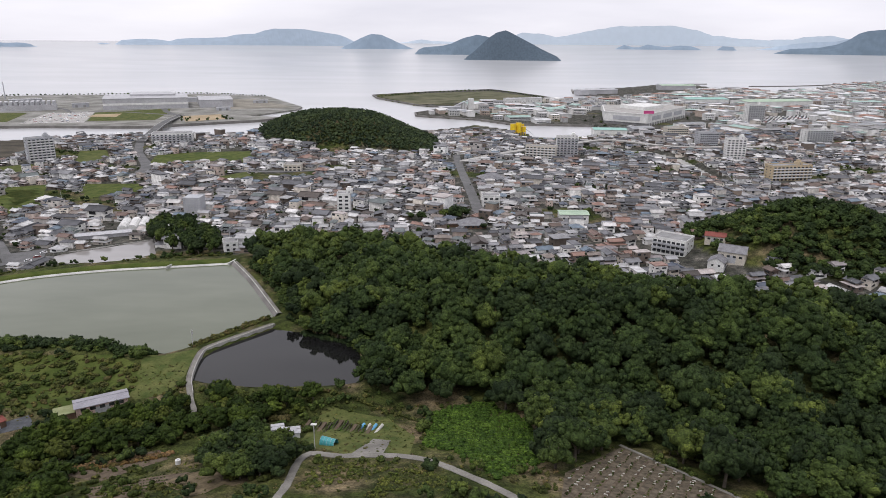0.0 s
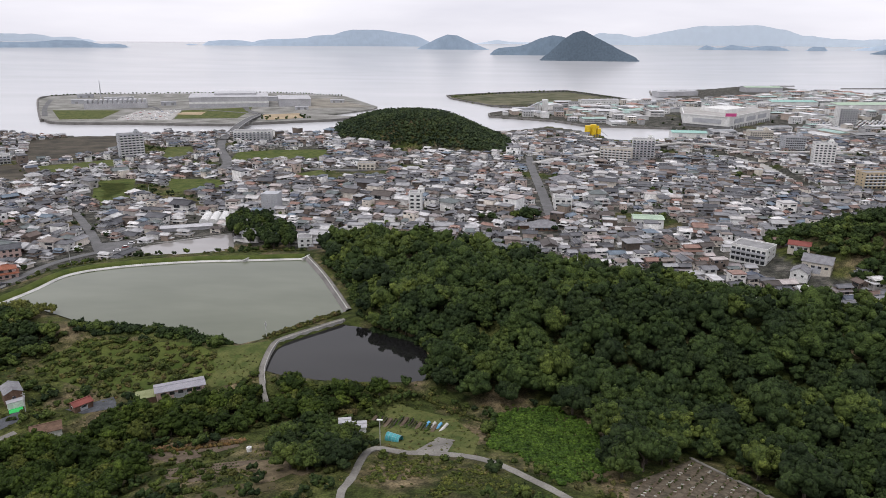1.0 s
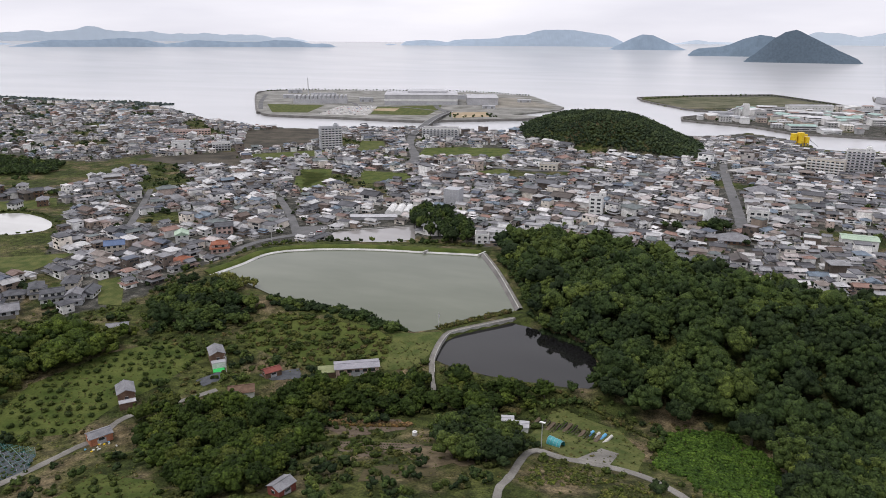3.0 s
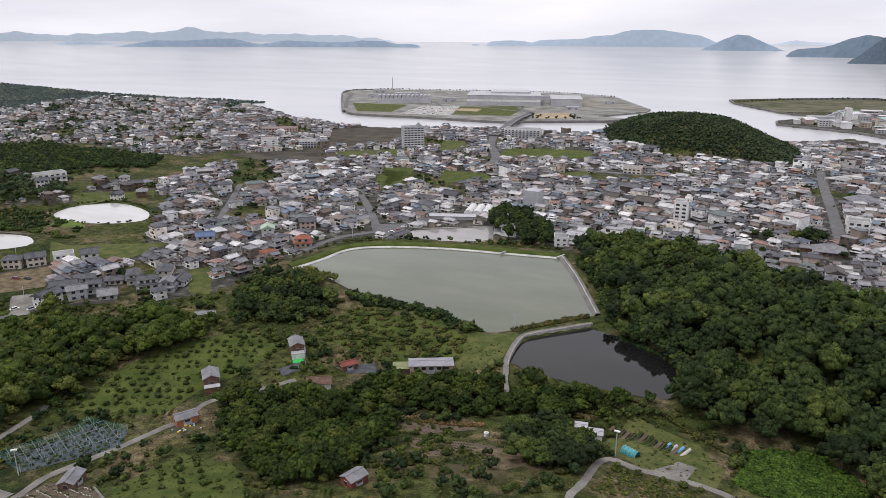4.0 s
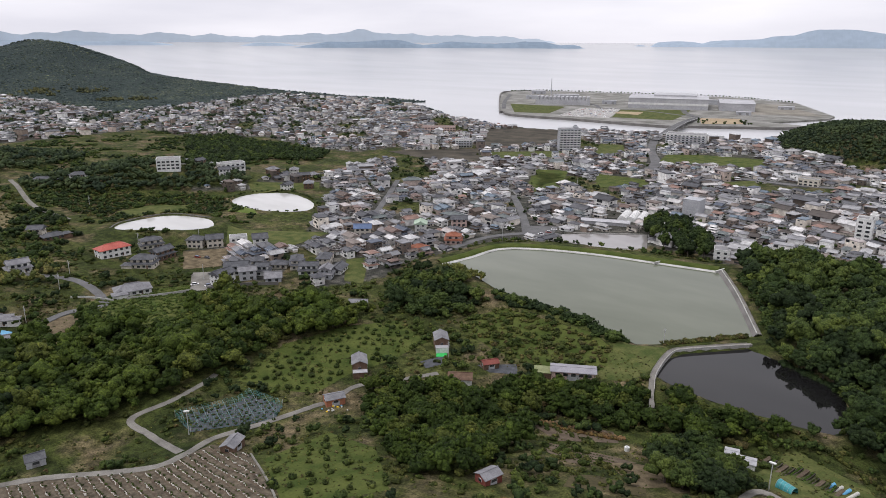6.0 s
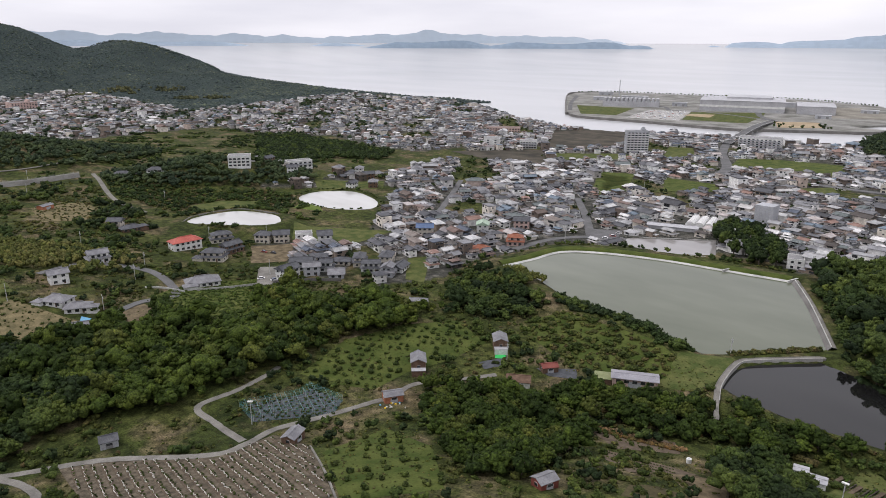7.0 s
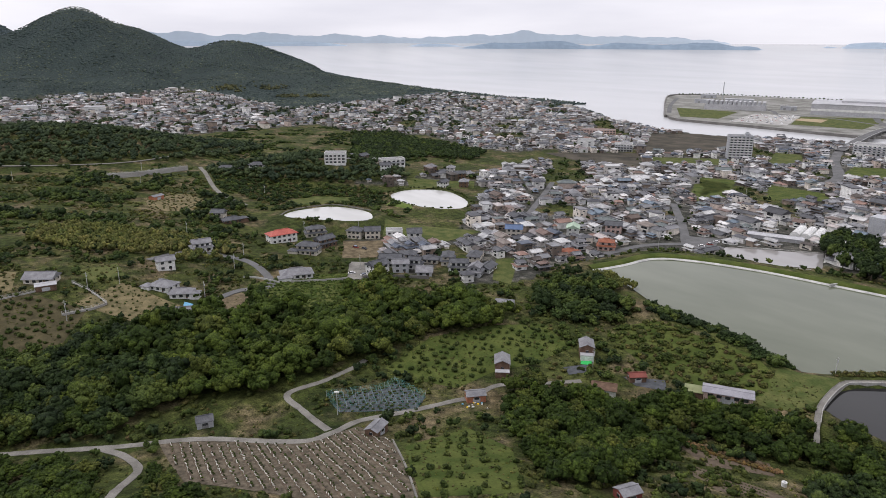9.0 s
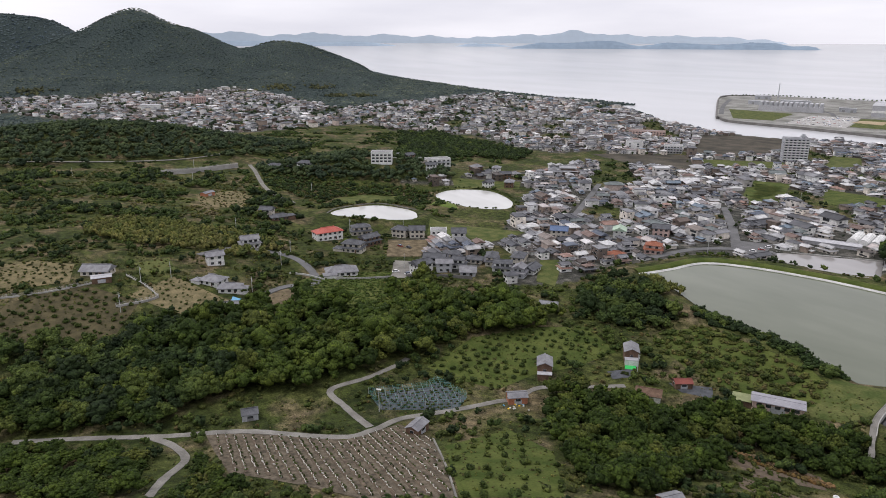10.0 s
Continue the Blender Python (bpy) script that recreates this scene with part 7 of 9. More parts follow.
    # shopping mall
    root = new("shopping_mall")
    tagged(root, "huge white shopping mall with a pink sign and roof parking", "mall")
    root.matrix_world = pose(343, 1178.2, 3)
    face = [(-63, 45), (0, 0), (113, 150), (60, 200), (-40, 165)]

    def ring(name, poly, z0, z1, m_, parent, grow=0.0, label=""):
        c = np.mean(poly, 0)
        p = [(c[0] + (px - c[0]) * (1 + grow), c[1] + (py - c[1]) * (1 + grow)) for px, py in poly]
        bm = bmesh.new()
        f = bm.faces.new([bm.verts.new((px, py, z0)) for px, py in p])
        for v in bmesh.ops.extrude_face_region(bm, geom=[f])["geom"]:
            if isinstance(v, bmesh.types.BMVert):
                v.co.z = z1
        bmesh.ops.recalc_face_normals(bm, faces=bm.faces[:])
        return part(name, bm, m_, parent, label)
    ring("ground_floor", face, -1, 4.5, M_SLATE, root, -0.015, "dark glazed ground floor")
    ring("upper_wall", face, 4.5, 19, M_WHITE, root)
    ring("parapet", face, 19, 20.4, M_WHITE, root, 0.008)
    ring("roof_deck", face, 20.4, 20.6, M_CONCRETE, root, -0.02)
    ring("roof_hall", [(10, 60), (60, 115), (40, 150), (-20, 110)], 20.6, 26, M_WHITE, root)
    for u in (0.22, 0.5, 0.78):
        ax, ay = 113 * u, 150 * u
        m_ = Matrix.Translation((ax, ay, 0)) @ Matrix.Rotation(math.atan2(150, 113), 4, "Z")
        part("wall_panel", boxed(-20, 20, -0.5, 0.1, 8, 15, m=m_), M_GREY, root)
    m_ = Matrix.Translation((-30, 21.4, 0)) @ Matrix.Rotation(math.atan2(-45, 63), 4, "Z")
    part("wall_panel", boxed(-24, 24, -0.5, 0.1, 8, 15, m=m_), M_GREY, root)
    m_ = Matrix.Translation((2, 6, 0)) @ Matrix.Rotation(0.15, 4, "Z")
    part("sign", boxed(-9, 9, -2.5, -1.8, 20.5, 25.5, m=m_), M_PINKSIGN, root, "plain magenta sign board")
    for k in range(16):
        u = (k + 0.5) / 16
        part("column", rod(bmesh.new(), (113 * u + 1, 150 * u - 1.2, -1), (113 * u + 1, 150 * u - 1.2, 4.6), 0.7, 0.7, 6), M_WHITE, root)
    part("ramp", boxed(-110, -58, 34, 44, 3, 5, m=Matrix.Rotation(-0.1, 4, "Y")), M_CONCRETE, root)


M_PINKSIGN = surface("magenta_sign", (0.5, 0.06, 0.2), (0.55, 0.08, 0.24), 0.2, 1.0, 0.4, 0.0, 0.02)


def set_near_houses():
    named_house("low house with a grey slate roof on a terrace", -385, 38, 56, 14, 9, 1, M_BEIGE, M_ROOFGREY, "gable", False)
    shed("open-sided carport with a pale flat roof", -374, 38, 83, 9, 6, 2.6, M_BROWN, M_METAL, 0.06, "carport", "carport", 1)
    named_house("small white two-storey house with a grey gable", -382, 97, 85, 9, 6.5, 2, M_WHITE, M_ROOFGREY, "gable", False)
    named_house("white-walled farmhouse with pale blue-grey tiled roofs", -354, 88, 34, 12, 9, 1, M_WHITE, M_ROOFGREY, "hip", False, (-6.5, -4, 5, 5))
    named_house("low wing with pale blue-grey tiled roof", -341, 93, 64, 11, 7, 1, M_WHITE, M_ROOFGREY, "hip", False, (6.5, -2, 5, 4))
    named_house("brown wooden house with a pale roof", -318, 86, 65, 10, 8, 1, M_BROWN, M_ROOFGREY, "gable", False)
    ob = part("tarpaulin", boxed(-2.6, 2.6, -2.2, 2.2, 0, 0.06), M_BLUE)
    ob.matrix_world = pose(-319.6, 89.5, height_at(-318, 86) + 4.35, 22, 0, 155)
    tagged(ob, "light blue tarpaulin lying on a roof", "tarpaulin")
    named_house("white two-storey house beside the lane", -410, 126, 84, 12, 8, 2, M_WHITE, M_ROOFGREY, "gable", True)
    named_house("white two-storey building with a red roof", -415, 180, 89, 18, 9, 2, M_WHITE, M_REDROOF, "hip", False)
    named_house("grey-roofed farmhouse beside the red-roofed building", -418, 206, 74, 14, 8, 2, M_BEIGE, M_ROOFTILE, "hip", True)
    named_house("large tiled farmhouse with low side roofs", -383, 183, 42, 14, 9, 2, M_BEIGE, M_ROOFTILE, "hip", True, (-8, -3, 6, 6))
    named_house("dark timber house with a grey tiled roof", -392, 199, 101, 14, 8, 2, M_BROWN, M_ROOFTILE, "gable", True)
    named_house("wide farmhouse with pale tiled roof behind a curved wall", -345, 157, 72, 17, 10, 1, M_WHITE, M_ROOFGREY, "hip", False, (-7, -6, 7, 5))
    named_house("white two-storey house with a solar roof and yard", -327, 199, 96, 11, 8, 2, M_WHITE, M_ROOFTILE, "gable", False)
    named_house("cream two-storey house with hipped roof", -400, 227, 39, 10, 8, 2, M_BEIGE, M_ROOFTILE, "hip", False)
    named_house("cream two-storey house with brown gable", -393, 236, 59, 10, 8, 2, M_BEIGE, M_ROOFTILE, "gable", False)
    named_house("white cube-shaped house with flat roof", -383, 247, 58, 11, 8, 2, M_WHITE, M_SLATE, "flat", False)
    named_house("white house with a dark gable", -372, 256, 58, 9, 9, 2, M_WHITE, M_ROOFTILE, "gable", False)
    named_house("small house beside the valley lane", -486, 164, 48, 9, 7, 2, M_BEIGE, M_ROOFTILE, "gable", False)
    named_house("dark farmhouse with tiled roofs", -474, 169, 91, 13, 7, 1, M_BROWN, M_ROOFTILE, "hip", False, (8, 0, 6, 6))
    shed("grey-roofed wooden tool shed beside the farm road", -175, 104.5, 118, 7, 4.6, 2.8, M_BROWN, M_ROOFGREY, 0.4, "shed", "shed", 1, wins=1)
    shed("weathered hut with a tiled roof", -221, 63, 75, 5.5, 5, 2.6, M_GREY, M_ROOFTILE, 0.5, "hut", "hut", 1, wins=1)
    shed("orange brick hut with grey roof beside the lane", -179, 150, 63, 7, 5, 2.8, M_BRICK, M_ROOFGREY, 0.4, "hut", "hut", 1, wins=1)
    for x, y, turn, lab in ((-191, 174, 49, "two-storey farm shed with a pale gabled roof in an orchard"), (-181, 213, 46, "two-storey barn with pale roof and lean-to")):
        root = shed(lab, x, y, turn + 90, 8.5, 5.8, 5.0, M_BROWN, M_ROOFGREY, 0.45, "barn", "barn", 0, wins=2)
        add(root, "lean_to_roof", M_METAL, (-7.2, -4.3, -2.9, 2.9, 2.6, 2.75))
        add(root, "lean_to_wall", M_WHITE if x > -185 else M_BROWN, (-7.0, -4.4, -2.7, 2.7, -1, 2.58))
    shed("small brick hut with a red roof", -153, 211, 57, 6.5, 4.5, 2.4, M_BROWN, M_MAROON, 0.4, "hut", "hut", 1, wins=1)
    root = shed("long cream bungalow with a pale sheet roof", -122.5, 225.5, 31, 17, 6.5, 3.6, M_PINK, M_PALEROOF, 0.18, "house", "house", 1, vents=False, wins=5)
    add(root, "side_roof", M_OLIVE, (-15.5, -8.7, -3.4, 3.2, 2.3, 2.5), label="olive green sheet roof")
    add(root, "side_wall", M_BROWN, (-15.3, -8.7, -3.2, 3.0, -1.2, 2.28))
    shed("small red hut with a grey roof among trees", -93, 129, 75, 5.6, 4.4, 2.5, M_MAROON, M_ROOFGREY, 0.4, "hut", "hut", 1, wins=1)
    shed("grey-roofed shed in the undergrowth", -244, 223, 38, 9, 5, 2.6, M_GREY, M_ROOFGREY, 0.35, "shed", "shed", 1)
    shed("old shed with brown roof and white wall", -154, 193, 36, 9, 6, 2.6, M_WHITE, M_BROWN, 0.5, "shed", "shed", 1)
    shed("small white garden shed with flat sheet roof", -54, 205, 15, 4, 3.4, 2.6, M_WHITE, M_METAL, 0.1, "shed", "shed", 1)
    shed("white garden shed beside vegetable beds", -48.5, 201.7, 13, 5, 4, 2.4, M_WHITE, M_METAL, 0.15, "shed", "shed", 1)
    named_house("grey-roofed farmhouse by the valley lane", -653, 232, 50, 17, 9, 1, M_BROWN, M_ROOFTILE, "hip", False, (9, 0, 7, 6))
    named_house("pale farmhouse by the valley lane", -634, 255, 52, 14, 8, 1, M_WHITE, M_ROOFTILE, "hip", False)
    shed("brown tumbledown farm shed", -570, 144, 119, 10, 6, 2.8, M_BRICK, M_ROOFGREY, 0.3, "shed", "shed", 1)
    named_house("temple hall with a broad grey tiled roof", 22, 488, 5, 19, 15, 1, M_BROWN, M_ROOFGREY, "hip", False, (-14, 3, 10, 9), name="temple_hall")
    named_house("large temple with sweeping grey tiled roofs", 49, 680, 20, 24, 18, 1, M_BROWN, M_ROOFGREY, "hip", True, (14, -6, 9, 9), name="temple_hall")
    named_house("cream house below the dam's end", -134, 425, 20, 9, 11, 2, M_WHITE, M_ROOFGREY, "flat", False)
    named_house("orange-walled house beside the dam", -284, 313, 40, 11, 8, 1, M_BRICK, M_REDDISH, "hip", False)
    named_house("two-storey house with a red tiled roof below the dam", -280, 342, 38, 11, 8, 2, M_PINK, M_REDDISH, "hip", True)
    named_house("two-storey house with a blue roof", -340, 317, 44, 11, 8, 2, M_BEIGE, M_BLUEROOF, "gable", False)
    named_house("pink-walled house on a corner", -306, 380, 40, 11, 8, 2, M_PINK, M_ROOFTILE, "gable", False)
    named_house("house with a pale green roof", -318, 352, 130, 10, 8, 2, M_WHITE, M_GREENROOF, "gable", False)
    for k, (x, y) in enumerate(ROW_HOUSES):
        named_house(("grey-roofed house below a wooded ridge", "tiled farmhouse beside a lane below a ridge", "white-walled house with a dark roof below a ridge")[k % 3], x, y, 60 + 25 * (k % 4), 9 + k % 3, 7 + k % 2, 1 + (k * 7 % 3 > 0),
                    (M_BEIGE, M_WHITE, M_BROWN)[k % 3], (M_ROOFTILE, M_ROOFGREY)[k % 2], ("gable", "hip")[k % 2], k % 3 == 0)
    # white water tank among terraced beds
    root = rooted("water_tank", -79, 183, 20, "white plastic water tank beside terraced beds", "tank")
    part("body", rod(bmesh.new(), (0, 0, -0.2), (0, 0, 1.5), 0.8, 0.8, 14), M_WHITE, root)
    part("lid", rod(bmesh.new(), (0, 0, 1.5), (0, 0, 1.65), 0.35, 0.3, 12), M_GREY, root)
    # teal arched tank shelter
    root = rooted("arched_shelter", -35, 193, -23, "teal arched shelter beside vegetable beds", "shelter")
    bm = bmesh.new()
    prof = [(1.5 * math.cos(a), 0.4 + 1.9 * math.sin(a)) for a in np.linspace(0, math.pi, 9)]
    prof = [(1.5, -0.4)] + prof + [(-1.5, -0.4)]
    ends = [[bm.verts.new((xx, px, pz)) for px, pz in prof] for xx in (-2.6, 2.6)]
    for i in range(len(prof) - 1):
        bm.faces.new((ends[0][i], ends[0][i + 1], ends[1][i + 1], ends[1][i]))
    bm.faces.new(ends[0][::-1])
    bmesh.ops.recalc_face_normals(bm, faces=bm.faces[:])
    part("cover", bm, M_TEAL, root)
    for k in range(5):
        part("hoop", tube(bmesh.new(), [(-2.5 + 1.25 * k, px * 1.02, pz * 1.02) for px, pz in prof[1:-1]], 0.04), M_METAL, root)
    # the cluster of grey-roofed houses west of the pond
    rng = np.random.default_rng(44)
    k = 0
    for u in range(6):
        for v in range(3):
            x, y = -336 + 9.5 * u + 3.5 * v + rng.normal(0, 2.2), 214 + 9.0 * u - 11.5 * v + 12 + rng.normal(0, 2.2)
            if not inside(np.array([x]), np.array([y]), FIELD_H)[0] and free_of(np.array([x]), np.array([y]), 3.0)[0]:
                named_house("close-set two-storey house with dark tiled roofs", x, y, 48 + rng.normal(0, 9) + 90 * (rng.random() < 0.4), rng.uniform(7.5, 12.5), rng.uniform(6, 8.5), 1 if k % 5 == 3 else 2, (M_BEIGE, M_WHITE, M_GREY)[k % 3], (M_ROOFTILE, M_ROOFTILE, M_ROOFGREY)[k % 3], ("hip", "gable", "gable")[k % 3], k % 4 != 1)
                BIG_SITES.append((x, y, 8))
            k += 1


def set_island():
    for n_, poly, z, m_, lab in (("field", [(-897, 1290), (-768, 1309), (-721, 1166), (-784, 1142)], 3.1, M_GRASS, "green lawn on the factory island"),
                                 ("field", [(-599, 1187), (-651, 1326), (-543, 1415), (-516, 1334), (-494, 1211)], 3.1, M_GRASS, "green sports field on the factory island"),
                                 ("field", [(-630, 1254), (-635, 1294), (-595, 1312), (-580, 1254)], 3.2, M_SAND, "bare sandy ball court on the field"),
                                 ("field", [(-472, 1278), (-412, 1315), (-378, 1238), (-435, 1192)], 3.1, M_SAND, "bare sandy sports ground by the bridge"),
                                 ("field", [(-687, 1140), (-732, 1306), (-657, 1337), (-594, 1166)], 3.1, M_CONCRETE, "pale car park on the island"),
                                 ("field", [(-549, 1617), (-444, 1667), (-306, 1466), (-426, 1408)], 3.1, M_GROUNDWASTE, "bare waste ground on the island's end")):
        flat_polygon(n_, poly, z, m_, lab, "field")
    for px, py, turn, w_, d_, h_, lab in ((-930, 1440, 26, 40, 16, 8, "low grey store on the factory island"), (-880, 1500, 26, 60, 18, 9, "long grey store on the factory island"), (-730, 1430, 26, 30, 14, 8, "small office block on the factory island"),
                                          (-700, 1560, 21, 70, 22, 10, "grey hall behind the factory"), (-560, 1580, 21, 60, 20, 9, "grey hall behind the factory"), (-430, 1390, 21, 26, 12, 6, "gatehouse beside an island road"),
                                          (-400, 1560, 21, 30, 14, 6, "small shed on waste ground"), (-1010, 1580, 26, 34, 16, 8, "pump house near the mast")):
        shed(lab, px, py, turn, w_, d_, h_, M_GREY, M_METAL, 0.06, "store", "store", 2, z=3)
    for pts_, w_ in (([(-477, 1288), (-520, 1340), (-560, 1420), (-620, 1540)], 11), ([(-840, 1185), (-940, 1330), (-1050, 1510)], 9), ([(-700, 1330), (-760, 1400), (-900, 1440), (-1000, 1520)], 9), ([(-477, 1288), (-620, 1345), (-700, 1330)], 9)):
        ribbon("road", pts_, w_, M_ASPHALT, "dark asphalt road across the factory island", "road", step=12, z=3.16)
    wall_along("sea_wall", [ISLE[i] for i in range(-7, 1)] + ISLE[1:4], 1.2, 3.0, M_LINING, "dark sea wall round the island", z=3.0, base=-6)
    wall_along("sea_wall", ISLE[11:15], 1.2, 3.0, M_LINING, "dark sea wall along the channel", z=3.0, base=-6)
    root = shed("vast pale grey factory hall", -606, 1456, 21, 156, 115, 21, M_METAL, M_METAL, 0.04, "factory", "factory", 6, z=3)
    add(root, "roof_step", M_METAL, (-30, 55, -20, 50, 22, 26))
    add(root, "wall_stripe", M_WHITE, (-78.2, 78.2, -57.8, -57.52, 8, 12))
    shed("grey factory wing with dark doors", -482, 1502, 21, 66, 110, 15, M_METAL, M_METAL, 0.05, "factory", "factory", 4, z=3)
    root = rooted("power_hall", -804, 1357, 26, "long pale hall with a row of ribbed roof vents", "factory", z=3)
    add(root, "wall", M_METAL, (-58, 58, -16, 16, -1, 10))
    for k in range(13):
        u = -54 + 9 * k
        add(root, "vent", M_METAL, (u - 2.6, u + 2.6, -15, 15, 10, 17))
        add(root, "louvre", M_GREY, (u - 2.2, u + 2.2, -15.2, -15.0, 11, 16))
    root = rooted("mast", -957, 1556, 0, "tall thin radio mast on the island", "mast", z=3)
    part("shaft", rod(bmesh.new(), (0, 0, -1), (0, 0, 41), 1.3, 0.8, 8), M_GREY, root)
    part("base", boxed(-3, 3, -3, 3, -1, 2), M_CONCRETE, root)
    # bridge
    line = np.array([(-408, 945), (-416, 985), (-428, 1040), (-446, 1130), (-462, 1210), (-477, 1288)], float)
    zz = [4.3, 6.5, 8.5, 8.5, 6.0, 3.4]
    full = spline(line, 6)
    prof = np.interp(np.linspace(0, 1, len(full)), np.linspace(0, 1, 6), zz)
    ribbon("bridge", line, 12, M_ASPHALT, "road bridge over the channel to the island", "bridge", step=6, z=prof, thick=1.6)
    s = sideways(full)
    for side in (-6, 6):
        edge = full + s * side
        bm = bmesh.new()
        for i in range(len(edge) - 1):
            rod(bm, (*edge[i], prof[i] + 1.0), (*edge[i + 1], prof[i + 1] + 1.0), 0.25, 0.25, 4)
            rod(bm, (*edge[i], prof[i] - 0.2), (*edge[i], prof[i] + 1.0), 0.15, 0.15, 4)
        tagged(part("railing", bm, M_POLE), "pale bridge railing", "railing", kind="structure")
    for k in (0.3, 0.42, 0.54, 0.66):
        i = int(k * (len(full) - 1))
        ob = part("pier", boxed(-4.5, 4.5, -1, 1, -6, prof[i] - 1.4), M_CONCRETE)
        ob.matrix_world = pose(full[i][0], full[i][1], 0, 0, 0, 10)
        tagged(ob, "concrete bridge pier standing in the channel", "bridge pier", "bridge piers")
    rng = np.random.default_rng(3)
    edge = spline(ISLE[2:8], 9.0)
    edge = edge + (np.array((-720, 1400)) - edge) * 0.02
    plant("tree_row", edge, 3.5, 0.1, TINY, M_TREE, "row of small trees along the island's sea wall", "trees", 1.0, 41, z=np.full(len(edge), 3.0))
    xy = scatter([(-477, 1250), (-360, 1300), (-350, 1240), (-430, 1180)], 14, rng)
    xy = xy[edge_distance(xy[:, 0], xy[:, 1], [(-472, 1278), (-412, 1315), (-378, 1238), (-435, 1192)]) < 12]
    plant("tree_row", xy, 3.2, 0.1, TINY, M_TREE, "trees round the sports ground", "trees", 1.0, 42, z=np.full(len(xy), 3.0))
    cars_stuff([(-687, 1145), (-725, 1300), (-662, 1330), (-600, 1170)], 9.0, 0.35, 3.1, "cars parked on the island's lot", 51)


M_GROUNDWASTE = surface("waste_ground", (0.16, 0.15, 0.12), (0.28, 0.26, 0.22), 0.03, 0.5, 0.95, 0.4, 0.3)


def cars_stuff(poly, gap, share, z, label, seed):
    """Far cars on a car park, too small to tell apart."""
    rng = np.random.default_rng(seed)
    xy = scatter(poly, gap, rng, 0.12)
    xy = xy[rng.random(len(xy)) < share]
    V, T, N = [], [], []
    for k, (x, y) in enumerate(xy):
        for a, b, h0, h1 in ((2.1, 0.85, 0.2, 0.9), (1.2, 0.75, 0.9, 1.45)):
            o = len(V)
            V += [(x + sx * a, y + sy * b, z + hz) for hz in (h0, h1) for sx, sy in ((-1, -1), (1, -1), (1, 1), (-1, 1))]
            T += [tuple(o + i for i in f) for f in tri([(4, 5, 6, 7), (0, 1, 5, 4), (1, 2, 6, 5), (2, 3, 7, 6), (3, 0, 4, 7)])]
            N += [rng.random() if h0 < 0.5 else 0.2] * 10
    if V:
        tagged(new("parked_cars", mesh_of("parked_cars", V, np.array(T), [M_CARS], tone=N)), label, "cars", kind="stuff")


def single_hall(x, y, turn, w, d, h, tone_wall, tone_roof):
    """A dock hall with its own walls, roof and window rows."""
    root = rooted("dock_hall", x, y, turn, "pale flat-pitched hall in the harbour quarter", "hall", "halls of the harbour")
    for nm, (v, t), m_, tn in (("wall", wall_shape(w, d, -1, h), M_HALLWALL, tone_wall), ("roof", roof_shape(w, d, h, d * 0.07, 0.4, "gable"), M_HALLROOF, tone_roof)):
        new(nm, mesh_of(nm, v, np.array(t), [m_], tone=np.full(len(t), tn))).parent = root
    for zz in np.arange(1.2, h - 1.5, 3.2):
        add(root, "window_band", M_GLASS, (-w / 2 + 1.5, w / 2 - 1.5, -d / 2 - 0.06, -d / 2 + 0.02, zz, zz + 1.3))
    add(root, "door", M_GREY, (w * 0.2, w * 0.2 + 4, -d / 2 - 0.09, -d / 2 + 0.02, 0, 3.6))


M_PARK = surface("worn_park_grass", (0.06, 0.07, 0.035), (0.16, 0.15, 0.1), 0.02, 0.3, 0.95, 0.3, 0.3, 0.1)


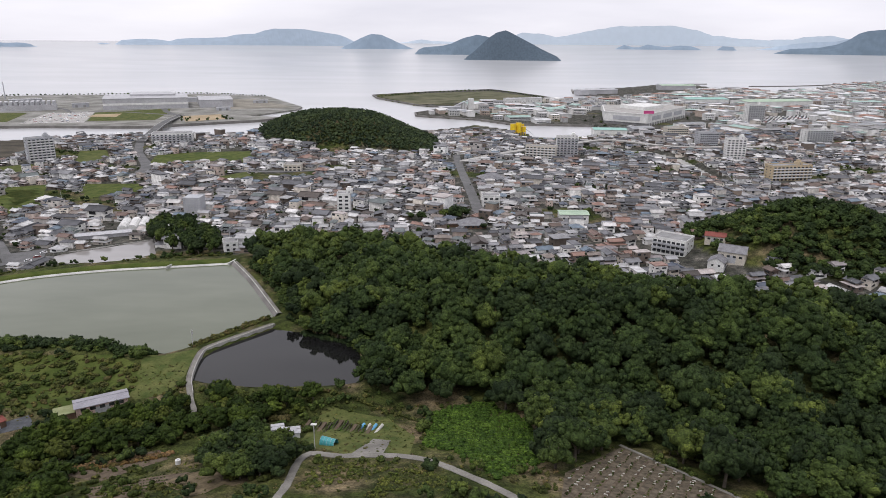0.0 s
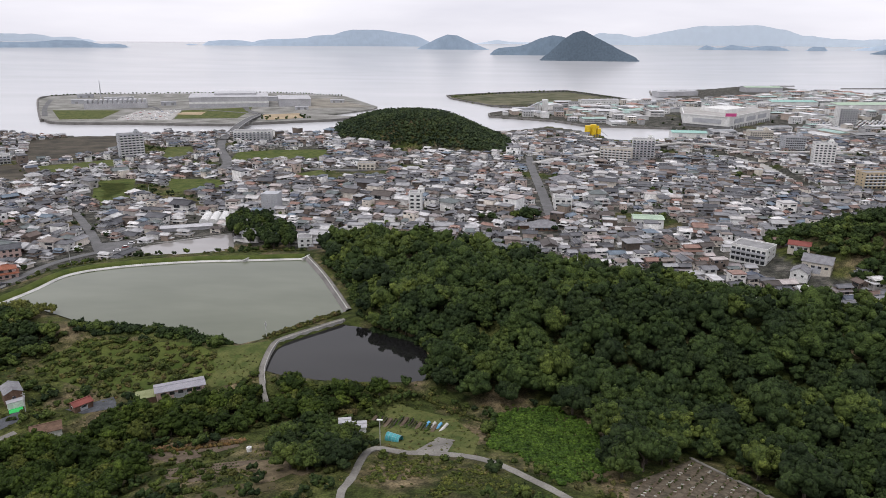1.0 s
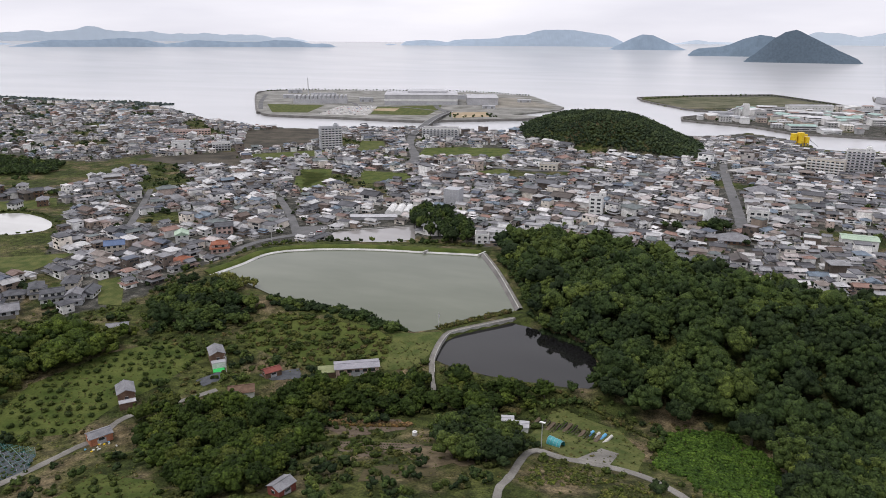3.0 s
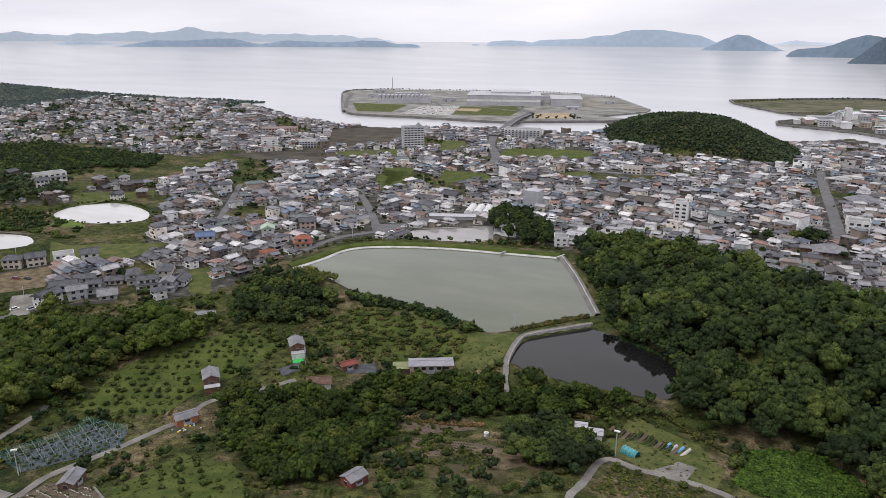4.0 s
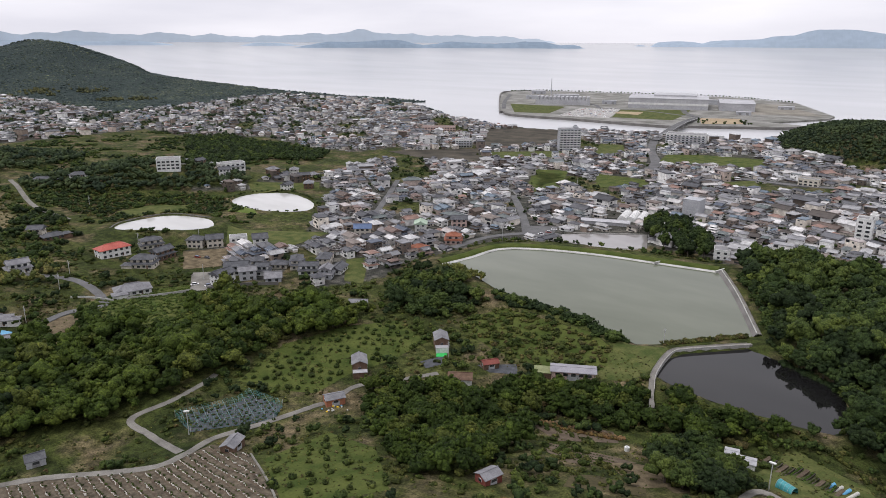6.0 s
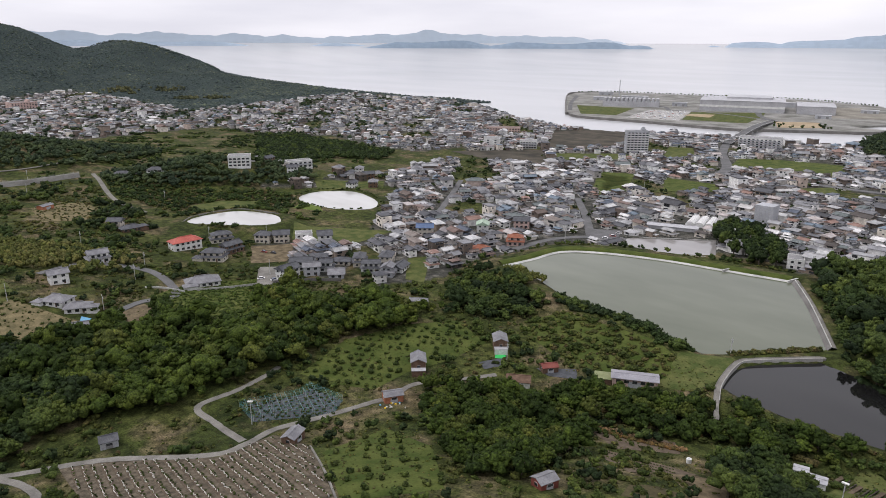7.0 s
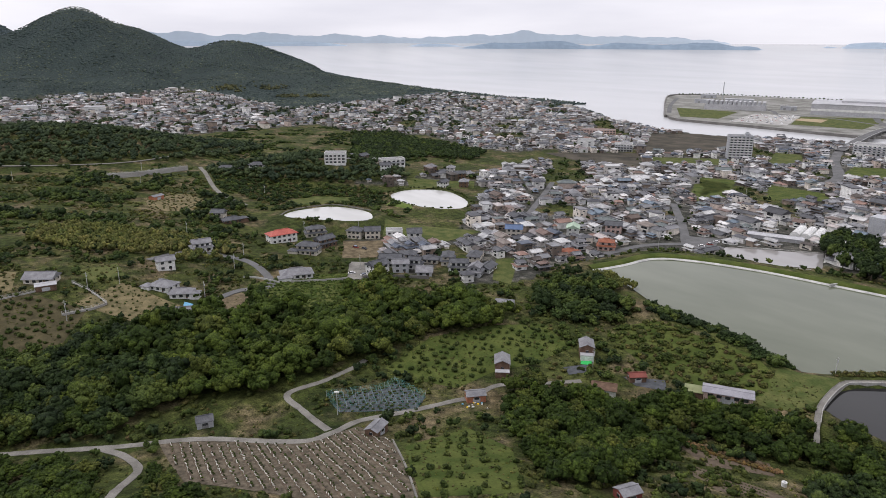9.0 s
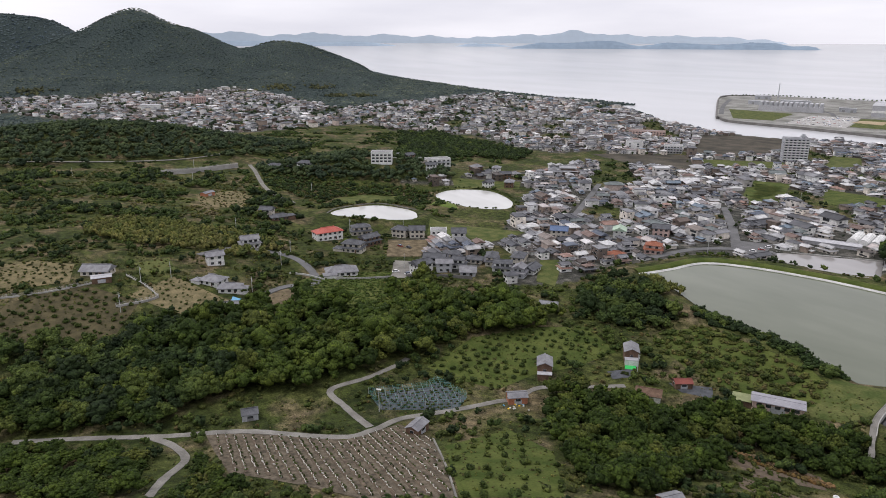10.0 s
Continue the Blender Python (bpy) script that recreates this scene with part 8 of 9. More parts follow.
def set_harbour():
    """Docks, works and halls east of the wooded hill."""
    rng = np.random.default_rng(8)
    flat_polygon("park", [(-155, 1753), (-35, 1888), (136, 1981), (247, 1760), (197, 1688), (21, 1595), (-53, 1546)], 3.25, M_PARK, "grassy headland park by the harbour mouth", "park")
    edge = spline([(-150, 1760), (-35, 1893), (136, 1987), (247, 1768)], 12)
    plant("tree_row", edge, 4.0, 0.1, TINY, M_TREE, "trees along the headland's edge", "trees", 1.0, 43, z=np.full(len(edge), 3.0))
    zone = [(15, 1200), (100, 1180), (140, 1220), (262, 1190), (300, 1080), (1300, 1080), (1900, 1900), (2300, 2900), (1350, 2400), (950, 1990), (840, 2100), (440, 1760), (260, 1690), (30, 1560), (-40, 1400)]
    xy = scatter(zone, 34, rng, 0.3)
    x, y = xy[:, 0], xy[:, 1]
    ok = inside(x, y, LAND) & (edge_distance(x, y, LAND) > 22) & free_of(x, y, 18.0) & ~inside(x, y, [(-155, 1753), (-35, 1888), (136, 1981), (247, 1760), (197, 1688), (21, 1595), (-53, 1546)])
    lot = [(470, 1230), (560, 1330), (720, 1380), (640, 1230)]
    ok &= ~inside(x, y, lot)
    xy = xy[ok]
    V, T, S, N = [], [], [], []
    for x, y in xy:
        big = rng.random() < 0.4
        w, d = (rng.uniform(28, 50), rng.uniform(16, 28)) if big else (rng.uniform(10, 22), rng.uniform(9, 15))
        h = rng.uniform(5, 11) if big else rng.uniform(4, 12)
        a = 0.15 + 0.2 * math.sin(x / 300) + (math.pi / 2 if rng.random() < 0.3 else 0)
        tw, tr = rng.random(), rng.random()
        if big and math.hypot(x, y) < 1750:
            single_hall(x, y, math.degrees(a), w, d, h, tw, tr)
            continue
        sh = [(wall_shape(w, d, -1, h), 0, tw), (roof_shape(w, d, h, d * 0.07, 0.4, "gable"), 1, tr)]
        wins = [(u, -d / 2, zz, 2.5, 1.4, 0.0) for zz in np.arange(1.2, h - 1.5, 3.2) for u in np.arange(-w / 2 + 3, w / 2 - 2, 4.5)]
        if wins:
            sh.append(((lambda q: (q[0].tolist(), q[1].tolist()))(window_quads(wins)), 2, tw))
        z = height_at(x, y)
        for (vs, ts), slot, tn in sh:
            o = len(V)
            V += [(x + px * math.cos(a) - py * math.sin(a), y + px * math.sin(a) + py * math.cos(a), z + pz) for px, py, pz in vs]
            T += [(p + o, q + o, r + o) for p, q, r in ts]
            S += [slot] * len(ts)
            N += [tn] * len(ts)
    tagged(new("dock_halls", mesh_of("dock_halls", V, np.array(T), [M_HALLWALL, M_HALLROOF, M_GLASS], S, N)), "pale works, halls and offices in the harbour quarter", "buildings", kind="stuff")
    cars_stuff(lot, 7.0, 0.8, height_at(580, 1290) + 0.1, "cars parked beside the mall", 52)
    tx = scatter(zone, 46, rng)
    tx = tx[inside(tx[:, 0], tx[:, 1], LAND) & (edge_distance(tx[:, 0], tx[:, 1], LAND) > 10) & (rng.random(len(tx)) < 0.5)]
    plant("street_trees", tx, 3.6, 0.1, TINY, M_TREE, "street trees in the harbour quarter", "trees", 1.0, 44)
    wall_along("breakwater", [(1000, 2330), (1200, 2380), (1400, 2500)], 2.0, 6, M_LINING, "dark breakwater in the sea", z=0.5, base=-5)
    wall_along("breakwater", [(820, 2420), (900, 2440)], 2.0, 6, M_LINING, "short dark breakwater", z=0.5, base=-5)
    shore = [LAND[i] for i in range(8, 25)]
    for k in range(0, len(shore) - 1):
        (x0, y0), (x1, y1) = shore[k], shore[k + 1]
        wall_along("quay_wall", [(x0, y0), ((x0 + x1) / 2, (y0 + y1) / 2), (x1, y1)], 0.6, 3.0, M_LINING, "dark concrete quay wall", z=2.8, base=-6)
    zl = 6.0
    ribbon("viaduct", VIADUCT, 9, M_CONCRETE, "raised railway viaduct through the town", "viaduct", step=8, z=zl + 2, thick=1.4)
    line = spline(VIADUCT, 26)
    for k, (x, y) in enumerate(line):
        ob = part("pier", boxed(-3, 3, -0.8, 0.8, 0, 6.7), M_CONCRETE)
        z = height_at(x, y)
        ob.matrix_world = pose(x, y, min(z, 1.2), 0, 0, 30)
        tagged(ob, "concrete viaduct pier among houses", "pier", "viaduct piers")


M_HALLWALL = palette("hall_walls", [(0.66, 0.66, 0.65), (0.5, 0.5, 0.49), (0.72, 0.71, 0.69), (0.38, 0.38, 0.38), (0.58, 0.54, 0.48), (0.42, 0.35, 0.3)], 0.1, 1.0, 0.8, 0.2)
M_HALLROOF = palette("hall_roofs", [(0.5, 0.5, 0.5), (0.26, 0.27, 0.28), (0.62, 0.62, 0.61), (0.3, 0.42, 0.38), (0.2, 0.2, 0.2), (0.42, 0.42, 0.42), (0.55, 0.56, 0.57), (0.3, 0.18, 0.14)], 0.1, 1.0, 0.6, 0.35)

# ---- dams, walls, beds and nets close to the ponds ----
def strip(name, pts, rows, material, label, category="dam"):
    """A band beside a line: rows of offset to its right and height."""
    line = spline(pts, 3.0)
    s = sideways(line)
    n = len(line)
    v = np.vstack([np.column_stack([line + s * o, np.full(n, z)]) for o, z in rows])
    f = np.array([[k * n + i, (k + 1) * n + i, (k + 1) * n + i + 1, k * n + i + 1] for k in range(len(rows) - 1) for i in range(n - 1)])
    return tagged(new(name, mesh_of(name, v, f, [material])), label, category, kind="structure")


def set_dams():
    rim = POND_BIG[:9]
    strip("pond_edge", rim[:7], [(-0.5, 12.1), (-0.4, 12.7), (0.2, 12.8), (1.2, 13.3), (1.4, 12.8)], M_EDGE, "pale concrete slope along the pond's water line")
    strip("dam_bank", rim[:7], [(1.2, 13.0), (2.4, 14.1), (4.6, 14.7), (6.2, 14.6), (9.0, 13.3)], M_ORCHARD, "grassy crest of the dam")
    strip("pond_lining", POND_BIG[6:9], [(-0.4, 12.2), (0.3, 13.1), (1.5, 14.35), (1.6, 13.7)], M_LINING, "dark concrete slope lining the dam")
    strip("dam_path", POND_BIG[6:9], [(1.5, 14.3), (3.2, 14.36), (4.0, 13.6)], M_ROAD, "pale path on the dam beside a wood")
    strip("dam_curb", POND_BIG[6:9], [(1.4, 14.0), (1.4, 14.7), (1.75, 14.7), (1.75, 13.8)], M_EDGE, "pale concrete curb along the dam path")
    for k, (x, y) in enumerate((POND_BIG[5], POND_BIG[6])):
        wall_along("stair_wall", [(x - 1, y - 2), (x + 0.5, y + 3), (x + 1.5, y + 7)], 0.5, 0.8, M_EDGE, "pale concrete steps down the dam", z=13.6, base=-1.2)
    ribbon("dam_path", DAM_PATH, 1.7, M_ROAD, "pale concrete path on the dam between two ponds", "path", z=14.6, thick=2.6, step=1.5)
    line = spline(DAM_PATH[1:], 1.5)
    s = sideways(line)
    wall_along("dam_parapet", (line - s * 1.0)[::3], 0.3, 0.3, M_CONCRETE, "pale low parapet above the dark pond", z=14.55, base=-2.4)
    wall_along("dam_parapet", (line + s * 1.0)[::3], 0.2, 0.25, M_ROAD, "pale low curb on the dam", z=14.55, base=-1.0)
    # pale pond's grassy bank and west pond's wall
    strip("pond_edge", POND_PALE[1:] + POND_PALE[:2], [(0.2, 10.4), (0.3, 11.3), (0.9, 11.3), (0.95, 10.6)], M_CONCRETE, "low concrete edge of a pond")
    strip("pond_edge", POND_WEST_EDGE, [(0.0, 13.6), (0.2, 15.0), (0.7, 15.0), (0.8, 14.2)], M_LINING, "grey wall along the bright pond")
    wall_along("retaining_wall", [(-682, 132), (-686, 166), (-702, 210)], 4.5, 1.5, M_CONCRETE, "long grey retaining wall on a hillside", rail=True)
    wall_along("terrace_wall", [(-341, 39), (-342, 53), (-345, 59)], 1.2, 0.5, M_CONCRETE, "terrace wall with a pale railing", rail=True)
    wall_along("terrace_wall", [(-345, 59), (-360, 56), (-377, 50)], 0.8, 0.4, M_CONCRETE, "terrace wall with a pale railing", rail=True)
    wall_along("terrace_wall", [(-375, 41), (-371, 27), (-370, 8), (-372, -6)], 0.8, 0.4, M_CONCRETE, "terrace wall with a pale railing", rail=True)
    wall_along("yard_wall", [(-355, 130), (-350, 137), (-339, 144)], 1.0, 0.3, M_EDGE, "curved white yard wall beside a lane")
    wall_along("yard_wall", [(-337, 150), (-330, 168), (-326, 180)], 1.4, 0.3, M_CONCRETE, "grey yard wall below a house")
    wall_along("yard_wall", [(-322, 186), (-312, 204), (-300, 216)], 1.8, 0.3, M_LINING, "dark retaining wall below a yard")
    wall_along("plot_curb", [(-166, 105), (-144, 95), (-122, 84)], 0.35, 0.6, M_ROAD, "pale curb at the edge of a dry plot")
    wall_along("plot_curb", [(58, 197), (70, 178), (82, 158)], 0.3, 1.0, M_ROAD, "pale curb at the edge of a dry plot")


def set_plots():
    """Rows of young trees in white sleeves on dry beds."""
    rng = np.random.default_rng(61)
    sleeve, leaf = [], []
    for poly, o, along, gap, step in ((PLOT, (-213.6, 52.1), (42.5, -8.2), 2.7, 1.75), (PLOT_EAST, (57, 191), (-15, -27), 2.9, 1.9)):
        along = np.array(along) / np.hypot(*along)
        across = np.array((-along[1], along[0]))
        beds_v, beds_f = [], []
        for k in range(-40, 41):
            pts = np.array([np.array(o) + across * gap * k + along * step * j for j in range(-60, 61)])
            ins = inside(pts[:, 0], pts[:, 1], poly) & (edge_distance(pts[:, 0], pts[:, 1], poly) > 1.0)
            pts = pts[ins]
            if len(pts) < 3:
                continue
            z = height(pts[:, 0], pts[:, 1])
            n0 = len(beds_v)
            for (x, y), zz in zip(pts, z):
                for u, h in ((-0.62, 0.08), (-0.3, 0.34), (0.3, 0.34), (0.62, 0.08)):
                    beds_v.append((x + across[0] * u, y + across[1] * u, zz + h + rng.normal(0, 0.03)))
            for i in range(len(pts) - 1):
                for q in range(3):
                    beds_f.append((n0 + 4 * i + q, n0 + 4 * i + q + 1, n0 + 4 * i + q + 5, n0 + 4 * i + q + 4))
            for (x, y), zz in zip(pts, z):
                if rng.random() < 0.9:
                    sleeve.append((x + rng.normal(0, 0.1), y + rng.normal(0, 0.1), zz + 0.3, poly is PLOT))
                    leaf.append((x, y))
        f = np.array(beds_f)
        tagged(new("soil_beds", mesh_of("soil_beds", beds_v, f, [M_BED])), "long low beds of brown soil and straw", "beds", kind="stuff")
    V, F = [], []
    for x, y, z, main in sleeve:
        if rng.random() < (0.85 if main else 0.4):
            a, w, d, h = rng.uniform(-0.5, 0.5), rng.uniform(0.3, 0.55), rng.uniform(0.05, 0.09), rng.uniform(0.18, 0.36)
            c, s = math.cos(a), math.sin(a)
            n0 = len(V)
            V += [(x + px * c - py * s, y + px * s + py * c, z + pz) for pz in (-0.1, h) for px, py in ((-w, -d), (w, -d), (w, d), (-w, d))]
            F += [(n0 + i, n0 + j, n0 + k, n0 + m) for i, j, k, m in ((4, 5, 6, 7), (0, 1, 5, 4), (1, 2, 6, 5), (2, 3, 7, 6), (3, 0, 4, 7))]
    tagged(new("tree_guards", mesh_of("tree_guards", V, np.array(F), [M_SLEEVE])), "pale plastic guards round young trees in rows", "tree guards", kind="stuff")
    leaf = np.array(leaf) + rng.normal(0, 0.25, (len(leaf), 2))
    plant("saplings", leaf + (0.25, 0.3), 0.55, 0.3, TINY, M_CITRUS, "young trees with dark leaves in rows", "saplings", 0.9, 62)


M_BED = surface("brown_bed_soil", (0.07, 0.05, 0.035), (0.14, 0.11, 0.075), 0.4, 2.5, 0.95, 0.8, 0.15)
M_SLEEVE = surface("pale_plastic", (0.42, 0.41, 0.37), (0.56, 0.55, 0.5), 0.5, 3.0, 0.6, 0.0, 0.02)
M_CAGEBAR = surface("grey_green_tube", (0.16, 0.22, 0.22), (0.22, 0.28, 0.28), 0.5, 3.0, 0.6, 0.0, 0.02)
M_NET = surface("teal_net_cord", (0.06, 0.2, 0.19), (0.09, 0.26, 0.24), 0.5, 3.0, 0.8, 0.0, 0.02)


def set_net():
    """Orchard cage of posts, wires and teal netting beside the farm road."""
    corner = [(-214.1, 106.5), (-206.1, 127.3), (-208.3, 133.2), (-191.3, 136.0), (-184.8, 127.1), (-200.3, 104.4)]
    patch("mulch", corner, M_MULCH, "dark mulch sheet below a net cage", "ground cover", 0.12, 3.0)
    root = new("net_cage")
    tagged(root, "orchard cage of grey posts and teal netting", "net cage")
    ctr = np.mean(corner, 0)
    z0 = height_at(*ctr)
    root.matrix_world = pose(ctr[0], ctr[1], z0)
    top = 2.9

    def gz(x, y):
        return height_at(x, y) - z0
    ang = math.atan2(corner[1][1] - corner[0][1], corner[1][0] - corner[0][0])
    c, s = math.cos(ang), math.sin(ang)
    posts = []
    for u in np.arange(-40, 40, 4.4):
        for v in np.arange(-40, 40, 3.6):
            x, y = ctr[0] + u * c - v * s, ctr[1] + u * s + v * c
            if inside(np.array([x]), np.array([y]), corner)[0]:
                posts.append((x, y))
    for x, y in posts + corner:
        part("post", rod(bmesh.new(), (x - ctr[0], y - ctr[1], gz(x, y) - 0.3), (x - ctr[0], y - ctr[1], gz(x, y) + top), 0.05, 0.05, 5), M_POLE, root)
    for step, r_, m_, nm in ((4.4, 0.05, M_CAGEBAR, "top_bar"), (1.8, 0.03, M_NET, "netting")):
        bm = bmesh.new()
        for a_, b_ in ((c, s), (-s, c)):
            for off in np.arange(-40, 40, step if a_ == c else step * (0.82 if nm == "top_bar" else 1)):
                hits = []
                for t_ in np.arange(-45, 45, 0.8):
                    x, y = ctr[0] - b_ * off + a_ * t_, ctr[1] + a_ * off + b_ * t_
                    hits.append((x, y))
                h = np.array(hits)
                ins = inside(h[:, 0], h[:, 1], corner)
                if ins.sum() > 2:
                    q = h[ins]
                    k = list(range(0, len(q), 5)) + [len(q) - 1]
                    for i, j in zip(k[:-1], k[1:]):
                        if i != j:
                            rod(bm, (q[i][0] - ctr[0], q[i][1] - ctr[1], gz(*q[i]) + top), (q[j][0] - ctr[0], q[j][1] - ctr[1], gz(*q[j]) + top), r_, r_, 4)
        part(nm, bm, m_, root, "teal orchard netting" if nm == "netting" else "")
    bm = bmesh.new()
    ring = corner + corner[:1]
    for (xa, ya), (xb, yb) in zip(ring[:-1], ring[1:]):
        n = max(2, int(math.hypot(xb - xa, yb - ya) / 0.8))
        for i in range(n + 1):
            x, y = xa + (xb - xa) * i / n, ya + (yb - ya) * i / n
            rod(bm, (x - ctr[0], y - ctr[1], gz(x, y)), (x - ctr[0], y - ctr[1], gz(x, y) + top), 0.022, 0.022, 4)
        for h in np.arange(0.2, top + 0.1, 0.6):
            rod(bm, (xa - ctr[0], ya - ctr[1], gz(xa, ya) + h), (xb - ctr[0], yb - ctr[1], gz(xb, yb) + h), 0.022, 0.022, 4)
    part("side_netting", bm, M_NET, root, "teal side netting")
    rng = np.random.default_rng(70)
    xy = scatter(corner, 2.6, rng, 0.2)
    plant("cage_bushes", xy, 0.85, -0.05, BUSH, M_CITRUS, "low bushes under a net cage", "bushes", 0.9, 71)


M_MULCH = surface("dark_mulch_sheet", (0.04, 0.045, 0.05), (0.085, 0.09, 0.1), 0.5, 2.0, 0.7, 0.3, 0.05)


def set_garden():
    """Vegetable beds, tunnels, gravel yard."""
    rng = np.random.default_rng(80)
    patch("garden_lawn", GARDEN, M_GRASS, "rough green garden ground", "lawn", 0.06, 3.0)
    patch("gravel_yard", [(-26.6, 182.6), (-21.3, 197.1), (-15.6, 194.8), (-17.0, 181.5)], M_ROAD, "pale gravel yard beside the lane", "yard", 0.14, 3.0)
    patch("lawn", LAWN, M_GRASS, "mown yellow-green lawn beside the pond", "lawn", 0.06, 3.0)
    patch("paved_yard", [(-158, 209), (-150, 207), (-140, 213), (-146, 220)], M_MULCH, "dark sheeted yard between huts", "yard", 0.1, 3.0)
    patch("paved_yard", [(-178, 196), (-172, 193), (-168, 203), (-174, 207)], M_MULCH, "grey sheeted yard beside a barn", "yard", 0.1, 3.0)
    patch("bare_soil", [(-113, 182), (-109, 190), (-90, 196), (-84, 188), (-99, 174)], M_BED, "brown terraced soil with dry plants", "soil", 0.08, 3.0)
    patch("bare_soil", [(-82, 171), (-69, 175), (-56, 166), (-63, 154)], M_DRYSOIL, "bare yellowish slope", "soil", 0.08, 3.0)
    patch("bare_soil", [(-314, 104), (-322, 122), (-306, 122), (-297, 109)], M_BED, "bare brown patch beside the lane", "soil", 0.1, 3.0)
    patch("cut_slope", [(-690, 330), (-700, 350), (-670, 350), (-665, 335)], M_BRICKSOIL, "bare reddish cut in a hillside", "soil", 0.3, 6.0)
    patch("bare_soil", [(-102, 170), (-80, 174), (-72, 175), (-85, 158), (-95, 162)], M_BED, "terraced beds of dark soil", "soil", 0.1, 3.0)
    patch("bare_soil", [(-70, 177), (-61, 179), (-51, 165), (-55, 160), (-67, 168)], M_DRYSOIL, "bare yellowish earth slope", "soil", 0.1, 3.0)
    patch("bare_soil", [(-80, 150), (-74, 155), (-61, 156), (-59, 151), (-77, 140)], M_BROWNGRASS, "bare brown earth slope", "soil", 0.1, 3.0)
    patch("meadow", [(-472, 296), (-484, 316), (-463, 314), (-444, 305)], M_LIMEGRASS, "bright green grass beside a round pond", "grass", 0.1, 3.0)
    beds = np.concatenate([np.linspace((-101 + 3.2 * k, 170 - 1.6 * k), (-80 + 1.2 * k, 175 - 2.6 * k), 22) for k in range(5)])
    plant("bed_plants", beds, 0.5, -0.1, TINY, M_CITRUS, "low plants in rows on terraced beds", "plants", 0.9, 87)
    green = part("green_sheet", boxed(-2.2, 2.2, -2.2, 2.2, 0, 0.1), M_LIME)
    green.matrix_world = pose(-175.5, 207.0, height_at(-175.5, 207) + 0.1, 0, 0, 40)
    tagged(green, "bright green groundsheet beside a barn", "groundsheet")
    for k in range(13):
        u = k * 1.9
        x, y = -46 + u * 0.97, 214 - u * 0.42 + (4 if k > 4 else 0)
        L = 11 if k < 8 else 8
        root = rooted("vegetable_bed", x, y - 5, 78, "long raised bed of vegetables" if k % 3 else "long bed of bare soil", "vegetable bed", "vegetable beds")
        bm = boxed(-L / 2, L / 2, -0.6, 0.6, -0.3, 0.22)
        bmesh.ops.subdivide_edges(bm, edges=[e for e in bm.edges if abs(e.verts[0].co.x - e.verts[1].co.x) > 1], cuts=12)
        for v in bm.verts:
            v.co.z += rng.normal(0, 0.04)
        part("soil", bm, M_SOIL if k % 3 else M_BED, root)
        if k % 3:
            n = 26
            V, T, base = [], [], 0
            for i in range(n):
                v, t = LOW[i % 6]
                V.append(v * 0.45 + (-L / 2 + (i + 0.5) * L / n, rng.normal(0, 0.15), 0.1))
                T.append(t + base)
                base += len(v)
            ob = new("crop", mesh_of("crop", np.concatenate(V), np.concatenate(T), [M_KUDZU if k % 2 else M_CITRUS]))
            ob.parent = root
    for k in range(4):
        root = rooted("crop_tunnel", -27 + 2.1 * k, 207 - 0.4 * k, 70, "low white crop tunnel" if k % 2 else "low blue-covered crop tunnel", "crop tunnel", "crop tunnels")
        bm = bmesh.new()
        prof = [(0.55 * math.cos(a), 0.65 * math.sin(a)) for a in np.linspace(0, math.pi, 7)]
        ends = [[bm.verts.new((xx, px, pz)) for px, pz in prof] for xx in (-3.5, 3.5)]
        for i in range(6):
            bm.faces.new((ends[0][i], ends[0][i + 1], ends[1][i + 1], ends[1][i]))
        bm.faces.new(ends[0][::-1])
        bm.faces.new(ends[1])
        part("cover", bm, M_SLEEVE if k % 2 else M_BLUE, root)
    hedge = spline([(-104.5, 271.5), (-93, 286.5), (-80, 303)], 1.6)
    s = sideways(hedge)
    plant("reeds", np.vstack([hedge + s * 1.6, hedge + s * 2.8, hedge + s * 0.6]), 1.5, -0.1, BUSH, M_SHRUB, "reeds and bushes along the dam path", "reeds", 1.1, 81, z=np.full(3 * len(hedge), 13.6))
    # hedges along the garden's pond side
    line = spline([(-58, 233), (-40, 233), (-22, 225), (-6, 213)], 1.5)
    plant("hedge", line, 1.5, -0.1, BUSH, M_SHRUB, "green hedge between a garden and a wood", "hedge", 1.0, 82)
    # reddish dry shrubs on the terrace
    line = spline([(-113, 184), (-100, 186), (-86, 190)], 1.3)
    plant("dry_shrubs", line, 1.2, -0.1, BUSH, M_RUST, "rust-brown shrubs on a terrace", "shrubs", 0.9, 83)
    plant("bamboo", scatter([(-243, 272), (-236, 292), (-216, 292), (-218, 270)], 3.0, rng), 2.0, 0.7, MID, M_BAMBOO, "pale bamboo clump above the pond", "bamboo", 1.6, 84)
    plant("yellow_shrubs", spline([(68, 192), (76, 190), (84, 184)], 2.2), 1.4, 0.1, BUSH, M_BAMBOO, "yellowing shrubs below a wood", "shrubs", 1.2, 85)
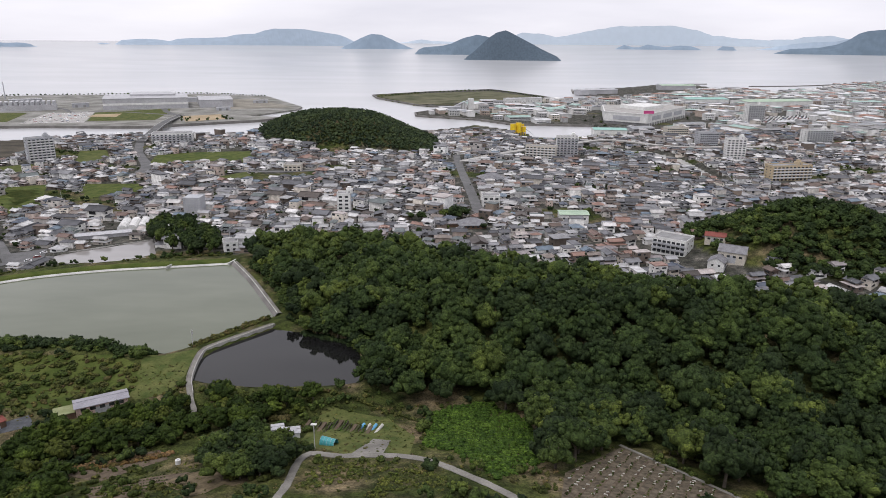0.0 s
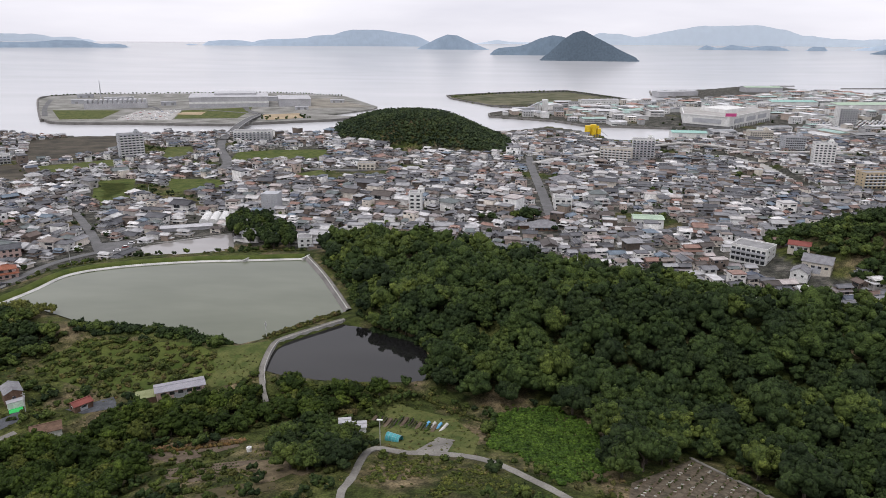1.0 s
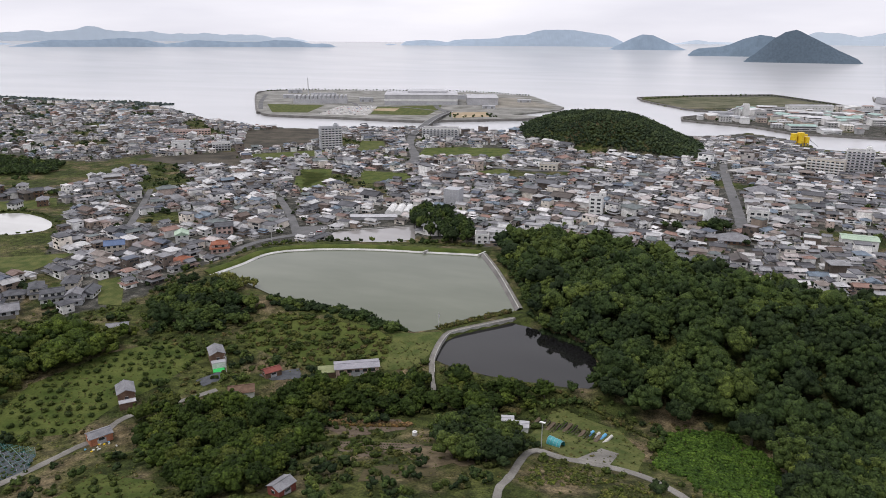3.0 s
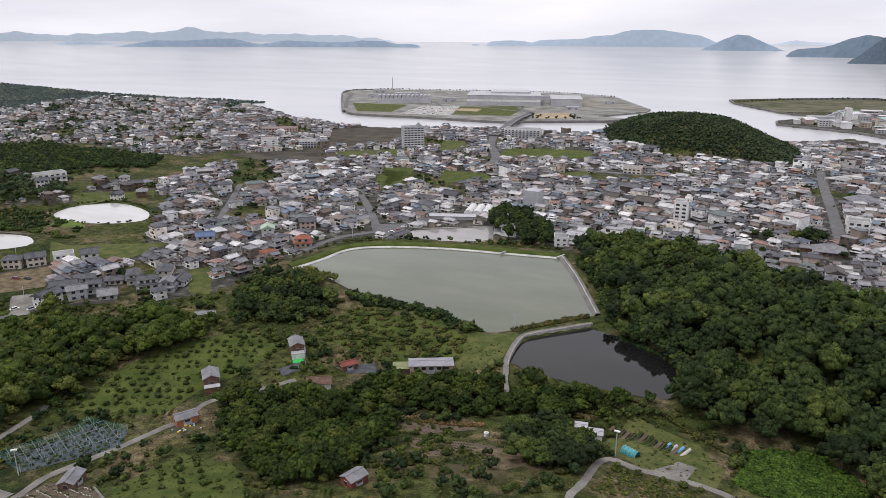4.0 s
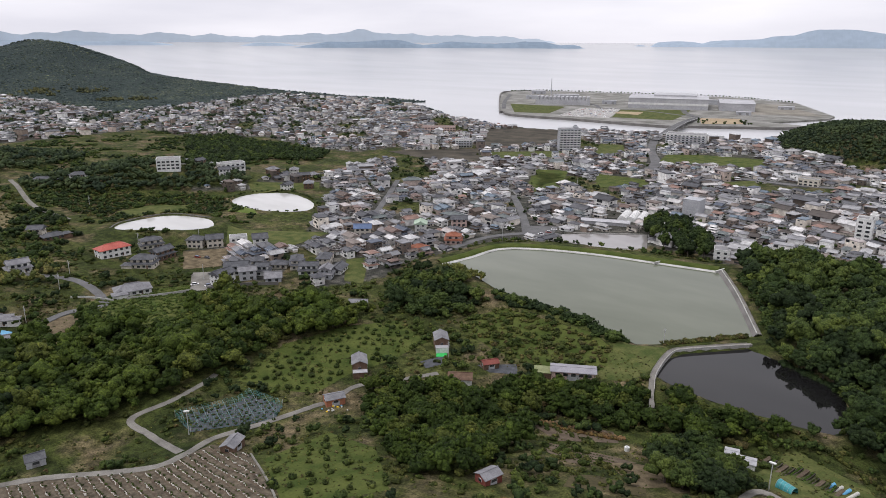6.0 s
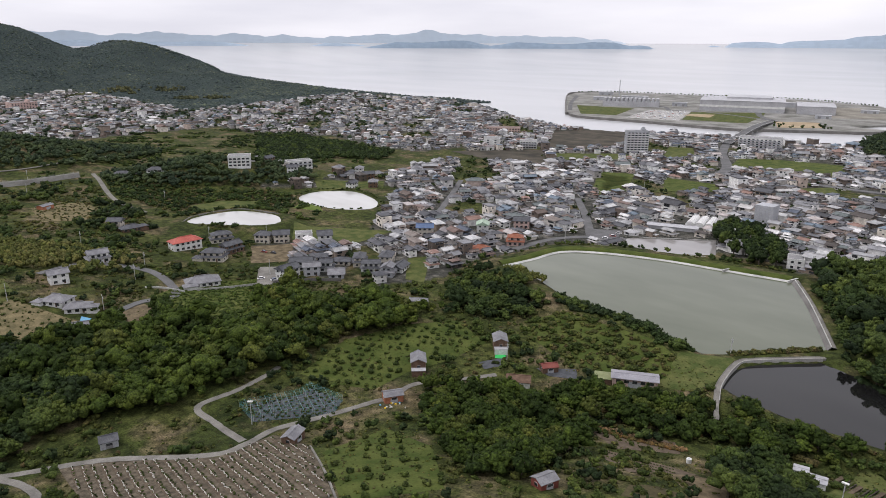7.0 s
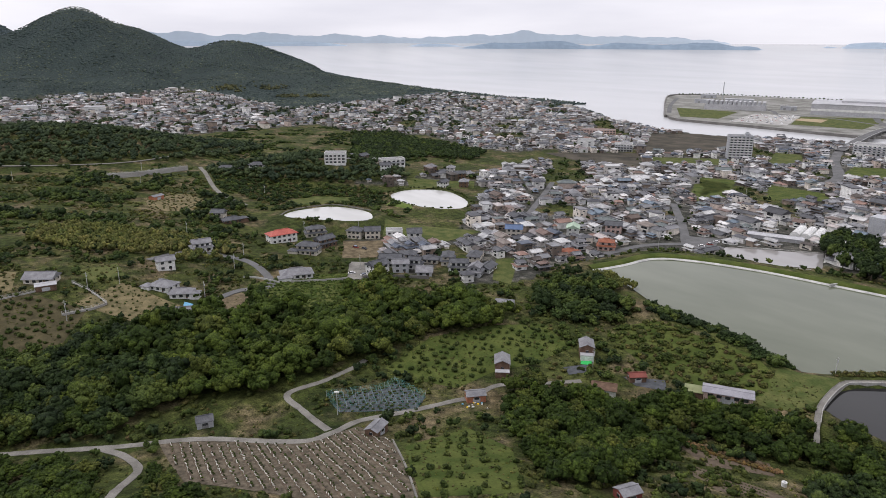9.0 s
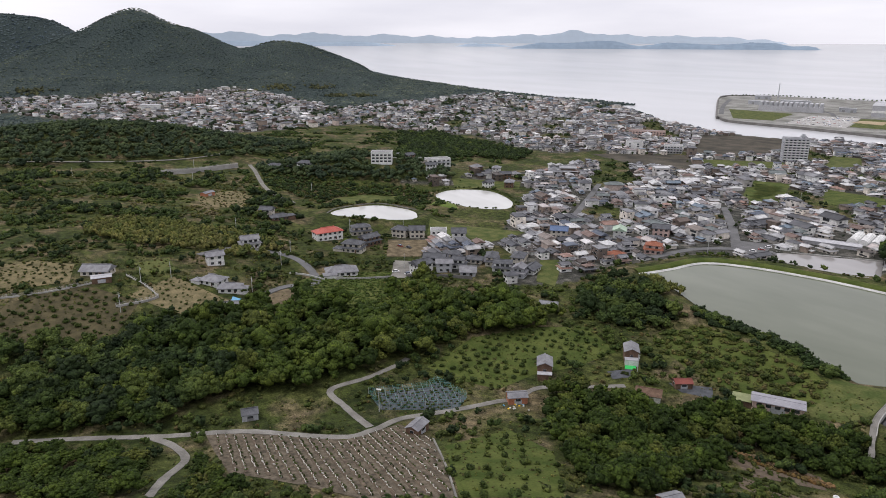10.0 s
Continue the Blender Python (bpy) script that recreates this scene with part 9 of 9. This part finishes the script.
    # pots, sacks and pallets beside the brick hut
    for k in range(14):
        x, y = -176 + rng.normal(0, 2.5), 146 + rng.normal(0, 2.5)
        bm = boxed(-0.35, 0.35, -0.25, 0.25, 0, 0.45)
        bmesh.ops.bevel(bm, geom=bm.edges[:], offset=0.08, segments=1, affect="EDGES")
        ob = part("sack", bm, (M_SLEEVE, M_BLUE, M_YELLOW, M_WHITE)[k % 4])
        ob.matrix_world = pose(x, y, height_at(x, y) - 0.03, 0, 0, k * 37)
        tagged(ob, "filled plastic sack lying beside a hut", "sack", "sacks beside the hut")
    for k, (x, y, h) in enumerate(((-334, 102, 9), (-370, 131, 9), (-367, 70, 9), (-366, 55, 9), (-335, 40, 10), (-338, 194, 9), (-389, 144, 9), (-427, 202, 9), (-410, 235, 9), (-137, 434, 10),
                                  (-105.5, 272.5, 8), (-311, 558, 10), (-171, 206, 8), (-300, 300, 9), (-262, 372, 9), (-560, 230, 9), (-640, 150, 9), (-700, 60, 9), (-715, 170, 9), (-450, 130, 9))):
        pole(x, y, h, k % 3 != 2)
    pole(-38.4, 187.5, 9, False, True)
    pole(-199.0, 103.0, 9, False, True)
    pole(-858, 226, 26, True)
    for k, (x, y, a, tn, z) in enumerate(((-378, 214, 20, 0.05, None), (-372, 217, 10, 0.2, None), (-334, 186, 70, 0.3, None), (-327, 190, 80, 0.2, None), (-247, 397, 30, 0.05, None), (-246, 405, 30, 0.55, None), (-247, 414, 30, 0.05, None),
                                       (-58, 199, 40, 0.05, None))):
        car(x, y, a, tn, "small car parked on an open yard")


M_LIME = surface("bright_green_sheet", (0.03, 0.42, 0.09), (0.04, 0.5, 0.12), 0.6, 3.0, 0.6, 0.0, 0.02)
M_BRICKSOIL = surface("red_earth", (0.22, 0.12, 0.07), (0.3, 0.17, 0.1), 0.1, 1.0, 0.95, 0.4, 0.3)
M_RUST = foliage("rusty_shrub_foliage", [(0.13, 0.075, 0.03), (0.16, 0.1, 0.04), (0.09, 0.075, 0.03)])

set_buildings()
set_near_houses()
set_island()
set_harbour()
set_dams()
set_plots()
set_net()
set_garden()
set_green()
set_town()
